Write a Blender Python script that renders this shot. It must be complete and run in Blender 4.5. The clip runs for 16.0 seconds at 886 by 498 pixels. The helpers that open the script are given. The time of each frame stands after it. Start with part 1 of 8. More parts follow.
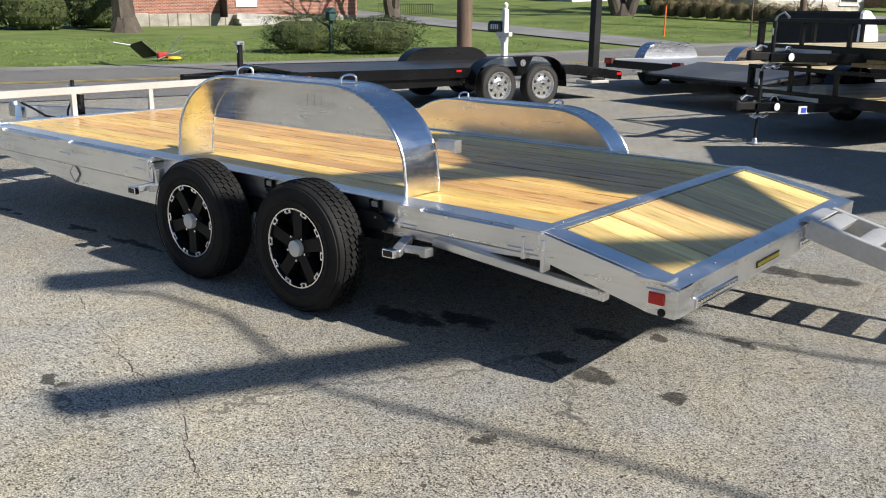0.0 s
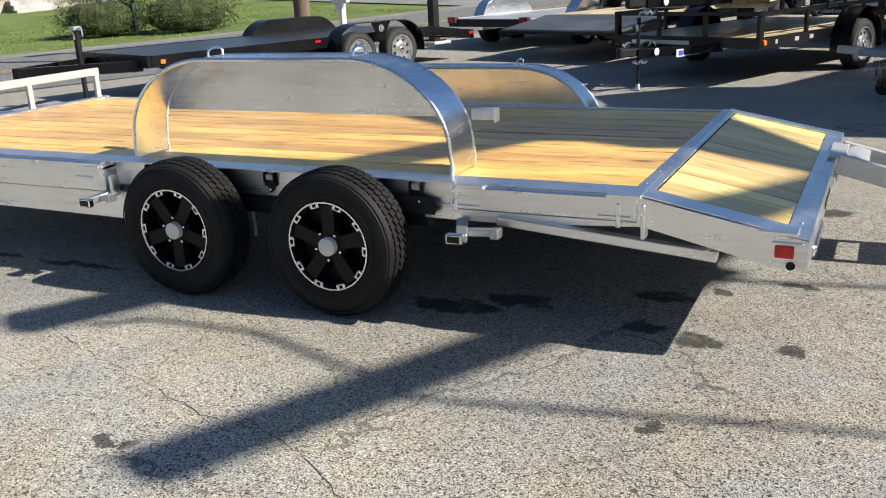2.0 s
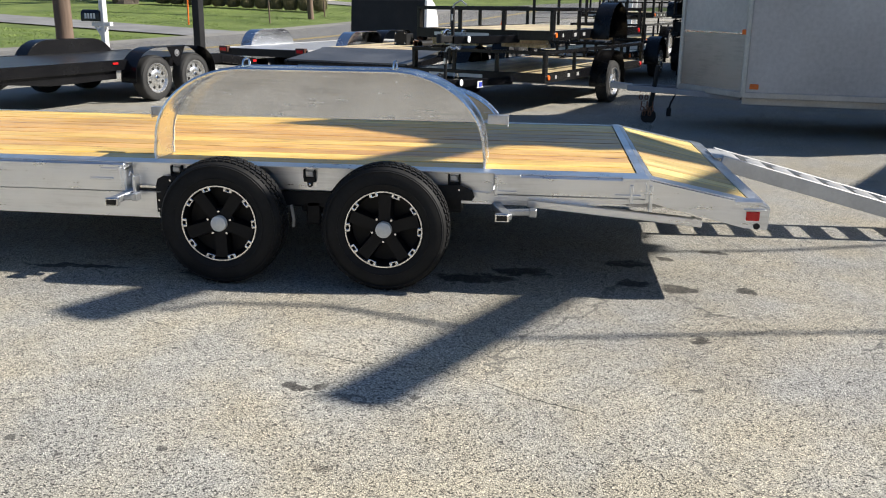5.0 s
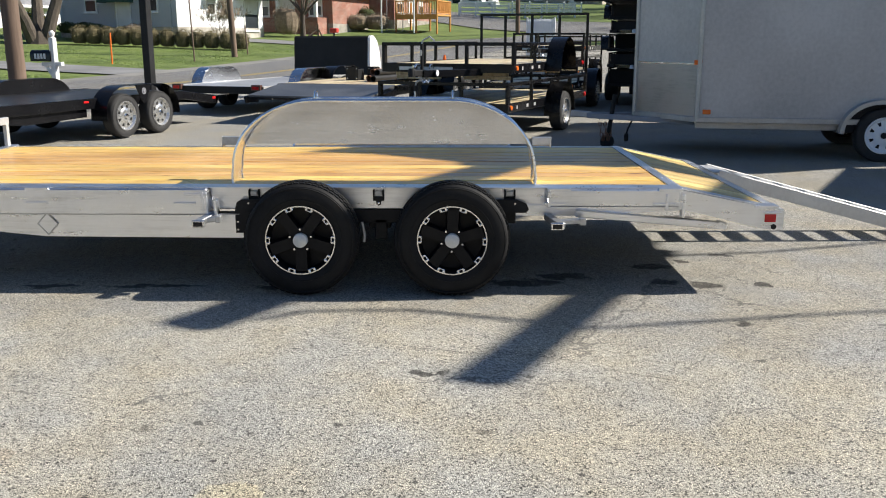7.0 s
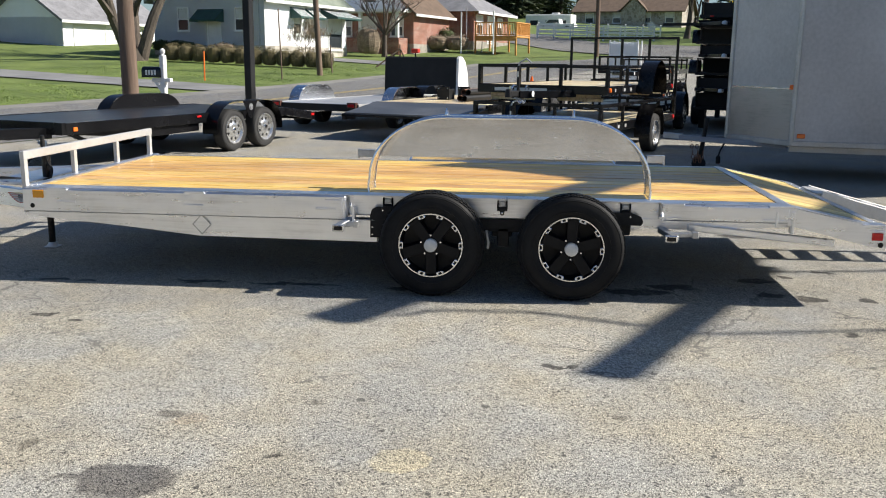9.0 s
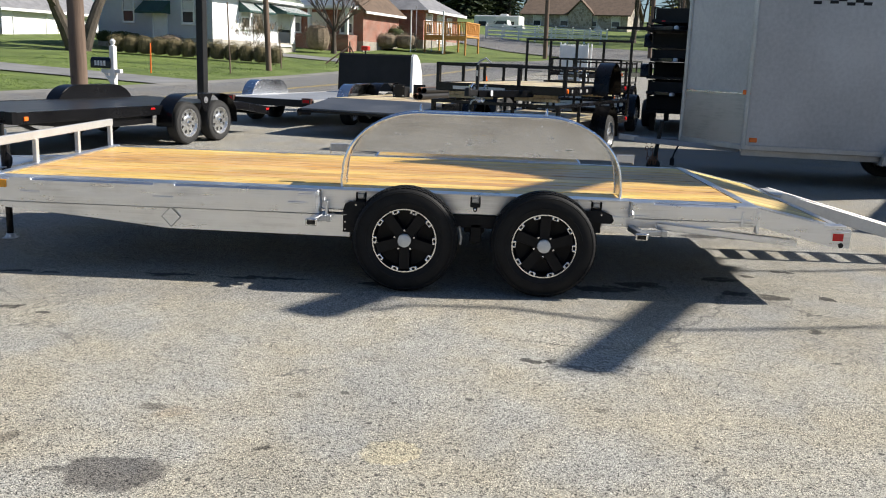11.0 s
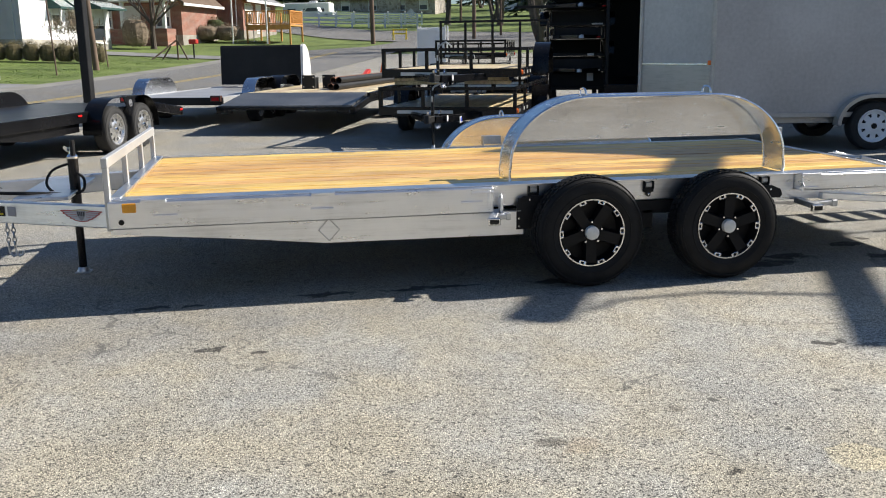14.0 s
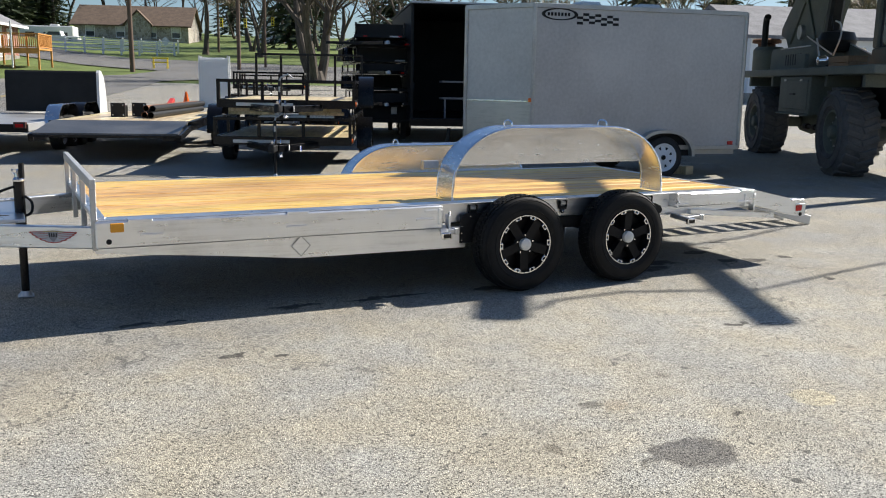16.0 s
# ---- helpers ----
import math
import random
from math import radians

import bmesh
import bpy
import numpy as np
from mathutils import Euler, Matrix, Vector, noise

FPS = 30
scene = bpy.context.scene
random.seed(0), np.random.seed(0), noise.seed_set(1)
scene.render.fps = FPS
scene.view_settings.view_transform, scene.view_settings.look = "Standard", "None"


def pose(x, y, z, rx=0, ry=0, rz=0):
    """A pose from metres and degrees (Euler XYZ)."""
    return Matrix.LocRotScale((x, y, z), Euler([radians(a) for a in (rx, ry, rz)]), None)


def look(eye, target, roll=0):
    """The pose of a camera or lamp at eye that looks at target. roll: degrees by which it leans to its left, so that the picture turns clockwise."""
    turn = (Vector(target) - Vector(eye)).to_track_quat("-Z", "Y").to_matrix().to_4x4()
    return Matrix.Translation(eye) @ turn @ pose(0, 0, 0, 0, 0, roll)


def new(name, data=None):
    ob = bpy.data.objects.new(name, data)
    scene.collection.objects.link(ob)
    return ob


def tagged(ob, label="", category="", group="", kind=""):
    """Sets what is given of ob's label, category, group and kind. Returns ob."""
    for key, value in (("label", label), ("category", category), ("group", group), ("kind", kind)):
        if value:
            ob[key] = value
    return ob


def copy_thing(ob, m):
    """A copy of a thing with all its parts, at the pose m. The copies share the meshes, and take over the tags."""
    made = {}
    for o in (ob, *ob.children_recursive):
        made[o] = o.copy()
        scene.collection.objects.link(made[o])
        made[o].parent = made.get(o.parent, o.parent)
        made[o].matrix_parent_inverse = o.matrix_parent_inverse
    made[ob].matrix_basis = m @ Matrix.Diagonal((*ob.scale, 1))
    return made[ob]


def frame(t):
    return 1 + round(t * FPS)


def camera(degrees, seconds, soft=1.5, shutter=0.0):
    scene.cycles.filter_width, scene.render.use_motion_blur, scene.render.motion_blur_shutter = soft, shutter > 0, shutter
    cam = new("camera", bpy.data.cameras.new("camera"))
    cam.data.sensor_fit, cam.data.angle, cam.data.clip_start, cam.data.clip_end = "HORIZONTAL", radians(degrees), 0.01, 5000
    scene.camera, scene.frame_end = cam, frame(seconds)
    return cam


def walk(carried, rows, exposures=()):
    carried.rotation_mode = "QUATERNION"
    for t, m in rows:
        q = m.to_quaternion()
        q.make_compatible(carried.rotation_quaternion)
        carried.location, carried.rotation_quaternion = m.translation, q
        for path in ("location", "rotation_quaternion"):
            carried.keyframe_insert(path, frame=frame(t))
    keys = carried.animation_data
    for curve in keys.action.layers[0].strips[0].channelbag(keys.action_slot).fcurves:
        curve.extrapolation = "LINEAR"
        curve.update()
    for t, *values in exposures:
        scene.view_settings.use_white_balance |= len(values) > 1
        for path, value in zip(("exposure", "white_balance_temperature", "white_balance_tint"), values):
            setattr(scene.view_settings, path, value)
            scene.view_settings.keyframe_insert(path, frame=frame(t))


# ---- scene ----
cam = camera(52.5, 16.0, soft=1.05)
PATH = [
    (0, (3.823, -2.928, 1.532), (2.6, -1.433, 1.015), 0.7),
    (0.5, (3.625, -3.063, 1.522), (2.505, -1.495, 0.986), 0.3),
    (1, (3.37, -3.096, 1.507), (2.349, -1.471, 0.944), -0.3),
    (1.5, (3.017, -3.084, 1.505), (2.062, -1.43, 0.912), -1.9),
    (2, (2.659, -3.218, 1.507), (1.799, -1.511, 0.916), -2.8),
    (2.5, (2.42, -3.453, 1.514), (1.68, -1.679, 0.96), -1.7),
    (3, (2.269, -3.73, 1.531), (1.643, -1.906, 1.002), -0.3),
    (3.5, (2.009, -3.932, 1.518), (1.534, -2.063, 0.989), 0.0),
    (4, (1.732, -4.119, 1.52), (1.364, -2.231, 0.97), 0.1),
    (4.2, (1.639, -4.216, 1.508), (1.299, -2.323, 0.958), 0.4),
    (6.3, (0.756, -4.945, 1.507), (0.71, -3.005, 1.026), 0.1),
    (6.5, (0.689, -5.02, 1.521), (0.652, -3.078, 1.045), 0.2),
    (7, (0.457, -5.172, 1.507), (0.434, -3.225, 1.052), 0.0),
    (7.5, (0.306, -5.328, 1.513), (0.248, -3.375, 1.086), 0.6),
    (8, (0.284, -5.468, 1.519), (0.145, -3.519, 1.092), 0.8),
    (8.5, (0.235, -5.592, 1.523), (0.051, -3.646, 1.1), 0.7),
    (8.7, (0.192, -5.608, 1.522), (0.011, -3.66, 1.108), 0.7),
    (10.8, (-0.002, -5.659, 1.49), (-0.087, -3.704, 1.078), 1.9),
    (11, (-0.044, -5.661, 1.496), (-0.097, -3.705, 1.084), 2.1),
    (11.5, (-0.357, -5.648, 1.479), (-0.323, -3.689, 1.078), 1.4),
    (12, (-0.657, -5.538, 1.476), (-0.589, -3.576, 1.095), 0.4),
    (12.5, (-1.061, -5.39, 1.484), (-0.902, -3.433, 1.103), -0.2),
    (13, (-1.528, -5.377, 1.486), (-1.24, -3.441, 1.075), -0.4),
    (13.5, (-1.954, -5.229, 1.45), (-1.647, -3.3, 1.017), -0.8),
    (14, (-2.32, -5.095, 1.453), (-1.965, -3.175, 1.017), -0.7),
    (14.5, (-2.72, -5.087, 1.47), (-2.215, -3.197, 1.057), 0.1),
    (15, (-3.01, -5.213, 1.447), (-2.361, -3.357, 1.079), 1.3),
    (15.5, (-3.332, -5.3, 1.452), (-2.554, -3.494, 1.085), 1.5),
    (16, (-3.745, -5.323, 1.457), (-2.871, -3.561, 1.093), 1.0),
]
walk(cam, [(t, look(eye, target, roll)) for t, eye, target, roll in PATH], [(0, 0.5), (1.2, 0.64), (3.5, 0.72), (8, 0.66), (13, 0.63), (16, 0.66)])

# ---- light ----
SLANT = Vector((1.3, 0.16, 1.0))
SUN = SLANT.normalized()
world = bpy.data.worlds.new("sky")
scene.world = world
world.use_nodes = True
wn = world.node_tree.nodes
sky = wn.new("ShaderNodeTexSky")
sky.sky_type = "NISHITA"
sky.sun_disc = False
sky.sun_elevation = math.asin(SUN.z)
sky.sun_rotation = math.atan2(SUN.x, SUN.y)
sky.air_density, sky.dust_density, sky.ozone_density = 1.0, 0.6, 6.0
world.node_tree.links.new(sky.outputs[0], wn["Background"].inputs[0])
wn["Background"].inputs[1].default_value = 0.066
sun_data = bpy.data.lights.new("sun", "SUN")
sun_data.energy, sun_data.angle, sun_data.color = 5.0, radians(0.55), (1.0, 0.94, 0.85)
sun_ob = new("sun", sun_data)
sun_ob.matrix_world = look(SUN * 60, (0, 0, 0))

# ---- mesh helpers ----
def frame_matrix(x, y, z, heading):
    """A thing's place: its local x axis turned by heading degrees from world x."""
    return pose(x, y, z, 0, 0, heading)


class Shape:
    """Collects the faces of one part."""

    def __init__(self):
        self.v, self.f = [], []

    def add(self, verts, faces):
        n = len(self.v)
        self.v += [tuple(p) for p in verts]
        self.f += [tuple(i + n for i in face) for face in faces]
        return self

    def box(self, x0, x1, y0, y1, z0, z1, bevel=0.0, m=None):
        lo, hi = (min(x0, x1), min(y0, y1), min(z0, z1)), (max(x0, x1), max(y0, y1), max(z0, z1))
        b = min(bevel, 0.45 * min(h - l for l, h in zip(lo, hi)))
        if b <= 0:
            p = [(x, y, z) for x in (lo[0], hi[0]) for y in (lo[1], hi[1]) for z in (lo[2], hi[2])]
            q = [(0, 1, 3, 2), (4, 6, 7, 5), (0, 4, 5, 1), (2, 3, 7, 6), (0, 2, 6, 4), (1, 5, 7, 3)]
        else:
            p, index = [], {}
            signs = [(a, c, d) for a in (0, 1) for c in (0, 1) for d in (0, 1)]
            for s in signs:
                for axis in range(3):
                    place = []
                    for k in range(3):
                        edge = (lo, hi)[s[k]][k]
                        place.append(edge if k == axis else edge + (b if s[k] == 0 else -b))
                    index[s, axis] = len(p)
                    p.append(tuple(place))
            q = []
            for axis in range(3):
                o1, o2 = [k for k in range(3) if k != axis]
                for side in (0, 1):
                    ring = []
                    for a, c in ((0, 0), (1, 0), (1, 1), (0, 1)):
                        s = [0, 0, 0]
                        s[axis], s[o1], s[o2] = side, a, c
                        ring.append(index[tuple(s), axis])
                    q.append(tuple(ring))
                for a in (0, 1):
                    for c in (0, 1):
                        s0, s1 = [0, 0, 0], [0, 0, 0]
                        s0[o1] = s1[o1] = a
                        s0[o2] = s1[o2] = c
                        s1[axis] = 1
                        s0, s1 = tuple(s0), tuple(s1)
                        q.append((index[s0, o1], index[s1, o1], index[s1, o2], index[s0, o2]))
            for s in signs:
                q.append((index[s, 0], index[s, 1], index[s, 2]))
        if m is not None:
            p = [tuple(m @ Vector(c)) for c in p]
        return self.add(p, q)

    def beam(self, a, b, w, h, bevel=0.0, up=(0, 0, 1)):
        """A box of width w and height h from a to b."""
        a, b = Vector(a), Vector(b)
        x = (b - a).normalized()
        y = Vector(up).cross(x).normalized()
        z = x.cross(y)
        m = Matrix((x, y, z)).transposed().to_4x4()
        m.translation = a
        return self.box(0, (b - a).length, -w / 2, w / 2, -h / 2, h / 2, bevel, m)

    def tube(self, points, r, n=10, caps=True, closed=False):
        pts = [Vector(p) for p in points]
        radii = r if isinstance(r, (list, tuple)) else [r] * len(pts)
        verts, faces, ref = [], [], None
        count = len(pts)
        for i, p in enumerate(pts):
            d = (pts[(i + 1) % count] - pts[i - 1]) if closed else (pts[min(i + 1, count - 1)] - pts[max(i - 1, 0)])
            d.normalize()
            if ref is None:
                ref = Vector((0, 0, 1)) if abs(d.z) < 0.9 else Vector((1, 0, 0))
            u = (ref - d * ref.dot(d)).normalized()
            ref = u
            w = d.cross(u)
            for k in range(n):
                a = 2 * math.pi * k / n
                verts.append(p + (u * math.cos(a) + w * math.sin(a)) * radii[i])
        for i in range(count if closed else count - 1):
            for k in range(n):
                j = (i + 1) % count
                faces.append((i * n + k, i * n + (k + 1) % n, j * n + (k + 1) % n, j * n + k))
        if caps and not closed:
            faces.append(tuple(range(n)))
            faces.append(tuple(range((count - 1) * n, count * n)))
        return self.add(verts, faces)

    def lathe(self, profile, n=32, centre=(0, 0, 0), axis="y", closed=False, caps=True):
        """Turns (radius, along) pairs about an axis through centre."""
        verts, faces = [], []
        c = Vector(centre)
        for r, h in profile:
            for k in range(n):
                a = 2 * math.pi * k / n
                u, w = r * math.cos(a), r * math.sin(a)
                verts.append(c + Vector({"y": (u, h, w), "z": (u, w, h), "x": (h, u, w)}[axis]))
        m = len(profile)
        for i in range(m if closed else m - 1):
            for k in range(n):
                j = (i + 1) % m
                faces.append((i * n + k, i * n + (k + 1) % n, j * n + (k + 1) % n, j * n + k))
        if caps and not closed:
            if profile[0][0] > 1e-4:
                faces.append(tuple(range(n)))
            if profile[-1][0] > 1e-4:
                faces.append(tuple(range((m - 1) * n, m * n)))
        return self.add(verts, faces)

    def prism(self, outline, t0, t1, axis="y"):
        """An outline of pairs pushed along an axis from t0 to t1. Pairs are xz for y, xy for z, yz for x."""
        def at(u, w, t):
            return {"y": (u, t, w), "z": (u, w, t), "x": (t, u, w)}[axis]
        n = len(outline)
        verts = [at(u, w, t0) for u, w in outline] + [at(u, w, t1) for u, w in outline]
        faces = [(i, (i + 1) % n, n + (i + 1) % n, n + i) for i in range(n)]
        faces += [tuple(range(n)), tuple(range(n, 2 * n))]
        return self.add(verts, faces)

    def sheet(self, inner, outer, t0, t1, axis="y"):
        """A strip between two equal rows of pairs, pushed along an axis."""
        n = len(inner)
        def at(u, w, t):
            return {"y": (u, t, w), "z": (u, w, t), "x": (t, u, w)}[axis]
        verts = [at(*p, t0) for p in inner] + [at(*p, t0) for p in outer] + [at(*p, t1) for p in inner] + [at(*p, t1) for p in outer]
        faces = []
        for i in range(n - 1):
            a, b, c, d = i, n + i, 2 * n + i, 3 * n + i
            faces += [(a, a + 1, b + 1, b), (c, c + 1, d + 1, d), (a, a + 1, c + 1, c), (b, b + 1, d + 1, d)]
        for i in (0, n - 1):
            faces.append((i, n + i, 3 * n + i, 2 * n + i))
        return self.add(verts, faces)

    def mesh(self, name, material, smooth=True, tidy=True):
        me = bpy.data.meshes.new(name)
        me.from_pydata(self.v, [], self.f)
        if tidy:
            bm = bmesh.new()
            bm.from_mesh(me)
            bmesh.ops.recalc_face_normals(bm, faces=bm.faces)
            bm.to_mesh(me)
            bm.free()
        if smooth:
            me.polygons.foreach_set("use_smooth", [True] * len(me.polygons))
            me.set_sharp_from_angle(angle=radians(32))
        me.materials.append(material)
        return me


def part(name, shape, material, parent=None, label="", smooth=True, tidy=True):
    ob = new(name, shape.mesh(name, material, smooth, tidy))
    if parent is not None:
        ob.parent = parent
    if label:
        tagged(ob, label)
    return ob


def piece(name, me, parent, m=None):
    ob = new(name, me)
    ob.parent = parent
    if m is not None:
        ob.matrix_basis = m
    return ob


def thing(name, m, label, category, group="", kind=""):
    ob = new(name)
    ob.empty_display_size = 0.2
    ob.matrix_basis = m
    return tagged(ob, label, category, group, kind)


def setting(name, shape, material, label="", category="", smooth=False, tidy=True):
    return tagged(part(name, shape, material, None, label, smooth, tidy), "", category or name, "", "structure")


# ---- materials ----
def ramp_node(nt, stops):
    node = nt.nodes.new("ShaderNodeValToRGB")
    els = node.color_ramp.elements
    while len(els) < len(stops):
        els.new(0.5)
    for el, (at, c) in zip(els, stops):
        el.position, el.color = at, (*c, 1)
    return node


def noise_node(nt, coord, scale, detail=4.0, rough=0.55, stretch=None):
    node = nt.nodes.new("ShaderNodeTexNoise")
    node.inputs["Scale"].default_value, node.inputs["Detail"].default_value = scale, detail
    node.inputs["Roughness"].default_value = rough
    if stretch:
        mp = nt.nodes.new("ShaderNodeMapping")
        mp.inputs["Scale"].default_value = stretch
        nt.links.new(coord, mp.inputs[0])
        coord = mp.outputs[0]
    nt.links.new(coord, node.inputs["Vector"])
    return node


def mixed(nt, fac, a, b, mode="MIX"):
    node = nt.nodes.new("ShaderNodeMix")
    node.data_type, node.blend_type = "RGBA", mode
    for socket, value in ((0, fac), (6, a), (7, b)):
        if isinstance(value, (int, float)):
            node.inputs[socket].default_value = value
        elif isinstance(value, tuple):
            node.inputs[socket].default_value = (*value, 1)
        else:
            nt.links.new(value, node.inputs[socket])
    return node.outputs[2]


def math_node(nt, op, a, b=0.0):
    node = nt.nodes.new("ShaderNodeMath")
    node.operation = op
    for socket, value in ((0, a), (1, b)):
        if isinstance(value, (int, float)):
            node.inputs[socket].default_value = value
        else:
            nt.links.new(value, node.inputs[socket])
    return node.outputs[0]


def start(name):
    m = bpy.data.materials.new(name)
    m.use_nodes = True
    nt = m.node_tree
    return m, nt, nt.nodes["Principled BSDF"], nt.nodes.new("ShaderNodeTexCoord").outputs["Object"]


def bumped(nt, bsdf, height, strength, distance):
    node = nt.nodes.new("ShaderNodeBump")
    node.inputs["Strength"].default_value, node.inputs["Distance"].default_value = strength, distance
    nt.links.new(height, node.inputs["Height"])
    nt.links.new(node.outputs[0], bsdf.inputs["Normal"])


def plain(name, c1, c2, rough=0.6, metal=0.0, big=1.5, fine=60.0, bump=0.15, depth=0.002, rough_vary=0.12, stretch=None, vary=0.0):
    """A surface of two tones at two scales with fine relief. vary: how far single pieces differ."""
    m, nt, bsdf, co = start(name)
    a = noise_node(nt, co, big, 4, 0.6, stretch)
    b = noise_node(nt, co, fine, 3, 0.6, stretch)
    fac = math_node(nt, "ADD", math_node(nt, "MULTIPLY", a.outputs[0], 0.65), math_node(nt, "MULTIPLY", b.outputs[0], 0.35))
    r = ramp_node(nt, [(0.36, c1), (0.64, c2)])
    nt.links.new(fac, r.inputs[0])
    colour = r.outputs[0]
    if vary:
        info = nt.nodes.new("ShaderNodeObjectInfo")
        hsv = nt.nodes.new("ShaderNodeHueSaturation")
        nt.links.new(math_node(nt, "ADD", 1 - vary, math_node(nt, "MULTIPLY", info.outputs["Random"], 2 * vary)), hsv.inputs["Value"])
        nt.links.new(colour, hsv.inputs["Color"])
        colour = hsv.outputs[0]
    nt.links.new(colour, bsdf.inputs["Base Color"])
    nt.links.new(math_node(nt, "ADD", rough - rough_vary / 2, math_node(nt, "MULTIPLY", a.outputs[0], rough_vary)), bsdf.inputs["Roughness"])
    bsdf.inputs["Metallic"].default_value = metal
    if bump:
        bumped(nt, bsdf, b.outputs[0], bump, depth)
    return m


def asphalt_material(name, dark, mid, light, stain=0.35, spots=(), grain_size=1.0):
    m, nt, bsdf, co = start(name)
    grain = noise_node(nt, co, 150 * grain_size, 3, 0.75)
    chip = nt.nodes.new("ShaderNodeTexVoronoi")
    chip.inputs["Scale"].default_value = 82 * grain_size
    nt.links.new(co, chip.inputs["Vector"])
    broad = noise_node(nt, co, 0.55, 5, 0.6)
    blotch = noise_node(nt, co, 3.2, 4, 0.6)
    r = ramp_node(nt, [(0.3, dark), (0.5, mid), (0.7, light)])
    nt.links.new(grain.outputs[0], r.inputs[0])
    # single stones: a few black, most grey, some pale
    chips = ramp_node(nt, [(0.0, (0.06, 0.06, 0.06)), (0.12, (0.22, 0.22, 0.22)), (0.2, (0.88, 0.88, 0.88)), (0.78, (1.1, 1.09, 1.06)), (0.9, (1.3, 1.28, 1.23)), (1.0, (1.75, 1.72, 1.64))])
    stones = nt.nodes.new("ShaderNodeSeparateColor")
    nt.links.new(chip.outputs["Color"], stones.inputs[0])
    nt.links.new(stones.outputs[0], chips.inputs[0])
    colour = mixed(nt, 1.0, r.outputs[0], chips.outputs[0], "MULTIPLY")
    # tar showing between the stones
    gap = ramp_node(nt, [(0.45, (1.08, 1.08, 1.08)), (0.75, (0.42, 0.42, 0.42))])
    nt.links.new(chip.outputs["Distance"], gap.inputs[0])
    colour = mixed(nt, 1.0, colour, gap.outputs[0], "MULTIPLY")
    # worn-through clusters and tan or bluish areas
    worn = ramp_node(nt, [(0.34, (0.86, 0.86, 0.86)), (0.47, (1.0, 1.0, 1.0)), (0.64, (1.08, 1.08, 1.08))])
    nt.links.new(noise_node(nt, co, 17.0, 4, 0.7).outputs[0], worn.inputs[0])
    colour = mixed(nt, 1.0, colour, worn.outputs[0], "MULTIPLY")
    hue = ramp_node(nt, [(0.38, (0.97, 0.99, 1.04)), (0.62, (1.05, 1.0, 0.91))])
    nt.links.new(noise_node(nt, co, 1.3, 3, 0.6).outputs[0], hue.inputs[0])
    colour = mixed(nt, 1.0, colour, hue.outputs[0], "MULTIPLY")
    tone = ramp_node(nt, [(0.3, (1 - stain,) * 3), (0.7, (1.12, 1.11, 1.09))])
    nt.links.new(math_node(nt, "ADD", math_node(nt, "MULTIPLY", broad.outputs[0], 0.6), math_node(nt, "MULTIPLY", blotch.outputs[0], 0.4)), tone.inputs[0])
    colour = mixed(nt, 1.0, colour, tone.outputs[0], "MULTIPLY")
    # hairline cracks, only where a slow noise lets them
    warp = noise_node(nt, co, 1.6, 4, 0.6)
    shifted = nt.nodes.new("ShaderNodeVectorMath")
    shifted.operation = "MULTIPLY_ADD"
    nt.links.new(warp.outputs[1], shifted.inputs[0])
    shifted.inputs[1].default_value = (0.9, 0.9, 0)
    nt.links.new(co, shifted.inputs[2])
    cell = nt.nodes.new("ShaderNodeTexVoronoi")
    cell.feature = "DISTANCE_TO_EDGE"
    cell.inputs["Scale"].default_value = 0.42
    nt.links.new(shifted.outputs[0], cell.inputs["Vector"])
    line = math_node(nt, "LESS_THAN", cell.outputs["Distance"], 0.0028)
    where = math_node(nt, "GREATER_THAN", noise_node(nt, co, 0.9, 2).outputs[0], 0.5)
    colour = mixed(nt, math_node(nt, "MULTIPLY", math_node(nt, "MULTIPLY", line, where), 0.55), colour, (0.05, 0.05, 0.05))
    # scattered dark specks and pits
    wobble = noise_node(nt, co, 22.0, 3, 0.6)
    for per_metre, rare, grow, depth in ((3.6, 0.6, 0.42, 0.75), (12.0, 0.61, 0.74, 0.88), (30.0, 0.66, 0.84, 0.88)):
        speck = nt.nodes.new("ShaderNodeTexVoronoi")
        speck.inputs["Scale"].default_value = per_metre
        nt.links.new(co, speck.inputs["Vector"])
        split = nt.nodes.new("ShaderNodeSeparateColor")
        nt.links.new(speck.outputs["Color"], split.inputs[0])
        size = math_node(nt, "MULTIPLY", math_node(nt, "MAXIMUM", math_node(nt, "SUBTRACT", split.outputs[0], rare), 0.0), math_node(nt, "MULTIPLY", wobble.outputs[0], grow))
        pit = math_node(nt, "LESS_THAN", speck.outputs["Distance"], size)
        colour = mixed(nt, math_node(nt, "MULTIPLY", pit, depth), colour, (0.045, 0.043, 0.04))
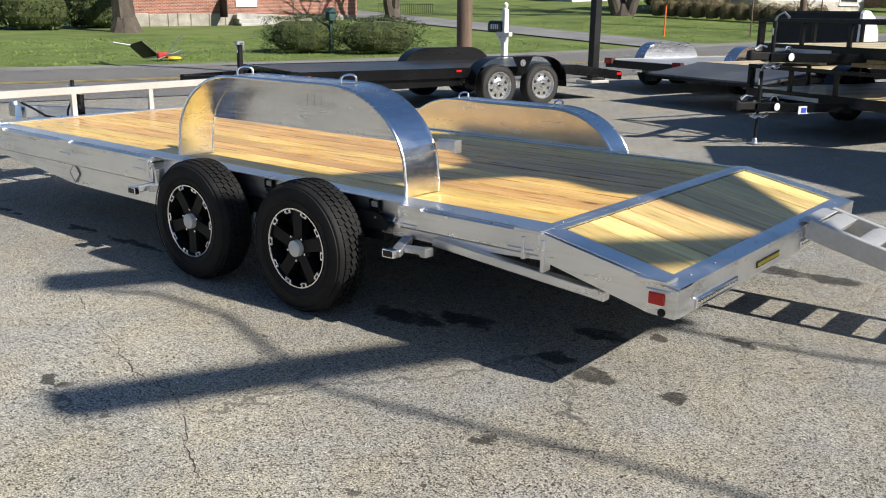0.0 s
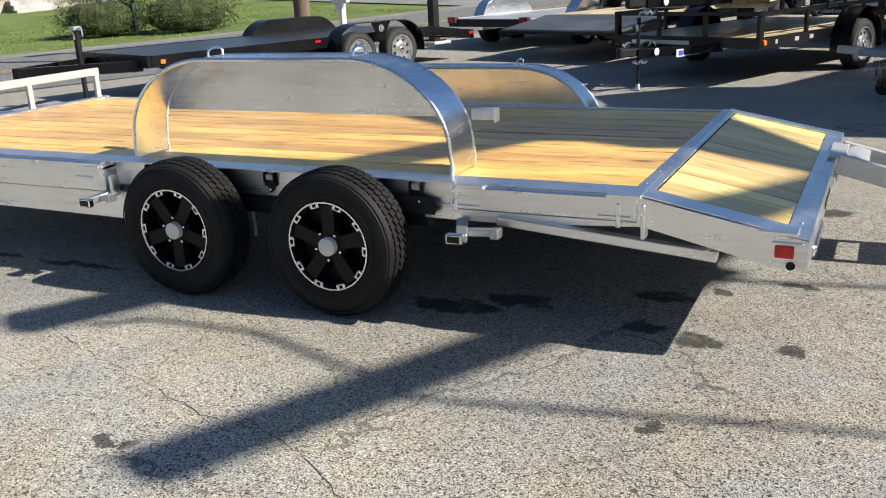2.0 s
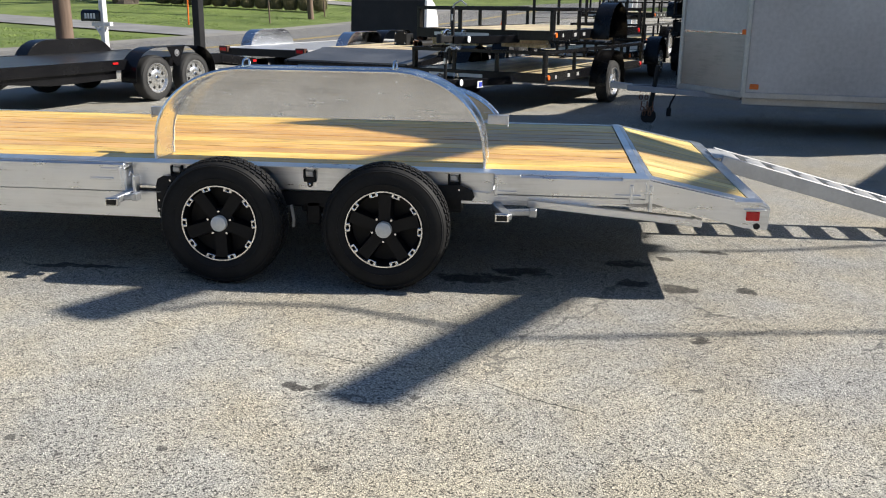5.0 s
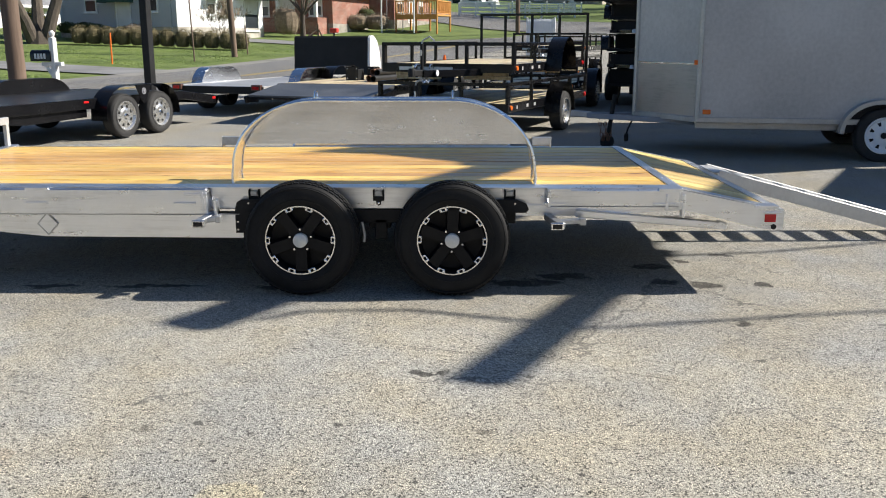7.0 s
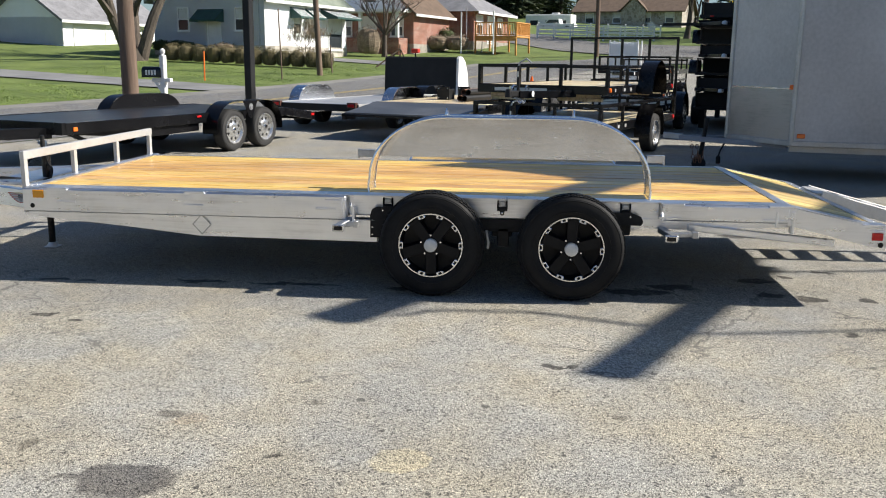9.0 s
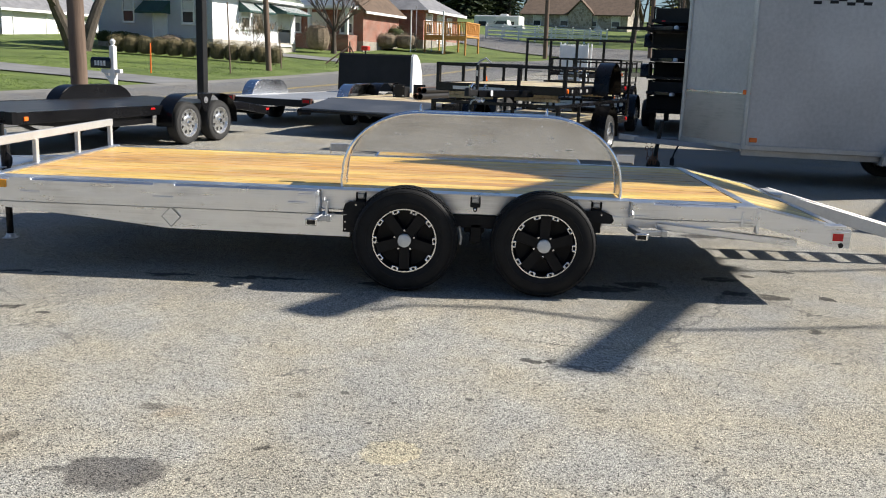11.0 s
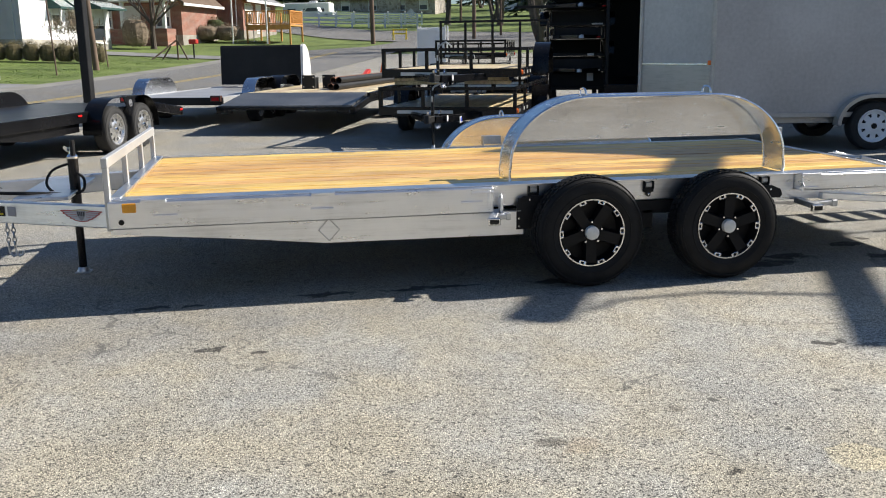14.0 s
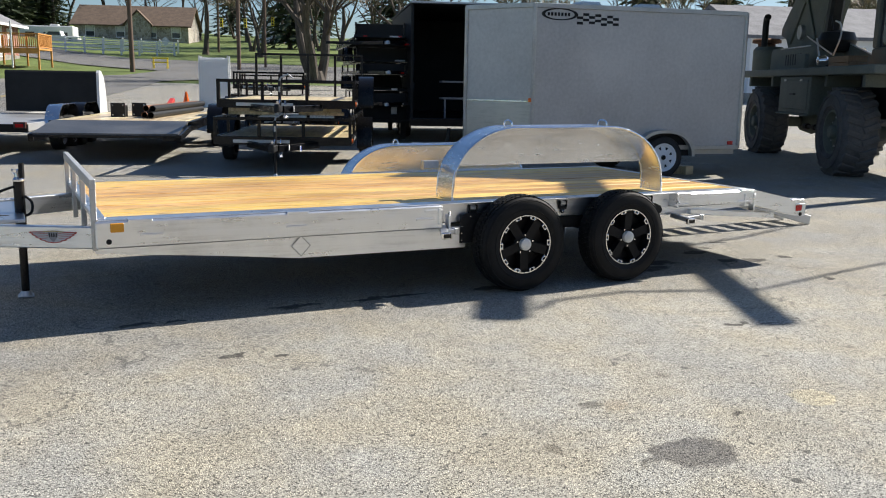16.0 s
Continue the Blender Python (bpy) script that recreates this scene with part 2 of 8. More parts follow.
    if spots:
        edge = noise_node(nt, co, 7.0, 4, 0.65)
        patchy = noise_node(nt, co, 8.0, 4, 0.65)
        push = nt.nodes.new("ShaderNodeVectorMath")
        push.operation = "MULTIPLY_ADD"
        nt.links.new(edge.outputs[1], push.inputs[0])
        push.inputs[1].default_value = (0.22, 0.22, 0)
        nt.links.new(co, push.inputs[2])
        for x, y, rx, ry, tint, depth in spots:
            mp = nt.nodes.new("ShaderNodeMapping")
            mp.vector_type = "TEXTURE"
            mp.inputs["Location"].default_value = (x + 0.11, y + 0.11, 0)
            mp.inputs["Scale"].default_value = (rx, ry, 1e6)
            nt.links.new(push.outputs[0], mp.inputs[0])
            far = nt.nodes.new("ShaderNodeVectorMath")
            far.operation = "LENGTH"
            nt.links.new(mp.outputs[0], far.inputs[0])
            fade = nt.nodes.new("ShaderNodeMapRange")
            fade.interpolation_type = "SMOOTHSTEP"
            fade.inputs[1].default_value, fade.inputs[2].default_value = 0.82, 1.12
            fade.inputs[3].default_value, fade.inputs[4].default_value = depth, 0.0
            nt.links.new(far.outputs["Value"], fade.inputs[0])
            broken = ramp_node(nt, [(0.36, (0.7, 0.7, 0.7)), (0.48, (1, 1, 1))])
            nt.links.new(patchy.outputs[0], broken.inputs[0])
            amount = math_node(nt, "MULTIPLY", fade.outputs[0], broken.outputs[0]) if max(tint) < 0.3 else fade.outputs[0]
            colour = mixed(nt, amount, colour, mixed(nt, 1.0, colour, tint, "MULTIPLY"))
    nt.links.new(colour, bsdf.inputs["Base Color"])
    bsdf.inputs["Roughness"].default_value = 0.85
    bumped(nt, bsdf, math_node(nt, "ADD", grain.outputs[0], math_node(nt, "MULTIPLY", chip.outputs["Distance"], 0.8)), 0.5, 0.006)
    return m


def plank_material(name, pale, mid, dark):
    """Sawn boards with grain along local x, each of its own tone, some with knots."""
    m, nt, bsdf, co = start(name)
    info = nt.nodes.new("ShaderNodeObjectInfo")
    off = nt.nodes.new("ShaderNodeVectorMath")
    off.operation = "ADD"
    comb = nt.nodes.new("ShaderNodeCombineXYZ")
    nt.links.new(math_node(nt, "MULTIPLY", info.outputs["Random"], 57.0), comb.inputs[0])
    nt.links.new(math_node(nt, "MULTIPLY", info.outputs["Random"], 23.0), comb.inputs[1])
    nt.links.new(co, off.inputs[0])
    nt.links.new(comb.outputs[0], off.inputs[1])
    at = off.outputs[0]
    long = noise_node(nt, at, 2.2, 5, 0.62, (0.75, 9, 3))
    fine = noise_node(nt, at, 9.0, 4, 0.65, (0.6, 14, 6))
    blot = noise_node(nt, at, 1.1, 3, 0.5, (0.9, 2.5, 1))
    r = ramp_node(nt, [(0.37, dark), (0.46, mid), (0.58, pale)])
    mix = math_node(nt, "ADD", math_node(nt, "MULTIPLY", long.outputs[0], 0.6), math_node(nt, "MULTIPLY", fine.outputs[0], 0.4))
    nt.links.new(mix, r.inputs[0])
    tone = ramp_node(nt, [(0.35, (0.74, 0.68, 0.58)), (0.65, (1.12, 1.1, 1.05))])
    nt.links.new(blot.outputs[0], tone.inputs[0])
    colour = mixed(nt, 1.0, r.outputs[0], tone.outputs[0], "MULTIPLY")
    # thin dark resin streaks
    streak = noise_node(nt, at, 3.0, 3, 0.7, (1.1, 24, 4))
    streaks = ramp_node(nt, [(0.56, (0, 0, 0)), (0.64, (1, 1, 1))])
    nt.links.new(streak.outputs[0], streaks.inputs[0])
    colour = mixed(nt, math_node(nt, "MULTIPLY", streaks.outputs[0], 0.5), colour, tuple(c * 0.55 for c in dark))
    knot = nt.nodes.new("ShaderNodeTexVoronoi")
    knot.inputs["Scale"].default_value = 1.0
    mp = nt.nodes.new("ShaderNodeMapping")
    mp.inputs["Scale"].default_value = (1.5, 5.0, 0.0)
    nt.links.new(at, mp.inputs[0])
    nt.links.new(mp.outputs[0], knot.inputs["Vector"])
    spot = nt.nodes.new("ShaderNodeMapRange")
    spot.inputs[1].default_value, spot.inputs[2].default_value = 0.05, 0.12
    spot.inputs[3].default_value, spot.inputs[4].default_value = 0.8, 0.0
    nt.links.new(knot.outputs["Distance"], spot.inputs[0])
    colour = mixed(nt, spot.outputs[0], colour, (0.12, 0.045, 0.015))
    hsv = nt.nodes.new("ShaderNodeHueSaturation")
    nt.links.new(math_node(nt, "ADD", 0.86, math_node(nt, "MULTIPLY", info.outputs["Random"], 0.24)), hsv.inputs["Value"])
    nt.links.new(math_node(nt, "ADD", 0.488, math_node(nt, "MULTIPLY", info.outputs["Random"], 0.024)), hsv.inputs["Hue"])
    nt.links.new(colour, hsv.inputs["Color"])
    nt.links.new(hsv.outputs[0], bsdf.inputs["Base Color"])
    nt.links.new(math_node(nt, "ADD", 0.3, math_node(nt, "MULTIPLY", blot.outputs[0], 0.25)), bsdf.inputs["Roughness"])
    bsdf.inputs["Coat Weight"].default_value, bsdf.inputs["Coat Roughness"].default_value = 0.32, 0.2
    bumped(nt, bsdf, mix, 0.3, 0.002)
    return m


def brushed(name, tone, rough, streak=(1, 1, 60)):
    """Bare metal with rolling lines, cloudy oxide, dull smears and small bright scuffs."""
    m, nt, bsdf, co = start(name)
    lines = noise_node(nt, co, 6, 4, 0.6, streak)
    cloud = noise_node(nt, co, 2.3, 5, 0.65)
    drawn = noise_node(nt, co, 3.0, 5, 0.7, (0.5, 1.5, 12))
    r = ramp_node(nt, [(0.3, tuple(c * 0.66 for c in tone)), (0.5, tuple(c * 0.93 for c in tone)), (0.7, tone)])
    nt.links.new(math_node(nt, "ADD", math_node(nt, "MULTIPLY", cloud.outputs[0], 0.5), math_node(nt, "MULTIPLY", drawn.outputs[0], 0.5)), r.inputs[0])
    nt.links.new(r.outputs[0], bsdf.inputs["Base Color"])
    bsdf.inputs["Metallic"].default_value = 1.0
    smear = noise_node(nt, co, 5.5, 5, 0.7, (1, 1, 3))
    nt.links.new(math_node(nt, "ADD", rough - 0.24, math_node(nt, "ADD", math_node(nt, "MULTIPLY", drawn.outputs[0], 0.25), math_node(nt, "MULTIPLY", smear.outputs[0], 0.3))), bsdf.inputs["Roughness"])
    bumped(nt, bsdf, math_node(nt, "ADD", lines.outputs[0], math_node(nt, "MULTIPLY", cloud.outputs[0], 2.0)), 0.4, 0.002)
    return m


def leaf_material(name, a, b):
    m, nt, bsdf, co = start(name)
    geo = nt.nodes.new("ShaderNodeNewGeometry")
    r = ramp_node(nt, [(0.0, a), (1.0, b)])
    nt.links.new(geo.outputs["Random Per Island"], r.inputs[0])
    patch = ramp_node(nt, [(0.35, (0.7, 0.75, 0.7)), (0.7, (1.2, 1.15, 1.0))])
    nt.links.new(noise_node(nt, co, 1.1, 3).outputs[0], patch.inputs[0])
    nt.links.new(mixed(nt, 1.0, r.outputs[0], patch.outputs[0], "MULTIPLY"), bsdf.inputs["Base Color"])
    bsdf.inputs["Roughness"].default_value = 0.6
    return m


def glass_material(name, tint, rough=0.05):
    m, nt, bsdf, co = start(name)
    r = ramp_node(nt, [(0.35, tuple(c * 0.6 for c in tint)), (0.7, tint)])
    nt.links.new(noise_node(nt, co, 0.8, 2).outputs[0], r.inputs[0])
    nt.links.new(r.outputs[0], bsdf.inputs["Base Color"])
    bsdf.inputs["Roughness"].default_value = rough
    bsdf.inputs["Specular IOR Level"].default_value = 0.5
    return m


OIL = [(2.05, 0.28, 0.13, 0.1), (2.41, 0.32, 0.06, 0.045), (0.31, -1.25, 0.045, 0.04), (0.42, -1.22, 0.055, 0.045), (-2.7, -0.68, 0.08, 0.05), (-2.45, -0.78, 0.05, 0.035), (0.92, 0.34, 0.26, 0.1), (1.16, 0.5, 0.2, 0.09), (1.8, 0.77, 0.16, 0.08), (1.8, 0.37, 0.13, 0.06),
       (2.02, 0.9, 0.06, 0.05), (2.37, 1.1, 0.1, 0.05), (2.06, 2.47, 0.2, 0.13), (2.38, 2.5, 0.2, 0.12), (-2.07, 0.22, 0.2, 0.06), (-3.07, 0.14, 0.13, 0.045), (-2.84, 0.15, 0.08, 0.035), (-1.4, 0.24, 0.4, 0.03), (-0.6, 0.22, 0.2, 0.07), (2.05, -0.5, 0.05, 0.04), (-0.8, -2.45, 0.045, 0.035)]
FAINT = [(-0.78, -1.89, 0.035, 0.03), (-1.37, -2.08, 0.06, 0.035), (0.58, -1.88, 0.035, 0.025), (-1.52, -2.71, 0.05, 0.03), (-1.8, -2.46, 0.05, 0.06)]
SPOTS = [(x, y, rx * 0.86, ry * 0.86, (0.13, 0.127, 0.127), 0.92) for x, y, rx, ry in OIL] + [(x, y, rx, ry, (0.4, 0.39, 0.38), 0.8) for x, y, rx, ry in FAINT]
# last entry paints a broad brightening of the near ground into the asphalt
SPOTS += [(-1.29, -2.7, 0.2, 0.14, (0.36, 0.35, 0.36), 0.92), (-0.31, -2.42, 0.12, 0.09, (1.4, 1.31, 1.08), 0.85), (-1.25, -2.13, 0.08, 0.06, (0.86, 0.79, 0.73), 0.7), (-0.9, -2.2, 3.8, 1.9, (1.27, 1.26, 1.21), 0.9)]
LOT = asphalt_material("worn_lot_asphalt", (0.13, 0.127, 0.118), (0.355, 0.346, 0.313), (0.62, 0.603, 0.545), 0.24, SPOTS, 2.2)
ROAD = asphalt_material("road_asphalt", (0.12, 0.12, 0.12), (0.2, 0.2, 0.2), (0.32, 0.32, 0.31), 0.2)
GRAVEL = plain("pale_gravel", (0.3, 0.29, 0.27), (0.55, 0.53, 0.5), 0.95, 0, 0.8, 30, 0.6, 0.02)
SHOULDER = plain("road_edge_gravel", (0.16, 0.155, 0.14), (0.28, 0.27, 0.245), 0.95, 0, 0.8, 30, 0.6, 0.02)
DRIVE = plain("driveway_grey", (0.15, 0.15, 0.15), (0.25, 0.25, 0.245), 0.9, 0, 0.7, 40, 0.3, 0.01)
GRASS = plain("lawn_green", (0.07, 0.108, 0.02), (0.17, 0.222, 0.052), 0.9, 0, 0.5, 14, 0.8, 0.05)
ALU = brushed("mill_aluminium", (0.93, 0.945, 0.97), 0.29)
ALU_SHEET = brushed("rolled_aluminium_sheet", (0.93, 0.945, 0.97), 0.19, (1, 40, 1))
ALU_WHITE = plain("pale_aluminium", (0.52, 0.515, 0.5), (0.66, 0.655, 0.635), 0.42, 0.45, 2.0, 40, 0.05)
HUB_CAP = plain("pale_cast_cap", (0.66, 0.65, 0.61), (0.8, 0.79, 0.75), 0.42, 0.15, 6.0, 60, 0.04)
STEEL_PLATE = plain("dark_steel_plate", (0.07, 0.072, 0.075), (0.17, 0.172, 0.175), 0.42, 0.5, 1.5, 30, 0.15)
ALU_DECK = plain("dull_aluminium_deck", (0.42, 0.425, 0.43), (0.6, 0.6, 0.6), 0.38, 0.55, 1.2, 40, 0.1)
GALV = plain("galvanised_steel", (0.42, 0.43, 0.44), (0.62, 0.63, 0.64), 0.4, 0.9, 6, 60, 0.1)
CHROME = plain("bright_chrome", (0.75, 0.75, 0.76), (0.9, 0.9, 0.9), 0.12, 1.0, 4, 50, 0.02)
PLANK = plank_material("treated_pine_planks", (0.93, 0.66, 0.235), (0.83, 0.51, 0.135), (0.4, 0.185, 0.04))
PLANK_PALE = plank_material("pale_pine_planks", (0.86, 0.69, 0.31), (0.76, 0.57, 0.22), (0.5, 0.32, 0.1))
PLANK_CREAM = plank_material("weathered_cream_planks", (0.84, 0.74, 0.52), (0.74, 0.62, 0.41), (0.5, 0.39, 0.23))
BACK_WALL = plain("tan_block_wall", (0.34, 0.27, 0.19), (0.46, 0.37, 0.265), 0.85, 0, 0.8, 12, 0.3, 0.01)
RUBBER = plain("black_rubber", (0.006, 0.006, 0.0065), (0.015, 0.015, 0.015), 0.66, 0, 8, 90, 0.25, 0.002)
RUBBER_WORN = plain("grey_worn_rubber", (0.075, 0.075, 0.075), (0.14, 0.137, 0.133), 0.8, 0, 5, 60, 0.3, 0.003)
RUBBER_MID = plain("dark_grey_rubber", (0.016, 0.016, 0.016), (0.038, 0.037, 0.036), 0.75, 0, 5, 60, 0.3, 0.003)
RIM_BLACK = plain("gloss_black_rim", (0.003, 0.003, 0.004), (0.006, 0.006, 0.007), 0.5, 0, 5, 40, 0.0)
RIM_CUT = plain("machined_rim_edge", (0.72, 0.72, 0.72), (0.85, 0.85, 0.85), 0.22, 1.0, 5, 60, 0.03)
RIM_SILVER = plain("silver_painted_rim", (0.5, 0.5, 0.49), (0.66, 0.66, 0.65), 0.27, 0.8, 5, 50, 0.03)
RIM_WHITE = plain("white_painted_rim", (0.8, 0.82, 0.84), (0.88, 0.89, 0.91), 0.4, 0, 5, 50, 0.03)
BLACK = plain("black_gloss_paint", (0.003, 0.003, 0.004), (0.008, 0.008, 0.009), 0.26, 0, 2, 50, 0.06)
BLACK_MATT = plain("dull_black_steel", (0.006, 0.006, 0.0065), (0.018, 0.018, 0.018), 0.55, 0, 2, 40, 0.2)
BLACK_DECK = plain("worn_black_deck", (0.008, 0.008, 0.009), (0.032, 0.032, 0.033), 0.32, 0, 1.5, 30, 0.3)
WHITE = plain("white_paint", (0.72, 0.72, 0.7), (0.82, 0.82, 0.8), 0.5, 0, 2, 30, 0.05)
BROWN_BOX = plain("brown_steel", (0.05, 0.02, 0.014), (0.1, 0.04, 0.026), 0.5, 0, 6, 40, 0.2)
RED_LENS = plain("red_lens", (0.55, 0.012, 0.012), (0.7, 0.02, 0.02), 0.2, 0, 5, 90, 0.2)
AMBER_LENS = plain("amber_lens", (0.75, 0.3, 0.02), (0.85, 0.38, 0.03), 0.25, 0, 5, 90, 0.2)
ORANGE_LENS = plain("orange_lens", (0.8, 0.15, 0.02), (0.9, 0.2, 0.03), 0.25, 0, 5, 90, 0.2)
YELLOW = plain("yellow_sticker", (0.75, 0.55, 0.02), (0.85, 0.65, 0.04), 0.5, 0, 5, 50, 0)
BLUE = plain("blue_sticker", (0.05, 0.08, 0.5), (0.07, 0.1, 0.6), 0.4, 0, 5, 50, 0)
LINE_YELLOW = plain("faded_road_yellow", (0.4, 0.3, 0.09), (0.55, 0.42, 0.14), 0.85, 0, 3, 30, 0.2)
# broad cloudy tones painted into the skin stand in for mottled reflections
CARGO_SKIN = plain("grey_trailer_skin", (0.39, 0.39, 0.388), (0.56, 0.557, 0.55), 0.38, 0.25, 0.5, 20, 0.04)
CARGO_TRIM = plain("dull_aluminium_trim", (0.4, 0.4, 0.39), (0.55, 0.55, 0.53), 0.4, 0.6, 3, 40, 0.05)
OLIVE = plain("olive_drab_paint", (0.095, 0.108, 0.09), (0.16, 0.175, 0.145), 0.7, 0, 1.5, 30, 0.2)
POLE_WOOD = plain("creosoted_pole", (0.10, 0.065, 0.045), (0.2, 0.14, 0.10), 0.85, 0, 3, 20, 0.5, 0.01, 0.1, (1, 1, 0.1))
BARK = plain("tree_bark", (0.05, 0.04, 0.032), (0.13, 0.105, 0.082), 0.9, 0, 4, 25, 0.8, 0.03, 0.1, (1, 1, 0.3))
BRICK = plain("red_brick", (0.22, 0.075, 0.045), (0.36, 0.14, 0.085), 0.85, 0, 2, 30, 0.3, 0.004, 0.1, None, 0.25)
MORTAR = plain("pale_mortar", (0.42, 0.39, 0.34), (0.55, 0.52, 0.46), 0.95, 0, 2, 40, 0.3)
STONE = plain("grey_fieldstone", (0.25, 0.23, 0.2), (0.48, 0.44, 0.38), 0.9, 0, 2, 20, 0.5, 0.01, 0.1, None, 0.25)
SIDING = plain("white_siding", (0.88, 0.89, 0.9), (0.93, 0.935, 0.94), 0.6, 0, 1.5, 20, 0.05)
ROOF_GREEN = plain("pale_green_shingles", (0.17, 0.2, 0.155), (0.26, 0.295, 0.235), 0.9, 0, 1.5, 12, 0.5, 0.02)
ROOF_GREY = plain("grey_shingles", (0.16, 0.16, 0.17), (0.27, 0.27, 0.28), 0.9, 0, 1.5, 12, 0.5, 0.02)
ROOF_BROWN = plain("brown_shingles", (0.095, 0.065, 0.045), (0.165, 0.115, 0.08), 0.9, 0, 1.5, 12, 0.5, 0.02)
AWNING = plain("dark_green_awning", (0.015, 0.05, 0.045), (0.03, 0.085, 0.075), 0.7, 0, 2, 20, 0.2)
PANE = glass_material("dark_window_glass", (0.05, 0.06, 0.07))
DECK_ORANGE = plain("orange_stained_wood", (0.5, 0.22, 0.05), (0.65, 0.32, 0.09), 0.6, 0, 2, 20, 0.2)
TWIG = leaf_material("bare_twigs", (0.22, 0.17, 0.13), (0.4, 0.32, 0.25))
TWIG_RED = leaf_material("budding_twigs", (0.2, 0.09, 0.08), (0.34, 0.18, 0.15))
LEAF = leaf_material("clipped_hedge_leaves", (0.024, 0.042, 0.01), (0.072, 0.1, 0.024))
LEAF_BROWN = leaf_material("brown_hedge_twigs", (0.115, 0.094, 0.045), (0.25, 0.2, 0.1))
LEAF_YELLOW = leaf_material("yellow_blossom", (0.6, 0.45, 0.03), (0.8, 0.62, 0.08))
CONIFER = leaf_material("dark_conifer_needles", (0.035, 0.055, 0.03), (0.1, 0.13, 0.07))
BLIND = plain("pale_window_blind", (0.55, 0.55, 0.52), (0.68, 0.68, 0.65), 0.8, 0, 2, 20, 0.05)
BLADE = leaf_material("grass_blades", (0.1, 0.175, 0.03), (0.23, 0.31, 0.07))

for dull, gloss in ((RUBBER, 0.25), (RIM_BLACK, 0.25), (BLACK_MATT, 0.3), (BLACK, 0.35), (RUBBER_WORN, 0.3), (PLANK_CREAM, 0.3)):
    dull.node_tree.nodes["Principled BSDF"].inputs["Specular IOR Level"].default_value = gloss

# ---- the lie of the land: p runs along the road, q across it ----
ROAD_TURN = math.atan2(0.32, 0.95)
ALONG = (math.sin(ROAD_TURN), math.cos(ROAD_TURN))
HEAD = 90 - math.degrees(ROAD_TURN)


def rise(p, q):
    v = max(0.0, p - 2)
    z = 0.00055 * v * v if v < 58 else 0.00055 * 58 * 58 + 0.0638 * (v - 58)
    if v > 200:
        z -= 0.05 * (v - 200)
    k = 0.02 + 0.03 * min(1.0, max(0.0, (p - 15) / 22))
    return z + min(1.6, k * max(0.0, -q - 20.5))


def on_road(p, q, dz=0.0, turn=0.0):
    """A pose whose local x runs along the road, standing on the ground at p, q."""
    x, y = p * ALONG[0] + q * ALONG[1], p * ALONG[1] - q * ALONG[0]
    return frame_matrix(x, y, rise(p, q) + dz, HEAD + turn)


def spread(a, b, step):
    n = max(1, round((b - a) / step))
    return [a + (b - a) * i / n for i in range(n + 1)]


def land(name, ps, qs, dz, material, label):
    s = Shape()
    n = len(qs)
    verts = [(p * ALONG[0] + q * ALONG[1], p * ALONG[1] - q * ALONG[0], rise(p, q) + dz) for p in ps for q in qs]
    faces = [(i * n + j, i * n + j + 1, (i + 1) * n + j + 1, (i + 1) * n + j) for i in range(len(ps) - 1) for j in range(n - 1)]
    s.add(verts, faces)
    ob = setting(name, s, material, label)
    for poly in ob.data.polygons:
        poly.use_smooth = True
    if ob.data.polygons[0].normal.z < 0:
        ob.data.flip_normals()
    return ob


P_FINE = spread(-60, 90, 2.0)
P_ALL = [-2500, -800, -300, -140, -90] + P_FINE + [100, 115, 130, 150, 180, 202, 240, 400, 900, 2500]
Q_ALL = [-2500, -900, -400, -200, -120] + spread(-90, 60, 2.5) + [90, 150, 300, 900, 2500]
land("ground", P_ALL, Q_ALL, -0.05, GRASS, "green mown lawn and fields round the lot")
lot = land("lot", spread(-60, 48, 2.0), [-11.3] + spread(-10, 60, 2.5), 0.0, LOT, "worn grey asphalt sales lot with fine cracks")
# long wandering cracks in the asphalt
TAR = plain("crack_dirt", (0.03, 0.028, 0.026), (0.07, 0.067, 0.06), 0.95, 0, 8, 60, 0.2)
rng = random.Random(5)
CRACKS = (((-0.62, -0.6), (-0.24, -0.73), (0.11, -0.84), (0.5, -0.97), (0.78, -0.99), (1.0, -1.07), (1.28, -1.25), (1.45, -1.33), (1.57, -1.43), (1.62, -1.66), (1.75, -1.85)),
          ((2.42, -0.3), (2.19, -0.42), (2.08, -0.6), (1.98, -0.72), (1.87, -0.8), (1.64, -1.07), (1.54, -1.21), (1.45, -1.33)),
          ((2.08, -0.62), (2.18, -0.76), (2.3, -0.84), (2.46, -0.98)))
for line in CRACKS:
    s = Shape()
    trail = []
    for (x0, y0), (x1, y1) in zip(line, line[1:]):
        for i in range(9):
            k = i / 9
            trail.append((x0 + (x1 - x0) * k + rng.uniform(-0.009, 0.009), y0 + (y1 - y0) * k + rng.uniform(-0.012, 0.012), rng.uniform(0.0006, 0.0036)))
    verts = [(x, y + side * w, 0.0012) for x, y, w in trail for side in (-1, 1)]
    s.add(verts, [(2 * i, 2 * i + 2, 2 * i + 3, 2 * i + 1) for i in range(len(trail) - 1)])
    part("crack", s, TAR, lot, "thin dark crack", smooth=False, tidy=False)
P_ROAD = [-300, -140, -90] + spread(-60, 50, 2.0)
land("road", P_ROAD, spread(-19, -11.3, 1.1), 0.012, ROAD, "grey asphalt two-lane road")


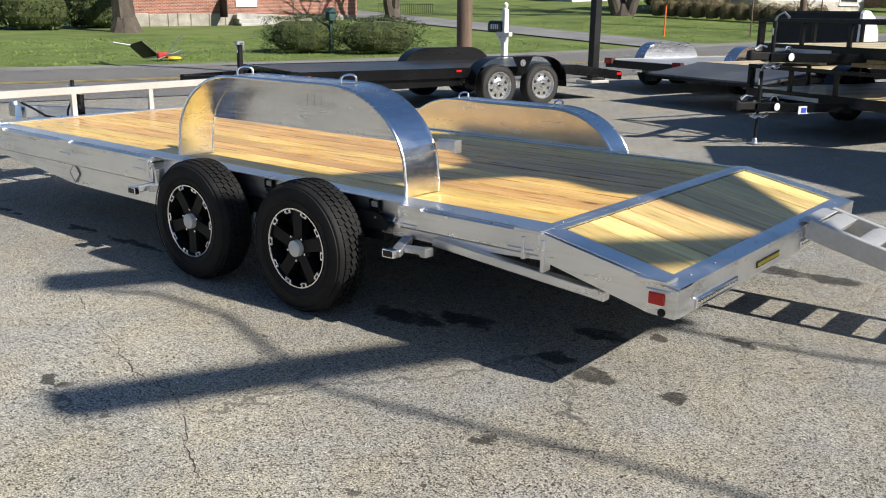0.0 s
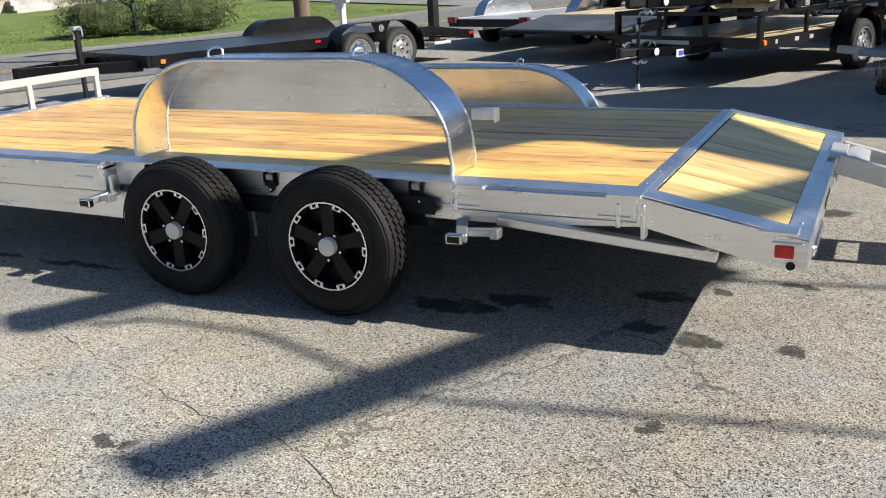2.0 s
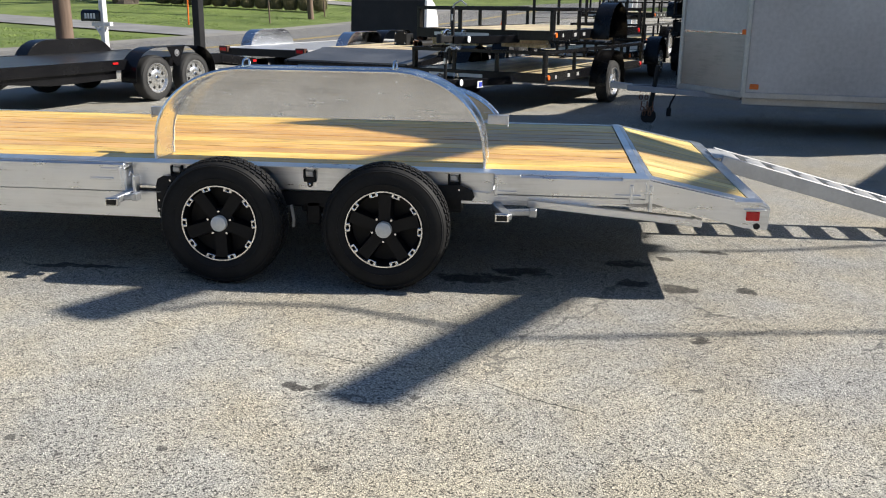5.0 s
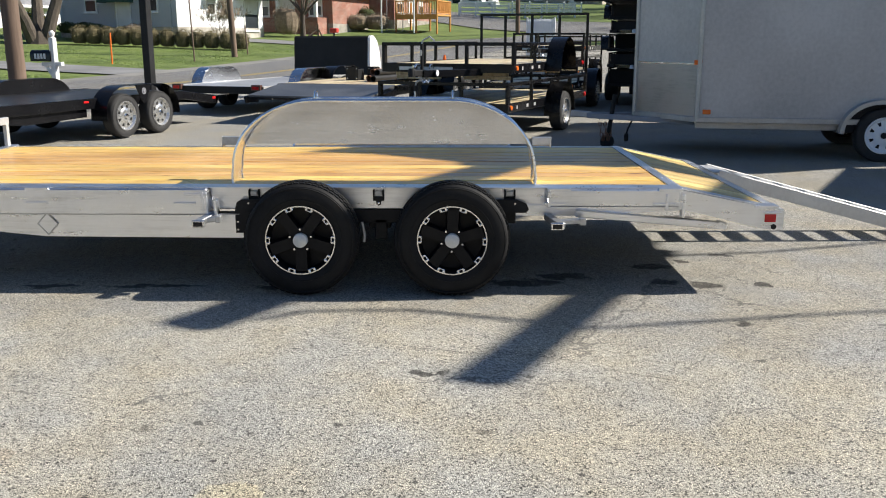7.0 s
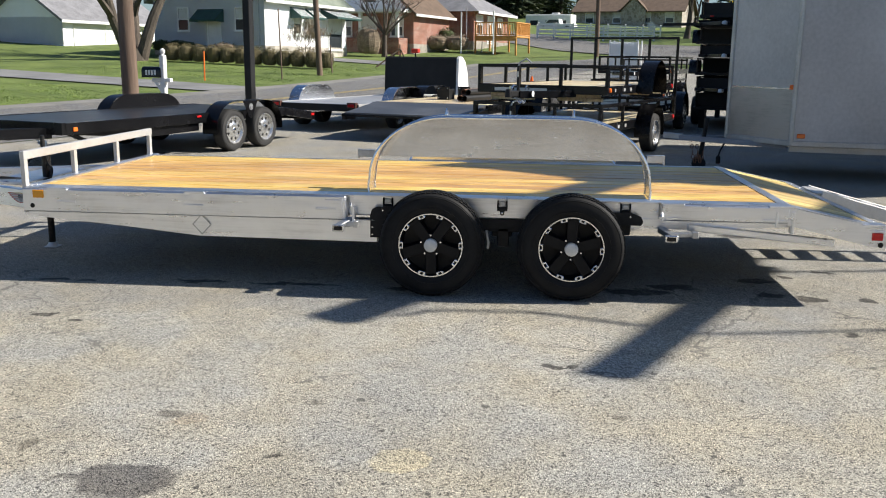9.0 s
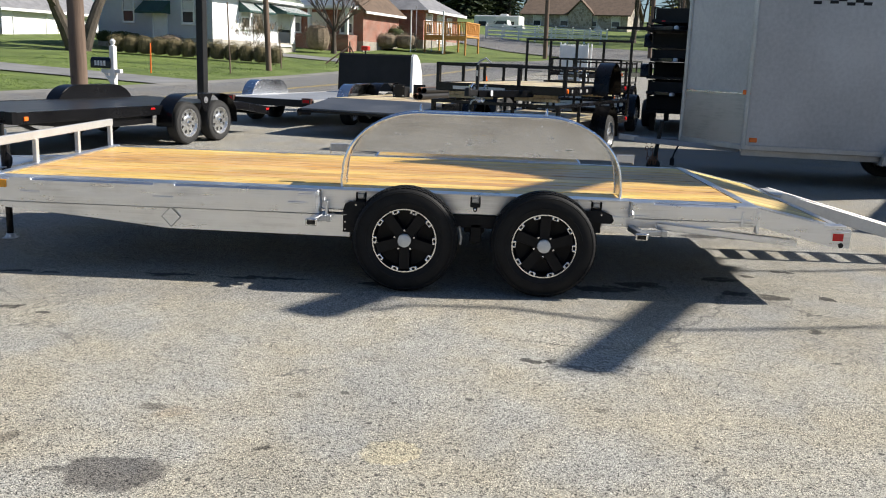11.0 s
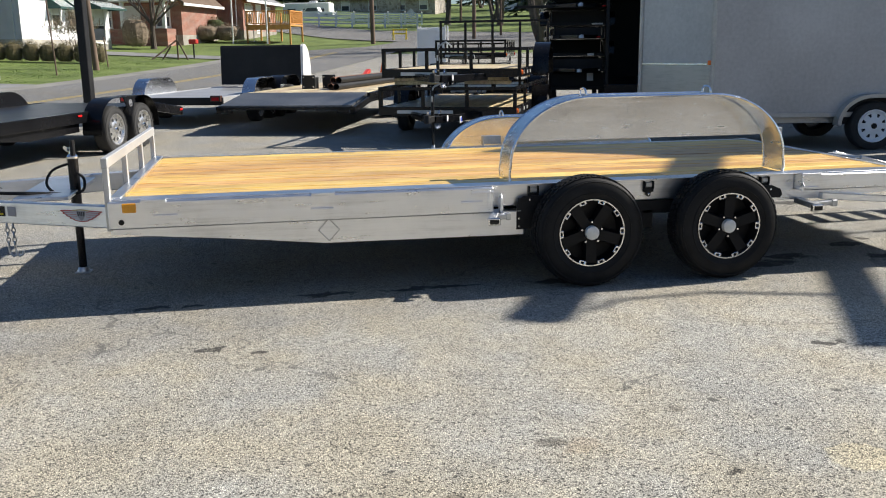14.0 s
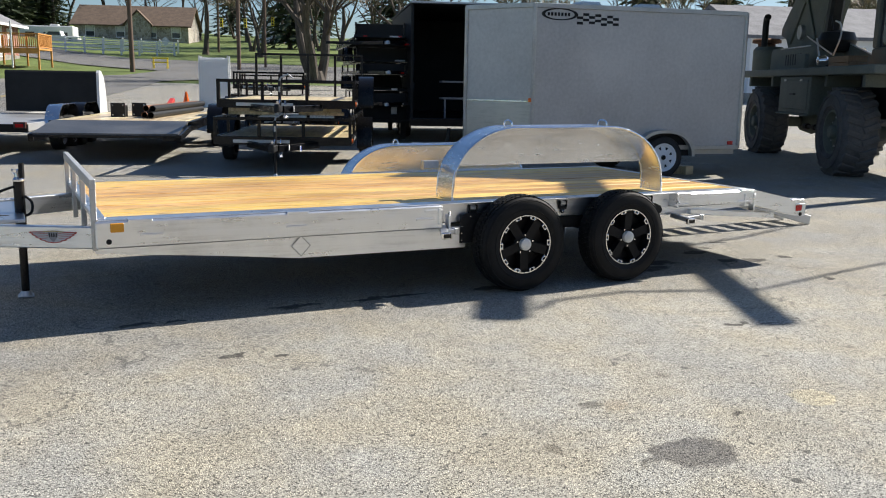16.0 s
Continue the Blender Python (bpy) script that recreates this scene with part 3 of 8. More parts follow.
def strip(name, edge_a, edge_b, rows, columns, dz, material, label):
    """A ruled patch of ground between two edges, each a function giving p, q."""
    s = Shape()
    n = columns + 1
    for i in range(rows + 1):
        pa, pb = edge_a(i / rows), edge_b(i / rows)
        for j in range(n):
            p, q = (pa[k] + (pb[k] - pa[k]) * j / columns for k in (0, 1))
            s.v.append((p * ALONG[0] + q * ALONG[1], p * ALONG[1] - q * ALONG[0], rise(p, q) + dz))
    s.f = [(i * n + j, i * n + j + 1, (i + 1) * n + j + 1, (i + 1) * n + j) for i in range(rows) for j in range(columns)]
    ob = setting(name, s, material, label)
    if ob.data.polygons[0].normal.z < 0:
        ob.data.flip_normals()


def bend(points):
    def at(t):
        k = min(int(t * (len(points) - 1)), len(points) - 2)
        f = t * (len(points) - 1) - k
        return tuple(points[k][i] + (points[k + 1][i] - points[k][i]) * f for i in (0, 1))
    return at


strip("road_bend", bend(((50, -19), (53.5, -17.2), (56, -14.6), (60, -13.6), (66, -13.4))), bend(((50, -11.3), (52, -9.2), (53, -5), (53, 2), (52, 12))), 24, 10, 0.012, ROAD, "grey asphalt road bending to the junction")
strip("cross_street", bend(((92.5, -45), (63.5, -15.8), (50, 8), (40, 30))), bend(((106, -45), (80.5, -18.5), (66, 10), (56, 30))), 60, 10, 0.016, ROAD, "grey asphalt street climbing past the white fence")
land("shoulder", P_ROAD, [-20.3, -19], 0.0, SHOULDER, "grey gravel road shoulder")
for q in (-15.22, -14.98):
    land("road_line", P_ROAD, [q - 0.05, q + 0.05], 0.02, LINE_YELLOW, "faded yellow centre line on the road")
land("driveway", spread(23, 26, 1.5), spread(-60, -20.3, 2), 0.0, DRIVE, "grey driveway across the lawn")
land("driveway", spread(44.5, 47, 1.2), spread(-40, -20.3, 2), 0.0, DRIVE, "grey concrete driveway beside the white house")
# unseen wall closing off the lot behind, added for tan reflections in the metal
s = Shape()
s.box(-20, 18, -16.4, -16.0, 0.0, 3.8)
setting("wall_south", s, BACK_WALL, "plain tan wall, unseen, added for the metal to reflect", "wall")


def grass_tufts(count, p0, p1, q0, q1, seed):
    rng = random.Random(seed)
    verts, faces = [], []
    while len(verts) < count * 3:
        p, q = rng.uniform(p0, p1), q1 - (q1 - q0) * rng.random() ** 1.4
        if 21.6 < p < 26.9:
            continue
        x, y, z = p * ALONG[0] + q * ALONG[1], p * ALONG[1] - q * ALONG[0], rise(p, q) - 0.055
        a, w, h = rng.uniform(0, math.pi), rng.uniform(0.012, 0.03), rng.uniform(0.015, 0.045) * (0.6 + 0.5 * math.sin(p * 1.7) * math.sin(q * 1.3 + p * 0.4) + 0.3)
        n = len(verts)
        verts += [(x - w * math.cos(a), y - w * math.sin(a), z), (x + w * math.cos(a), y + w * math.sin(a), z), (x + rng.uniform(-0.04, 0.04), y + rng.uniform(-0.04, 0.04), z + h)]
        faces.append((n, n + 1, n + 2))
    s = Shape()
    s.add(verts, faces)
    tagged(part("grass", s, BLADE, None, "short green lawn grass with paler tufts", smooth=False, tidy=False), "", "grass", "", "stuff")


grass_tufts(60000, -9, 44, -34, -20.45, 9)


# ---- wheels ----
def wheel(owner, x, y, z, radius=0.345, width=0.21, kind="black", side=-1, tread=True, spin=0.3):
    """A wheel whose outer face lies at y and looks to side (-1: towards -y)."""
    k = radius / 0.345
    f = -side

    def placed(s):
        s.v = [(x + a * k, y + f * b * width / 0.21, z + c * k) for a, b, c in s.v]
        return s

    hub = Shape()
    if kind == "black":
        hub.lathe([(0.0, -0.006), (0.033, -0.005), (0.042, 0.0), (0.044, 0.05), (0.05, 0.052), (0.05, 0.1)], 24)
    else:
        hub.lathe([(0.0, -0.012), (0.03, -0.01), (0.038, 0.0), (0.04, 0.05), (0.06, 0.06), (0.06, 0.1)], 16)
    centre = part("wheel", placed(hub), {"black": HUB_CAP, "silver": CHROME, "white": BLACK_MATT}[kind], owner, {"black": "wheel with black five-spoke rim and machined edge", "silver": "wheel with silver slotted rim", "white": "wheel with white slotted rim"}[kind])
    tyre = Shape()
    tyre.lathe([(0.205, 0.032), (0.213, 0.014), (0.232, 0.003), (0.262, 0.0), (0.294, 0.003), (0.322, 0.014), (0.333, 0.03), (0.336, 0.05), (0.336, 0.16), (0.333, 0.18),
                (0.322, 0.196), (0.294, 0.207), (0.25, 0.21), (0.215, 0.198), (0.205, 0.18)], 48, closed=True)
    for r in (0.243, 0.31):
        tyre.lathe([(r, 0.001), (r + 0.002, -0.002), (r + 0.006, -0.002), (r + 0.008, 0.003)], 48, caps=False)
    if tread:
        rows = ((0.035, 0.064, 0), (0.071, 0.101, 0.5), (0.109, 0.139, 0.1), (0.146, 0.175, 0.6))
        for y0, y1, shift in rows:
            edge = y0 < 0.04 or y0 > 0.14
            for i in range(58):
                turn = Matrix.Rotation(2 * math.pi * (i + shift) / 58, 4, "Y") @ Matrix.Translation((0.34, 0.5 * (y0 + y1), 0)) @ Matrix.Rotation(0.0 if edge else 0.4, 4, "X")
                h = 0.5 * (y1 - y0)
                tyre.box(-0.008, 0.001 if edge else 0.0055, -h, h, -0.0145, 0.0145, 0, turn)
    part("tyre", placed(tyre), RUBBER if kind == "black" else RUBBER_MID, centre)
    rim = Shape()
    if kind == "black":
        rim.lathe([(0.211, 0.02), (0.207, 0.012), (0.198, 0.016), (0.192, 0.04), (0.184, 0.09), (0.05, 0.1)], 48, caps=False)
        for i in range(5):
            a = 2 * math.pi * i / 5 + spin
            m = Matrix.Rotation(a, 4, "Y")
            p = [(0.035, 0.028, -0.03), (0.035, 0.028, 0.03), (0.19, 0.022, 0.034), (0.19, 0.022, -0.034), (0.035, 0.075, -0.036), (0.035, 0.075, 0.036), (0.19, 0.08, 0.045), (0.19, 0.08, -0.045)]
            rim.add([tuple(m @ Vector(c)) for c in p], [(0, 1, 2, 3), (4, 5, 6, 7), (0, 1, 5, 4), (1, 2, 6, 5), (2, 3, 7, 6), (3, 0, 4, 7)])
        rim.lathe([(0.0, 0.03), (0.07, 0.03), (0.078, 0.04), (0.078, 0.09)], 24)
        part("rim", placed(rim), RIM_BLACK, centre, "gloss black rim")
        edge = Shape()
        edge.lathe([(0.2, 0.012), (0.2015, 0.008), (0.2085, 0.008), (0.211, 0.016)], 64, caps=False)
        for i in range(10):
            m = Matrix.Rotation(2 * math.pi * (i + 0.5) / 10 + spin, 4, "Y")
            for dz in (-0.0165, 0.0165):
                edge.box(0.182, 0.202, 0.0085, 0.03, dz - 0.0075, dz + 0.0075, 0.003, m)
            edge.box(0.18, 0.187, 0.01, 0.03, -0.022, 0.022, 0.002, m)
        part("rim_edge", placed(edge), RIM_CUT, centre, "machined silver rim edge")
        for i in range(5):
            a = -2 * math.pi * i / 5 - spin - 0.63
            nut = Shape()
            nut.lathe([(0.0, 0.014), (0.006, 0.014), (0.008, 0.03)], 8, (0.066 * math.cos(a), 0, 0.066 * math.sin(a)))
            part("lug_nut", placed(nut), CHROME, centre)
    else:
        rim.lathe([(0.228, 0.016), (0.224, -0.004), (0.212, -0.004), (0.198, 0.012), (0.186, 0.03), (0.14, 0.032), (0.118, 0.024), (0.095, 0.012), (0.06, 0.008), (0.03, 0.014)], 40, caps=False)
        part("rim", placed(rim), RIM_SILVER if kind == "silver" else RIM_WHITE, centre)
        # flat black patches put the shade of the slots into the closed rim
        for i in range(8):
            m = Matrix.Rotation(2 * math.pi * (i + 0.5) / 8, 4, "Y")
            slot = Shape()
            c = 0.95 if kind == "white" else 1.15
            slot.add([tuple(m @ Vector(v)) for v in ((0.122, 0.023, -0.01 * c), (0.122, 0.023, 0.01 * c), (0.168, 0.0305, 0.026 * c), (0.168, 0.0305, -0.026 * c))], [(0, 1, 2, 3)])
            part("slot_shade", placed(slot), BLACK_MATT, centre, "black patch painted for the shade in a rim slot")
    return centre


def arch(half, height, flat, leg, n=14):
    """A fender's outline from front to rear: upright legs, rounded shoulders, flat top."""
    right = [(half, 0.0), (half + 0.004, leg * 0.5), (half - 0.004, leg)]
    for i in range(1, n + 1):
        a = math.pi / 2 * i / n
        right.append((flat + (half - 0.004 - flat) * math.cos(a), leg + (height - leg) * math.sin(a)))
    return [(-x, z) for x, z in right] + [(x, z) for x, z in reversed(right)]


def inset(line, d):
    out = []
    for i, p in enumerate(line):
        a, b = Vector(line[max(i - 1, 0)]), Vector(line[min(i + 1, len(line) - 1)])
        t = (b - a).normalized()
        out.append((p[0] + t.y * d, p[1] - t.x * d))
    return out


def tie_ring(owner, x, y, z):
    s = Shape()
    pts = [(x, y - 0.055, z), (x, y - 0.055, z + 0.024)] + [(x, y - 0.055 * math.cos(a), z + 0.024 + 0.022 * math.sin(a)) for a in (0.4, 0.9, 1.57, 2.24, 2.74)] + [(x, y + 0.055, z + 0.024), (x, y + 0.055, z)]
    s.tube(pts, 0.0065, 8)
    s.box(x - 0.016, x + 0.016, y - 0.068, y + 0.068, z - 0.002, z + 0.004, 0.002)
    part("tie_ring", s, CHROME, owner, "chrome tie-down ring")


# ---- the aluminium car hauler ----
T0, T1, TAIL = -3.25, 1.83, 2.45
ZD, ZT = 0.632, 0.503
NEAR, FAR = 0.25, 2.36
hauler = thing("car_trailer", frame_matrix(0, 0, 0, 0), "new aluminium tandem car hauler trailer with orange wooden deck", "trailer")
for y0, y1, y2, y3 in ((NEAR - 0.09, NEAR + 0.05, NEAR - 0.005, NEAR + 0.055), (FAR - 0.05, FAR + 0.012, FAR - 0.055, FAR + 0.005)):
    for x0, x1, ya, yb, z0 in ((T0 - 0.02, -1.03, y0, y1, 0.468), (1.02, T1 - 0.01, y0, y1, 0.522), (-1.03, 1.02, y2, y3, 0.49)):
        s = Shape()
        s.box(x0, x1, ya, yb, z0, ZD - 0.004, 0.008)
        part("side_rail", s, ALU, hauler, "bare aluminium side rail")
for y0, y1, yy in ((NEAR - 0.045, NEAR + 0.055, NEAR), (FAR - 0.055, FAR + 0.045, FAR)):
    frame_beam = Shape()
    frame_beam.prism([(-3.27, 0.466), (-0.83, 0.466), (-0.83, 0.318), (-2.05, 0.325), (-2.55, 0.375), (-3.27, 0.435)], y0, y1)
    part("main_beam", frame_beam, ALU, hauler, "deep aluminium frame beam")
    frame_beam = Shape()
    frame_beam.prism([(0.84, 0.52), (1.86, 0.52), (1.86, 0.49), (1.2, 0.455), (0.84, 0.455)], y0 + 0.03, y1)
    part("rear_beam", frame_beam, ALU, hauler, "aluminium rear frame beam")
    frame_beam = Shape()
    frame_beam.box(-0.83, 0.84, y0 + 0.055, y1 + 0.02, 0.4, 0.489, 0.005)
    part("axle_beam", frame_beam, BLACK_MATT, hauler, "black steel axle beam")
# dovetail sides and the braces under them
for y0, y1 in ((NEAR - 0.085, NEAR + 0.05), (FAR - 0.05, FAR + 0.085)):
    s = Shape()
    s.prism([(T1 - 0.02, ZD - 0.004), (TAIL, ZT - 0.004), (TAIL - 0.005, ZT - 0.118), (TAIL - 0.12, ZT - 0.112), (T1 - 0.02, 0.515)], y0, y1)
    part("dovetail_side", s, ALU, hauler)
for y in (NEAR - 0.03, FAR + 0.03):
    s = Shape()
    s.beam((1.2, y, 0.475), (2.12, y, 0.398), 0.05, 0.042, 0.004)
    s.beam((1.72, y, 0.52), (1.72, y, 0.44), 0.05, 0.08, 0.004)
    s.tube([(2.08, y - 0.03, 0.412), (2.08, y + 0.03, 0.412)], 0.016, 10)
    part("brace", s, ALU, hauler)
# rail end plates, hinges and weld tabs
for x, z in ((-1.1, 0.6), (-3.02, 0.632), (-2.06, 0.632), (1.09, 0.632), (1.76, 0.632), (2.34, 0.53)):
    s = Shape()
    s.box(x - 0.07, x + 0.07, NEAR - 0.096, NEAR + 0.0, z - 0.012, z + 0.0035, 0.002)
    part("stake_pocket", s, ALU, hauler, "welded aluminium stake pocket")
for x in (-2.95, -2.06, -1.16, 1.08, 1.73):
    s = Shape()
    s.box(x - 0.075, x + 0.06, NEAR - 0.097, NEAR - 0.06, 0.535, 0.548, 0.002)
    part("stake_pocket_foot", s, ALU, hauler)
for x, z0, z1 in ((-1.06, 0.5, 0.612), (-0.98, 0.45, 0.56), (1.03, 0.52, 0.625), (1.74, 0.5, 0.6), (1.84, 0.46, 0.6)):
    s = Shape()
    s.box(x - 0.009, x + 0.009, NEAR - 0.099, NEAR - 0.04, z0, z1, 0.003)
    part("weld_tab", s, ALU, hauler)
# weld line between rail and beam
s = Shape()
s.tube([(x, NEAR - 0.047, 0.467 + 0.0015 * math.sin(37 * x)) for x in spread(-2.5, -0.85, 0.03)], 0.0035, 6)
part("weld_seam", s, GALV, hauler)
# cross members under the deck
for x in spread(T0 + 0.2, T1 - 0.1, 0.61):
    s = Shape()
    s.box(x - 0.03, x + 0.03, NEAR + 0.05, FAR - 0.05, 0.5, ZD - 0.045, 0.003)
    part("cross_member", s, ALU_WHITE, hauler)
deck = Shape()
deck.box(T0 + 0.02, T1 + 0.1, NEAR + 0.045, FAR - 0.045, ZD - 0.052, ZD - 0.04)
deck_ob = part("deck", deck, BLACK_MATT, hauler, "orange treated pine plank deck")
for y0, y1 in ((NEAR - 0.06, NEAR + 0.07), (FAR - 0.066, FAR - 0.02)):
    s = Shape()
    s.box(T0, T1 - 0.03, y0, y1, ZD - 0.003, ZD + 0.003, 0.001)
    part("deck_edge", s, ALU, hauler)
s = Shape()
s.box(T1 - 0.052, T1 - 0.006, NEAR + 0.0, FAR, ZD - 0.002, ZD + 0.004, 0.001)
s.prism([(T1 - 0.004, ZD + 0.003), (T1 + 0.022, ZD - 0.003), (T1 + 0.022, ZD - 0.011), (T1 - 0.004, ZD - 0.006)], NEAR, FAR)
for i in range(9):
    y = NEAR + 0.12 + i * 0.233
    s.lathe([(0.0, 0.0025), (0.006, 0.002), (0.008, 0.0)], 8, (T1 - 0.03, y, ZD + 0.0035), "z")
part("transition_strip", s, ALU, hauler, "bright aluminium strips across the deck break")
slope = (ZT - ZD) / (TAIL - T1)
s = Shape()
s.prism([(TAIL - 0.085, ZT + 0.018 + 0.002), (TAIL, ZT + 0.003), (TAIL, ZT - 0.118), (TAIL - 0.02, ZT - 0.118), (TAIL - 0.02, ZT - 0.01), (TAIL - 0.085, ZT + 0.01)], NEAR - 0.06, FAR + 0.06)
for i in range(9):
    s.lathe([(0.0, 0.003), (0.006, 0.002), (0.008, 0.0)], 8, (TAIL - 0.045, NEAR + 0.12 + i * 0.233, ZT + 0.0125), "z")
part("tail_bar", s, ALU, hauler, "aluminium rear bar")
for y0, y1 in ((NEAR - 0.07, NEAR + 0.05), (FAR - 0.05, FAR + 0.0)):
    s = Shape()
    s.prism([(T1 - 0.01, ZD + 0.003), (TAIL, ZT + 0.003), (TAIL, ZT - 0.003), (T1 - 0.01, ZD - 0.003)], y0, y1)
    part("deck_edge", s, ALU, hauler)
dove = Shape()
dove.prism([(T1 + 0.08, ZD - 0.055), (TAIL - 0.07, ZT - 0.028), (TAIL - 0.07, ZT - 0.034), (T1 + 0.08, ZD - 0.062)], NEAR + 0.05, FAR - 0.05)
dove_ob = part("dovetail_deck", dove, BLACK_MATT, hauler, "pale pine plank dovetail")
# tail lights, reflectors, stickers
s = Shape()
s.box(TAIL - 0.118, TAIL - 0.05, NEAR - 0.092, NEAR - 0.084, 0.432, 0.48, 0.003)
part("side_marker", s, RED_LENS, hauler, "red side reflector")
s = Shape()
s.box(TAIL - 0.13, TAIL - 0.02, NEAR - 0.094, NEAR - 0.083, 0.486, 0.494, 0.002)
part("marker_guard", s, ALU, hauler)
s = Shape()
s.lathe([(0.0, -0.006), (0.016, -0.005), (0.018, 0.004)], 14, (TAIL - 0.06, NEAR - 0.085, 0.403))
part("round_plug", s, BLACK_MATT, hauler)
for y in (0.33, 1.55):
    s = Shape()
    s.box(TAIL - 0.002, TAIL + 0.012, y, y + 0.42, 0.392, 0.438, 0.006)
    for i in range(14):
        s.lathe([(0.012, 0.0), (0.0, 0.006)], 8, (TAIL + 0.012, y + 0.02 + i * 0.029, 0.415), "x")
    part("tail_light", s, CHROME, hauler, "chrome light bar")
s = Shape()
s.box(TAIL, TAIL + 0.004, 0.98, 1.26, 0.418, 0.448)
sticker = part("sticker", s, BLACK, hauler, "black sticker with a row of yellow marks")
s = Shape()
for i in range(13):
    s.box(TAIL + 0.004, TAIL + 0.006, 0.99 + i * 0.0205, 1.005 + i * 0.0205, 0.425, 0.441)
tagged(part("bars", s, YELLOW, sticker), "", "", "", "stuff")
s = Shape()
s.box(-3.19, -3.115, NEAR - 0.1, NEAR - 0.088, 0.565, 0.618, 0.003)
part("side_marker", s, AMBER_LENS, hauler, "amber side reflector")
s = Shape()
s.lathe([(0.0, -0.006), (0.014, -0.005), (0.018, 0.004)], 14, (-3.2, NEAR - 0.09, 0.51))
part("bolt", s, BLACK_MATT, hauler)
# diamond wear plate on the frame beam
s = Shape()
s.prism([(-2.088, 0.405), (-2.03, 0.468), (-1.972, 0.405), (-2.03, 0.342)], NEAR - 0.052, NEAR - 0.044)
part("diamond_plate", s, ALU, hauler, "small diamond-shaped aluminium patch")
s = Shape()
for a, b in (((-2.092, 0.405), (-2.03, 0.472)), ((-2.03, 0.472), (-1.968, 0.405)), ((-1.968, 0.405), (-2.03, 0.338)), ((-2.03, 0.338), (-2.092, 0.405))):
    s.tube([(a[0], NEAR - 0.052, a[1]), (b[0], NEAR - 0.052, b[1])], 0.004, 6)
part("weld_bead", s, GALV, hauler)
# marker light arms before and behind the wheels
for x, z, d in ((-1.05, 0.445, 1), (1.08, 0.435, -1)):
    s = Shape()
    s.beam((x + 0.05 * d, NEAR - 0.03, z + 0.02), (x - 0.02 * d, NEAR - 0.2, z - 0.008), 0.05, 0.036, 0.004)
    arm = part("light_arm", s, GALV, hauler, "galvanised bracket arm")
    s = Shape()
    s.beam((x + 0.06 * d, NEAR - 0.1, z - 0.015), (x + 0.06 * d, NEAR - 0.1, z + 0.13), 0.016, 0.03, 0.003)
    s.tube([(x + 0.06 * d, NEAR - 0.125, z + 0.12), (x + 0.06 * d, NEAR - 0.11, z + 0.14), (x + 0.06 * d, NEAR - 0.09, z + 0.12)], 0.005, 6)
    part("hook_pin", s, GALV, arm, "upright pin with a loop")
    s = Shape()
    s.box(x - 0.046, x + 0.03, NEAR - 0.222, NEAR - 0.19, z - 0.03, z + 0.014, 0.004)
    lamp = part("marker_light", s, CHROME, arm, "chrome framed marker light")
    s = Shape()
    s.box(x - 0.036, x + 0.02, NEAR - 0.226, NEAR - 0.22, z - 0.022, z + 0.006, 0.002)
    part("lens", s, BLACK, lamp, "dark lens")
    s = Shape()
    s.beam((x + 0.02 * d, NEAR - 0.12, z), (x + (0.15 if d < 0 else 0.1), NEAR - 0.13, z + 0.012), 0.05, 0.03, 0.004)
    s.box(x + (0.13 if d < 0 else 0.08), x + (0.17 if d < 0 else 0.11), NEAR - 0.16, NEAR - 0.1, z - 0.012, z + 0.03, 0.004)
    part("side_bracket", s, GALV, arm)
# fender hooks on the rail over the axles
for x in (-0.76, 0.0, 0.8):
    s = Shape()
    s.box(x - 0.034, x - 0.024, NEAR - 0.03, NEAR - 0.004, 0.565, 0.615, 0.003)
    s.box(x + 0.024, x + 0.034, NEAR - 0.03, NEAR - 0.004, 0.565, 0.615, 0.003)
    s.box(x - 0.034, x + 0.034, NEAR - 0.022, NEAR - 0.004, 0.545, 0.572, 0.003)
    s.prism([(x - 0.016, 0.55), (x + 0.016, 0.55), (x + 0.013, 0.522), (x, 0.514), (x - 0.013, 0.522)], NEAR - 0.02, NEAR - 0.006)
    b = part("fender_bracket", s, BLACK_MATT, hauler, "black fender bracket")
    s = Shape()
    s.box(x - 0.022, x + 0.022, NEAR - 0.026, NEAR - 0.006, 0.578, 0.608, 0.004)
    part("latch", s, ALU_WHITE, b, "pale metal latch block")
    s = Shape()
    s.lathe([(0.0, -0.008), (0.007, -0.006), (0.009, 0.002)], 10, (x, NEAR - 0.02, 0.532))
    part("bolt", s, CHROME, b)
for outline, bolts in (([(-0.875, 0.35), (-0.875, 0.5), (-0.862, 0.54), (-0.83, 0.558), (-0.7, 0.558), (-0.7, 0.35)], ((-0.86, 0.37), (-0.86, 0.42), (-0.79, 0.535))),
                       ([(0.7, 0.56), (0.84, 0.56), (0.9, 0.535), (0.915, 0.5), (0.9, 0.478), (0.7, 0.478)], ((0.83, 0.535),))):
    s = Shape()
    s.prism(outline, NEAR - 0.05, NEAR - 0.043)
    s.box(outline[0][0] + 0.02, outline[0][0] + 0.06, NEAR - 0.044, NEAR, 0.5, 0.54)
    g = part("wheel_guard", s, BLACK_MATT, hauler, "black steel plate at the wheel opening")
    for x, z in bolts:
        s = Shape()
        s.lathe([(0.0, -0.006), (0.006, -0.005), (0.008, 0.0)], 8, (x, NEAR - 0.05, z))
        part("bolt", s, CHROME, g)
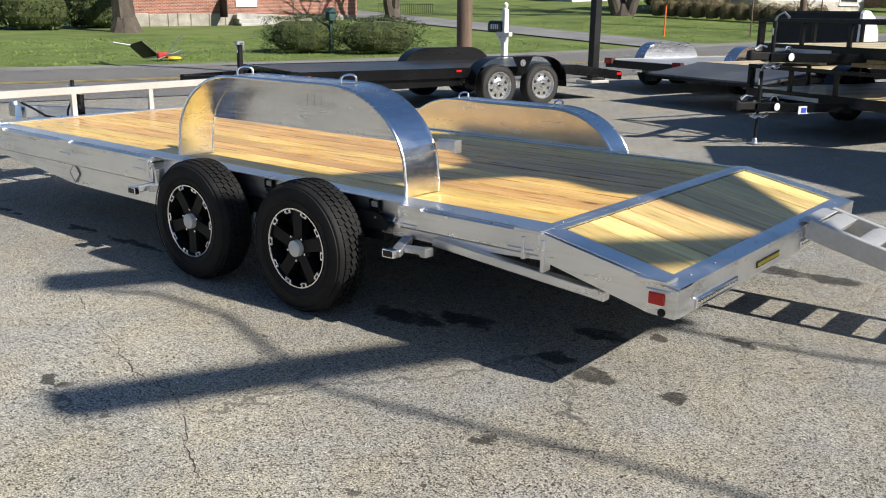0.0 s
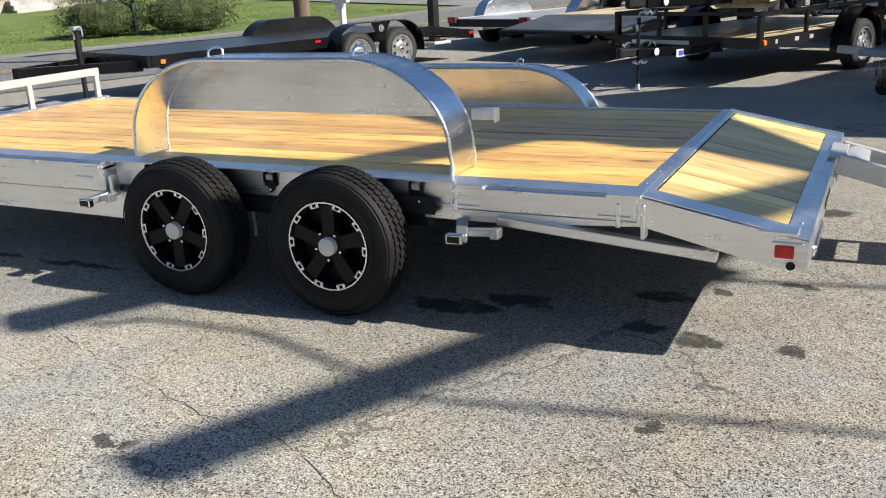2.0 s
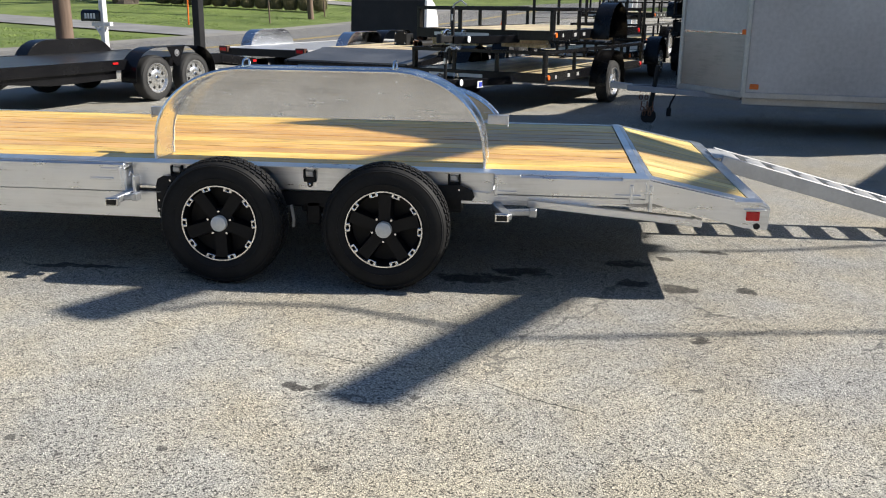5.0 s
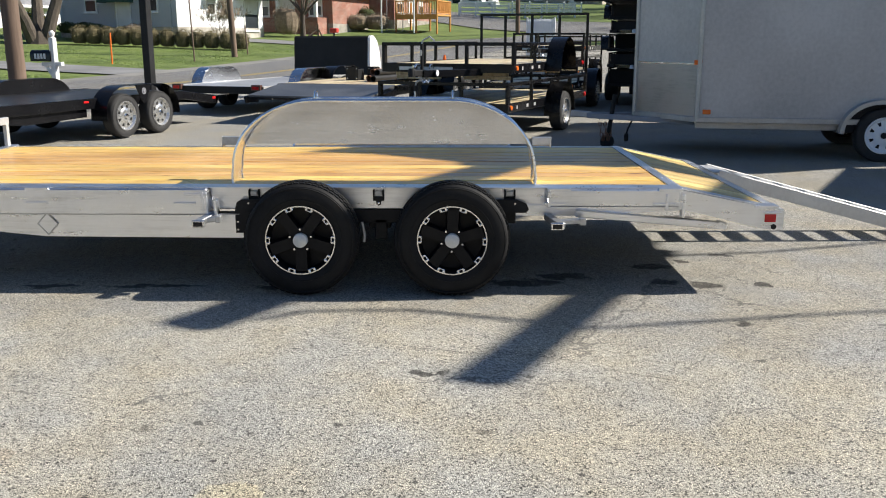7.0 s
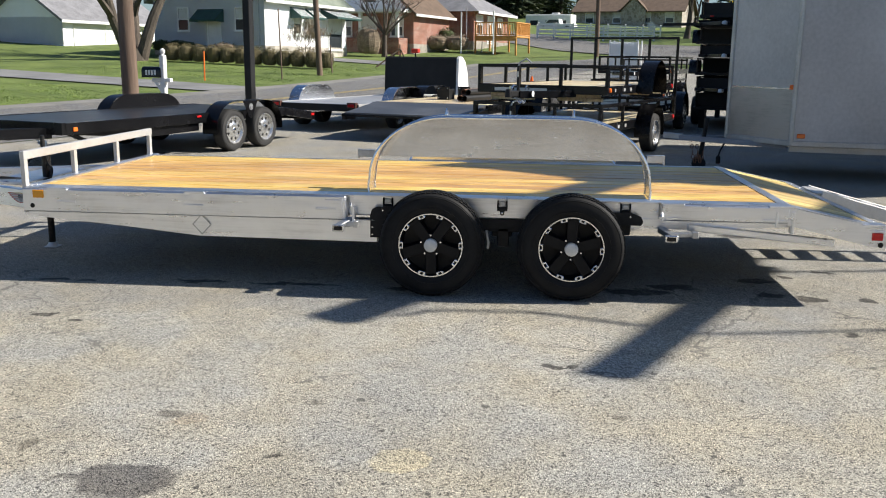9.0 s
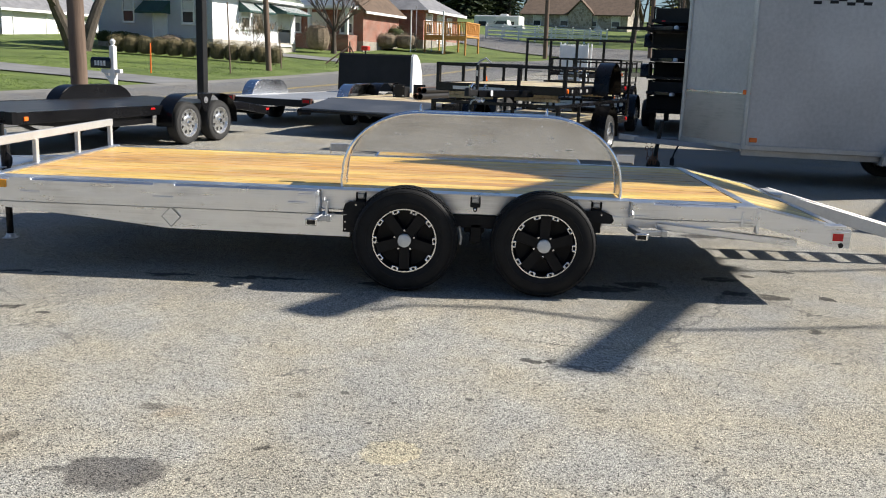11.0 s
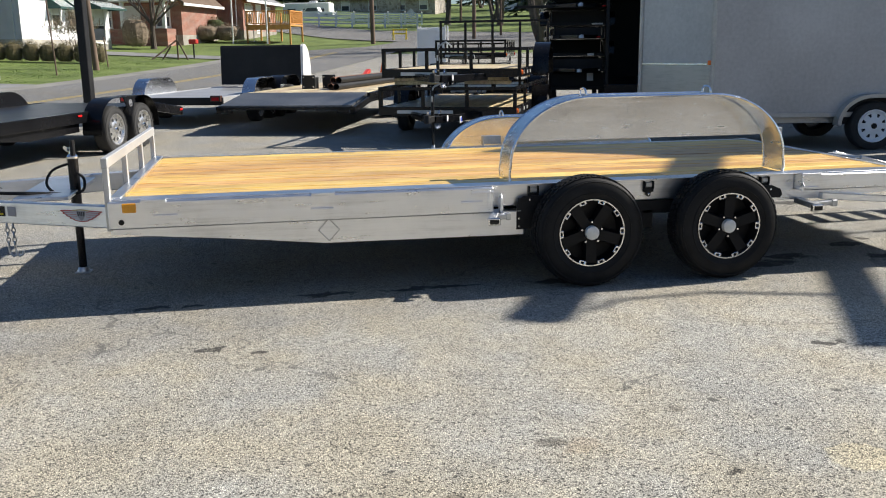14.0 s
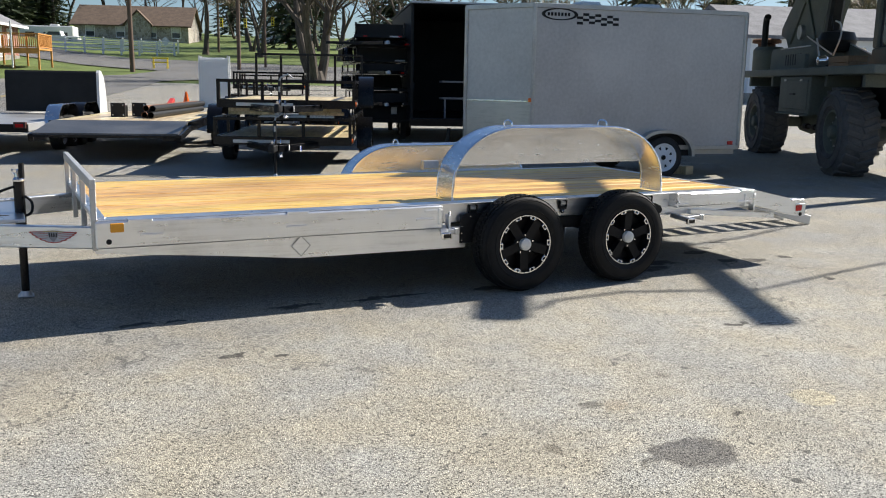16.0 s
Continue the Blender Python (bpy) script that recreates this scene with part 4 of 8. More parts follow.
# axles and springs
for x in (-0.45, 0.45):
    s = Shape()
    s.tube([(x, 0.12, 0.344), (x, 2.5, 0.344)], 0.035, 12)
    part("axle", s, BLACK_MATT, hauler, "black axle tube")
for y in (NEAR + 0.08, FAR - 0.08):
    s = Shape()
    s.beam((-0.78, y, 0.44), (0.0, y, 0.41), 0.05, 0.03, 0.003)
    s.beam((0.0, y, 0.41), (0.78, y, 0.44), 0.05, 0.03, 0.003)
    s.box(-0.07, 0.07, y - 0.03, y + 0.03, 0.36, 0.49, 0.01)
    part("leaf_spring", s, BLACK_MATT, hauler)
for x in (-0.45, 0.45):
    wheel(hauler, x, 0.0, 0.345, spin=0.3 if x < 0 else -0.28)
    wheel(hauler, x, FAR + NEAR, 0.345, side=1)
# mud flap seen between the wheels
s = Shape()
s.box(-0.03, 0.05, 0.26, 0.28, 0.3, 0.43, 0.008)
part("spring_hanger", s, BLACK_MATT, hauler)
s = Shape()
s.tube([(-0.1, 0.2, 0.42), (-0.085, 0.19, 0.34), (-0.09, 0.19, 0.3)], 0.009, 6)
part("brake_line", s, GALV, hauler)


def fender(x0, y_in, y_out, z0, lift, label, half=0.985):
    """A rolled aluminium fender: an arched strip, a back sheet on its inner side, rings and tabs."""
    line = arch(half, 0.513, half - 0.525, 0.1)
    skin, lo = [(x0 + x, z0 + z) for x, z in line], None
    under = inset(skin, 0.006)
    s = Shape()
    s.sheet(under, skin, y_in, y_out)
    # rolled lip along both edges
    for y in (y_in, y_out):
        s.tube([(x, y, z) for x, z in inset(skin, 0.004)], 0.009, 8)
    f = part("fender", s, ALU_SHEET, hauler, label)
    y_back = y_out if lift else y_in
    cut = z0 + 0.222
    left = [p for p in inset(skin, 0.004) if p[1] >= cut]
    s = Shape()
    s.prism([(left[0][0], cut)] + left + [(left[-1][0], cut)], y_back - 0.003, y_back + 0.003)
    s.box(left[0][0] + 0.05, left[-1][0] - 0.05, y_back - 0.006, y_back + 0.006, cut + 0.004, cut + 0.012)
    part("fender_sheet", s, ALU_SHEET, f, "flat aluminium side sheet of the fender")
    # pressed maker's mark without lettering
    s = Shape()
    for i in range(3):
        s.box(x0 - 0.07 + i * 0.055, x0 - 0.03 + i * 0.055, y_back - 0.0055 if lift else y_back + 0.003, y_back - 0.0035 if lift else y_back + 0.0055, z0 + 0.36, z0 + 0.43, 0.001)
    part("pressed_mark", s, ALU_SHEET, f)
    if lift:
        for sx in (-1, 1):
            s = Shape()
            # a short length of channel: web, two flanges and an end plate
            a, b = sorted((x0 + sx * 0.925, x0 + sx * 1.04))
            s.box(a, b, y_back - 0.012, y_back - 0.006, cut - 0.002, cut + 0.036, 0.001)
            s.box(a, b, y_back - 0.012, y_back + 0.035, cut + 0.036, cut + 0.042, 0.001)
            s.box(a, b, y_back - 0.012, y_back + 0.035, cut - 0.008, cut - 0.002, 0.001)
            end = b if sx > 0 else a
            s.box(end - 0.003, end + 0.003, y_back - 0.016, y_back + 0.04, cut - 0.02, cut + 0.044, 0.001)
            part("mounting_tab", s, GALV, f, "aluminium mounting tab")
    for x in (-0.42, 0.42):
        tie_ring(f, x0 + x, 0.5 * (y_in + y_out), z0 + 0.513)
    return f


fender(0.03, 0.285, 0.53, ZD + 0.006, True, "bright rolled aluminium fender set loose on the deck", 0.93)
fender(0.02, FAR - 0.0, FAR + 0.2, ZD - 0.265, False, "bright rolled aluminium fender in place over the wheels", 0.96)

# front rail, tongue and jack
s = Shape()
s.box(T0 - 0.04, T0 - 0.004, NEAR - 0.055, FAR - 0.03, 0.815, 0.874, 0.004)
rail_ob = part("front_rail", s, ALU_WHITE, hauler, "pale aluminium front rail")
for y in (NEAR - 0.03, NEAR + 0.66, NEAR + 1.38, FAR - 0.06):
    s = Shape()
    s.box(T0 - 0.038, T0 - 0.006, y - 0.022, y + 0.022, 0.455, 0.816, 0.003)
    part("post", s, ALU_WHITE, rail_ob)
s = Shape()
s.box(T0 - 0.02, T0 + 0.045, NEAR, FAR, 0.615, ZD + 0.012, 0.004)
part("deck_stop", s, ALU, hauler)
for sy, name in ((-1, "tongue_beam"), (1, "tongue_beam")):
    s = Shape()
    yc = 0.5 * (NEAR + FAR)
    s.beam((T0 + 0.1, yc + sy * 0.93, 0.497), (-4.95, yc + sy * 0.06, 0.505), 0.055, 0.135, 0.006)
    part(name, s, ALU, hauler)
s = Shape()
s.box(-3.95, -3.62, 0.85, 1.76, 0.545, 0.57, 0.004)
part("tongue_plate", s, ALU, hauler)
s = Shape()
s.box(-5.15, -4.8, 1.24, 1.37, 0.46, 0.57, 0.01)
s.lathe([(0.0, 0.075), (0.04, 0.07), (0.055, 0.03), (0.055, -0.05)], 16, (-5.15, 1.305, 0.53), "z")
part("coupler", s, GALV, hauler)
JX, JY = -3.64, 1.17
s = Shape()
s.tube([(JX, JY, 0.02), (JX, JY, 0.5)], 0.026, 16)
s.tube([(JX, JY, 0.4), (JX, JY, 0.775)], 0.034, 16)
jack = part("jack", s, BLACK, hauler, "black tongue jack")
s = Shape()
s.box(JX - 0.05, JX + 0.05, JY - 0.05, JY + 0.05, 0.0, 0.01, 0.003)
s.lathe([(0.045, 0.008), (0.032, 0.035), (0.028, 0.04)], 14, (JX, JY, 0.0), "z")
part("jack_foot", s, GALV, jack, "galvanised jack foot")
s = Shape()
s.lathe([(0.036, 0.0), (0.036, 0.012), (0.022, 0.03), (0.018, 0.075), (0.0, 0.08)], 14, (JX, JY, 0.775), "z")
s.tube([(JX - 0.02, JY - 0.02, 0.83), (JX - 0.03, JY - 0.05, 0.85), (JX - 0.02, JY - 0.09, 0.85)], 0.012, 8)
part("jack_head", s, CHROME, jack, "chrome jack head")
s = Shape()
s.tube([(JX + 0.02, JY - 0.07, 0.8), (JX + 0.02, JY - 0.07, 0.9)], 0.017, 10)
part("crank_grip", s, BLACK_MATT, jack, "black crank grip")
def flowing(row, n=4):
    """A smooth curve through the points."""
    pts = [Vector(p) for p in row]
    out = []
    for i in range(len(pts) - 1):
        p0, p1, p2, p3 = pts[max(i - 1, 0)], pts[i], pts[i + 1], pts[min(i + 2, len(pts) - 1)]
        for k in range(n):
            t = k / n
            out.append(0.5 * (2 * p1 + (p2 - p0) * t + (2 * p0 - 5 * p1 + 4 * p2 - p3) * t * t + (3 * p1 - p0 - 3 * p2 + p3) * t ** 3))
    return [tuple(p) for p in out + [pts[-1]]]


s = Shape()
s.tube(flowing([(JX + 0.03, JY - 0.03, 0.68), (JX + 0.07, JY - 0.05, 0.64), (JX + 0.06, JY - 0.07, 0.57), (JX - 0.02, JY - 0.1, 0.553), (JX - 0.12, JY - 0.06, 0.56), (JX - 0.17, JY - 0.03, 0.62), (JX - 0.13, JY - 0.01, 0.7), (JX - 0.03, JY, 0.74)]), 0.009, 8)
part("breakaway_cable", s, RUBBER, hauler, "black looped breakaway cable")
s = Shape()
s.tube([(JX - 0.02, JY - 0.12, 0.555), (-3.9, 0.98, 0.58), (-4.1, 1.05, 0.578), (-4.5, 1.17, 0.585), (-4.9, 1.26, 0.6)], 0.011, 8)
part("wiring_harness", s, RUBBER, hauler, "black wiring along the tongue")
# winged emblem and labels on the tongue, drawn as plain shapes
side_dir = Vector((T0 + 0.1 + 4.95, -0.87, 0)).normalized()


def on_tongue(d0, d1, z0, z1, lift, s):
    base = Vector((-4.95, 0.5 * (NEAR + FAR) - 0.06, 0))
    out = Vector((-abs(side_dir.y), -side_dir.x, 0)).normalized()
    pts = []
    for h in (0.0285, 0.0285 + lift):
        for d, z in ((d0, z0), (d1, z0), (d1, z1), (d0, z1)):
            q = base + side_dir * d + out * h
            pts.append((q.x, q.y, z))
    s.add(pts, [(0, 1, 2, 3), (4, 5, 6, 7), (0, 1, 5, 4), (1, 2, 6, 5), (2, 3, 7, 6), (3, 0, 4, 7)])


EMBLEM_RED = plain("emblem_red", (0.4, 0.06, 0.05), (0.5, 0.1, 0.09), 0.5, 0, 5, 50, 0)
EMBLEM_PALE = plain("emblem_pale", (0.45, 0.46, 0.48), (0.6, 0.61, 0.63), 0.5, 0, 5, 50, 0)
EMBLEM_GREY = plain("emblem_grey", (0.24, 0.24, 0.26), (0.36, 0.36, 0.38), 0.5, 0, 5, 50, 0)
EMBLEM_GOLD = plain("emblem_gold", (0.45, 0.33, 0.12), (0.58, 0.44, 0.18), 0.5, 0, 5, 50, 0)
MID_D, TOP_Z = 1.645, 0.528


def tongue_point(d, z, h):
    q = Vector((-4.95, 0.5 * (NEAR + FAR) - 0.06, 0)) + side_dir * d + Vector((-abs(side_dir.y), -side_dir.x, 0)).normalized() * (0.0285 + h)
    return (q.x, q.y, z)


def stroke(s, row, wide, h):
    """A thin raised line along the points (d, z) on the tongue's side."""
    for (d0, z0), (d1, z1) in zip(row, row[1:]):
        n = Vector((z0 - z1, d1 - d0)).normalized() * wide
        s.add([tongue_point(d0 + n.x, z0 + n.y, h), tongue_point(d1 + n.x, z1 + n.y, h), tongue_point(d1 - n.x, z1 - n.y, h), tongue_point(d0 - n.x, z0 - n.y, h)], [(0, 1, 2, 3)])


for sy in (-1, 1):
    feathers = [(0.0, 0.0), (0.05, 0.004), (0.145, 0.002), (0.118, -0.01), (0.128, -0.014), (0.098, -0.024), (0.106, -0.029), (0.074, -0.038), (0.08, -0.044), (0.046, -0.05), (0.05, -0.055), (0.0, -0.062)]
    row = [(MID_D + sy * d, TOP_Z + z) for d, z in feathers]
    s = Shape()
    s.add([tongue_point(d, z, 0.0015) for d, z in row], [tuple(range(len(row)))])
    wing = part("emblem_wing", s, EMBLEM_PALE, hauler, "grey wing of the emblem with red outline", smooth=False)
    s = Shape()
    stroke(s, row[1:], 0.0028, 0.0025)
    for i in (3, 5, 7):
        stroke(s, [row[i], (MID_D + sy * 0.032, row[i][1] + 0.006)], 0.0012, 0.0025)
    part("outline", s, EMBLEM_RED, wing, smooth=False)
s = Shape()
s.add([tongue_point(MID_D + d, TOP_Z + z, 0.0035) for d, z in ((-0.032, 0.004), (0.032, 0.004), (0.026, -0.03), (0.0, -0.06), (-0.026, -0.03))], [(0, 1, 2, 3, 4)])
shield = part("emblem_shield", s, EMBLEM_GREY, hauler, smooth=False)
for i in range(4):
    s = Shape()
    stroke(s, [(MID_D - 0.021 + i * 0.014, TOP_Z - 0.003), (MID_D - 0.019 + i * 0.0125, TOP_Z - 0.027)], 0.0035, 0.0045)
    part("bar", s, BLACK_MATT, shield, smooth=False)
s = Shape()
stroke(s, [(MID_D - 0.06, TOP_Z + 0.005), (MID_D, TOP_Z + 0.01), (MID_D + 0.06, TOP_Z + 0.005)], 0.003, 0.004)
part("crest", s, EMBLEM_GOLD, shield, smooth=False)
for d0, d1, z0, z1, material, lab in ((0.82, 0.97, 0.478, 0.545, BLUE, "dark blue label"), (0.985, 1.1, 0.478, 0.54, BLACK, "black label with yellow bars"), (1.12, 1.18, 0.48, 0.54, EMBLEM_GREY, "grey round label")):
    s = Shape()
    on_tongue(d0, d1, z0, z1, 0.002, s)
    lb = part("label_plate", s, material, hauler, lab)
    if material is BLACK:
        for i in range(3):
            s = Shape()
            on_tongue(d0 + 0.012, d1 - 0.012 - 0.02 * i, z0 + 0.01 + i * 0.018, z0 + 0.02 + i * 0.018, 0.004, s)
            part("bar", s, YELLOW, lb)
for dx in (0.0, 0.035):
    s = Shape()
    for i in range(5):
        turn = (1, 0) if i % 2 else (0, 1)
        s.tube([(-3.97 + dx + 0.011 * math.cos(a) * turn[0], 0.74 + 0.011 * math.cos(a) * turn[1], 0.42 - i * 0.03 + 0.02 * math.sin(a)) for a in (0, 1.05, 2.1, 3.14, 4.19, 5.24)], 0.0045, 6, closed=True)
    s.tube([(-3.97 + dx, 0.74, 0.29), (-3.97 + dx, 0.74, 0.25), (-3.95 + dx, 0.74, 0.225), (-3.93 + dx, 0.74, 0.235), (-3.925 + dx, 0.74, 0.26)], 0.008, 8)
    part("safety_chain", s, GALV, hauler, "short galvanised safety chain with hook")
# the ladder-like loading ramp hooked on the tail
ramp_ob = thing("loading_ramp", frame_matrix(0, 0, 0, 0), "aluminium ladder-type loading ramp hooked on the trailer tail", "ramp")
A, B = Vector((TAIL + 0.01, 0, ZT - 0.01)), Vector((4.16, 0, 0.05))
for y in (1.62, 1.98):
    s = Shape()
    s.beam(A + Vector((0, y, 0)), B + Vector((0, y, 0)), 0.035, 0.1, 0.004)
    part("side_rail", s, ALU_WHITE, ramp_ob)
for i in range(9):
    c = A.lerp(B, (i + 0.5) / 9)
    s = Shape()
    s.prism([(c.x - 0.055, c.z + 0.044), (c.x - 0.02, c.z + 0.052), (c.x + 0.05, c.z + 0.03), (c.x + 0.02, c.z - 0.01)], 1.63, 1.97)
    part("rung", s, ALU_WHITE, ramp_ob)
s = Shape()
s.box(TAIL - 0.035, TAIL + 0.05, 1.61, 1.99, ZT + 0.018, ZT + 0.026, 0.003)
part("hook_plate", s, ALU_WHITE, ramp_ob)

# planks of the deck and the dovetail
plank_count = 11
pw = (FAR - NEAR - 0.13) / plank_count
s = Shape()
s.box(T0 + 0.046, T1 - 0.054, -pw / 2 + 0.005, pw / 2 - 0.005, -0.034, 0.0, 0.006)
plank_mesh = s.mesh("plank", PLANK)
s = Shape()
length = math.hypot(TAIL - 0.085 - T1 - 0.024, (TAIL - T1 - 0.109) * slope)
s.box(0, length, -pw / 2 + 0.005, pw / 2 - 0.005, -0.034, 0.0, 0.006)
short_mesh = s.mesh("plank", PLANK_PALE)
for i in range(plank_count):
    y = NEAR + 0.065 + pw * (i + 0.5)
    piece("plank", plank_mesh, deck_ob, Matrix.Translation((0, y, ZD - 0.001 + 0.001 * math.sin(i * 2.3))))
    piece("plank", short_mesh, dove_ob, Matrix.Translation((T1 + 0.026, y, ZD - 0.003 + 0.024 * slope)) @ Matrix.Rotation(-math.atan(slope), 4, "Y"))

# ---- the other trailers on the lot ----
def box_part(name, material, owner, *dims, bevel=0.004, label=""):
    s = Shape()
    s.box(*dims, bevel)
    return part(name, s, material, owner, label)


def beam_part(name, material, owner, a, b, w, h, bevel=0.004, label=""):
    s = Shape()
    s.beam(a, b, w, h, bevel)
    return part(name, s, material, owner, label)


def steel_fender(owner, x, y0, y1, z0, half, height, material, label="", closed=True):
    line = [(x + u, z0 + w) for u, w in arch(half, height, half - 0.46, 0.08, 10)]
    s = Shape()
    s.sheet(inset(line, 0.006), line, y0, y1)
    if closed:
        s.prism(inset(line, 0.004), y1 - 0.004, y1)
    return part("fender", s, material, owner, label)


# black steel flatbed beside the road
flatbed = thing("flatbed_trailer", on_road(7.2, -7.1), "black steel tandem flatbed trailer with silver wheels", "trailer")
for x in (-0.43, 0.43):
    wheel(flatbed, x, 0.0, 0.345, kind="silver", tread=False)
    wheel(flatbed, x, 2.46, 0.345, kind="silver", side=1, tread=False)
s = Shape()
line = arch(0.9, 0.5, 0.42, 0.12, 10)
s.sheet(inset([(u, 0.3 + w) for u, w in line], 0.006), [(u, 0.3 + w) for u, w in line], -0.02, 0.27)
s.prism([(-0.2, 0.8), (0.2, 0.8), (0.05, 0.55), (0.0, 0.5), (-0.05, 0.55)], -0.015, -0.005)
f = part("fender", s, BLACK, flatbed, "black steel fender")
s = Shape()
s.lathe([(0.0, -0.022), (0.05, -0.022), (0.055, -0.016)], 18, (0, 0, 0.7))
badge = part("badge", s, BLACK_MATT, f, "small round badge")
s = Shape()
s.lathe([(0.042, -0.022), (0.043, -0.026), (0.05, -0.026), (0.052, -0.02)], 20, (0, 0, 0.7))
s.prism([(-0.02, 0.715), (0.02, 0.725), (0.022, 0.715), (0.004, 0.7), (0.01, 0.68), (0.0, 0.678), (-0.008, 0.7)], -0.026, -0.021)
part("ring", s, EMBLEM_GREY, badge, "grey ring and mark")
s = Shape()
line = [(u, 0.3 + w) for u, w in arch(0.95, 0.55, 0.45, 0.12, 10)]
s.sheet(inset(line, 0.006), line, 2.2, 2.46)
s.prism(inset(line, 0.004), 2.19, 2.2)
part("fender", s, BLACK, flatbed, "black steel fender")
box_part("deck", BLACK_DECK, flatbed, -3.7, 1.35, 0.26, 2.2, 0.595, 0.625, label="worn black plank deck")
s = Shape()
s.prism([(1.35, 0.625), (2.25, 0.5), (2.25, 0.47), (1.35, 0.595)], 0.26, 2.2)
part("dovetail", s, BLACK_DECK, flatbed)
for y in (0.2, 2.2):
    box_part("side_rail", BLACK, flatbed, -3.75, 1.35, y, y + 0.07, 0.48, 0.632)
    beam_part("dovetail_rail", BLACK, flatbed, (1.33, y + 0.035, 0.56), (2.3, y + 0.035, 0.43), 0.07, 0.14)
    s = Shape()
    s.prism([(-3.7, 0.48), (-1.0, 0.48), (-1.0, 0.36), (-2.2, 0.34)], y + 0.06, y + 0.12)
    part("frame_beam", s, BLACK, flatbed)
box_part("front_rail", BLACK, flatbed, -3.8, -3.72, 0.2, 2.27, 0.48, 0.64)
box_part("tail_bar", BLACK, flatbed, 2.24, 2.32, 0.2, 2.27, 0.36, 0.49)
box_part("marker_light", ORANGE_LENS, flatbed, -3.62, -3.55, 0.18, 0.2, 0.52, 0.575, label="amber marker light")
box_part("marker_light", RED_LENS, flatbed, -1.12, -1.02, 0.185, 0.2, 0.57, 0.6, label="red marker light")
box_part("tail_light", RED_LENS, flatbed, 2.2, 2.3, 0.19, 0.2, 0.44, 0.48, label="red tail light")
for sy in (-1, 1):
    beam_part("tongue_beam", BLACK, flatbed, (-3.72, 1.23 + sy * 0.75, 0.5), (-5.05, 1.23 + sy * 0.05, 0.5), 0.07, 0.14)
s = Shape()
s.tube([(-4.2, 1.23, 0.03), (-4.2, 1.23, 0.6)], 0.032, 12)
s.tube([(-4.2, 1.23, 0.4), (-4.2, 1.23, 0.98)], 0.042, 12)
s.box(-4.28, -4.12, 1.15, 1.31, 0.0, 0.02, 0.004)
jack_ob = part("jack", s, BLACK_MATT, flatbed, "black tongue jack")
box_part("sticker", ALU_WHITE, jack_ob, -4.243, -4.236, 1.21, 1.25, 0.86, 0.95, bevel=0.001, label="small pale sticker")
s = Shape()
s.box(-4.26, -4.14, 1.17, 1.29, 0.97, 1.03, 0.01)
s.tube([(-4.2, 1.2, 1.0), (-4.2, 1.06, 1.0), (-4.2, 1.05, 0.9)], 0.012, 8)
part("crank", s, GALV, jack_ob, "galvanised crank head")
# landing legs and braces under the deck's front
for y in (0.35, 2.0):
    beam_part("brace", BLACK, flatbed, (-3.6, y, 0.5), (-3.1, y, 0.3), 0.05, 0.05)
    beam_part("brace", BLACK, flatbed, (-3.1, y, 0.3), (-2.7, y, 0.48), 0.05, 0.05)
# bright aluminium trailer behind it, with a black wind screen at its front
bright = thing("aluminium_trailer", on_road(10.35, -7.05), "bright aluminium open car trailer with a black wind screen", "trailer")
box_part("deck", ALU_DECK, bright, 0.46, 5.4, 0.05, 2.0, 0.53, 0.565, label="pale aluminium plank deck")
for y in (0.0, 2.0):
    box_part("side_rail", ALU_WHITE, bright, 0.44, 5.4, y, y + 0.05, 0.44, 0.572)
box_part("tail_bar", BLACK_MATT, bright, 0.4, 0.455, 0.0, 2.05, 0.42, 0.56)
for y in (0.02, 1.82):
    box_part("light_box", BROWN_BOX, bright, 0.34, 0.44, y, y + 0.2, 0.49, 0.6, label="brown steel light box")
    box_part("tail_light", RED_LENS, bright, 0.325, 0.345, y + 0.03, y + 0.17, 0.51, 0.57, label="red tail light")
for y0, y1, back in ((-0.26, 0.0, 0.0), (2.05, 2.31, 2.05)):
    line = [(2.2 + u, 0.28 + w) for u, w in arch(0.82, 0.6, 0.36, 0.1, 12)]
    s = Shape()
    s.sheet(inset(line, 0.006), line, y0, y1)
    s.prism(inset(line, 0.004), back - 0.004, back + 0.004)
    part("fender", s, ALU_SHEET, bright, "rounded bright aluminium fender")
for x in (1.8, 2.6):
    wheel(bright, x, -0.24, 0.33, 0.33, kind="silver", tread=False)
    wheel(bright, x, 2.29, 0.33, 0.33, kind="silver", side=1, tread=False)
s = Shape()
prof = [(5.25, 0.62), (5.3, 1.5), (5.34, 1.54), (5.5, 1.53), (5.62, 1.45), (5.62, 0.62)]
s.prism(prof, -0.08, 1.92)
screen = part("wind_screen", s, BLACK_MATT, bright, "matt black front wind screen")
s = Shape()
s.prism([(5.23, 0.6), (5.27, 1.5), (5.34, 1.56), (5.5, 1.55), (5.7, 1.42), (5.85, 1.15), (5.95, 0.6)], -0.14, -0.08)
part("side_cheek", s, WHITE, screen, "white rounded side cheek")
for sy in (-1, 1):
    beam_part("tongue_beam", ALU_WHITE, bright, (5.35, 1.02 + sy * 0.8, 0.5), (6.7, 1.02 + sy * 0.05, 0.5), 0.07, 0.13)

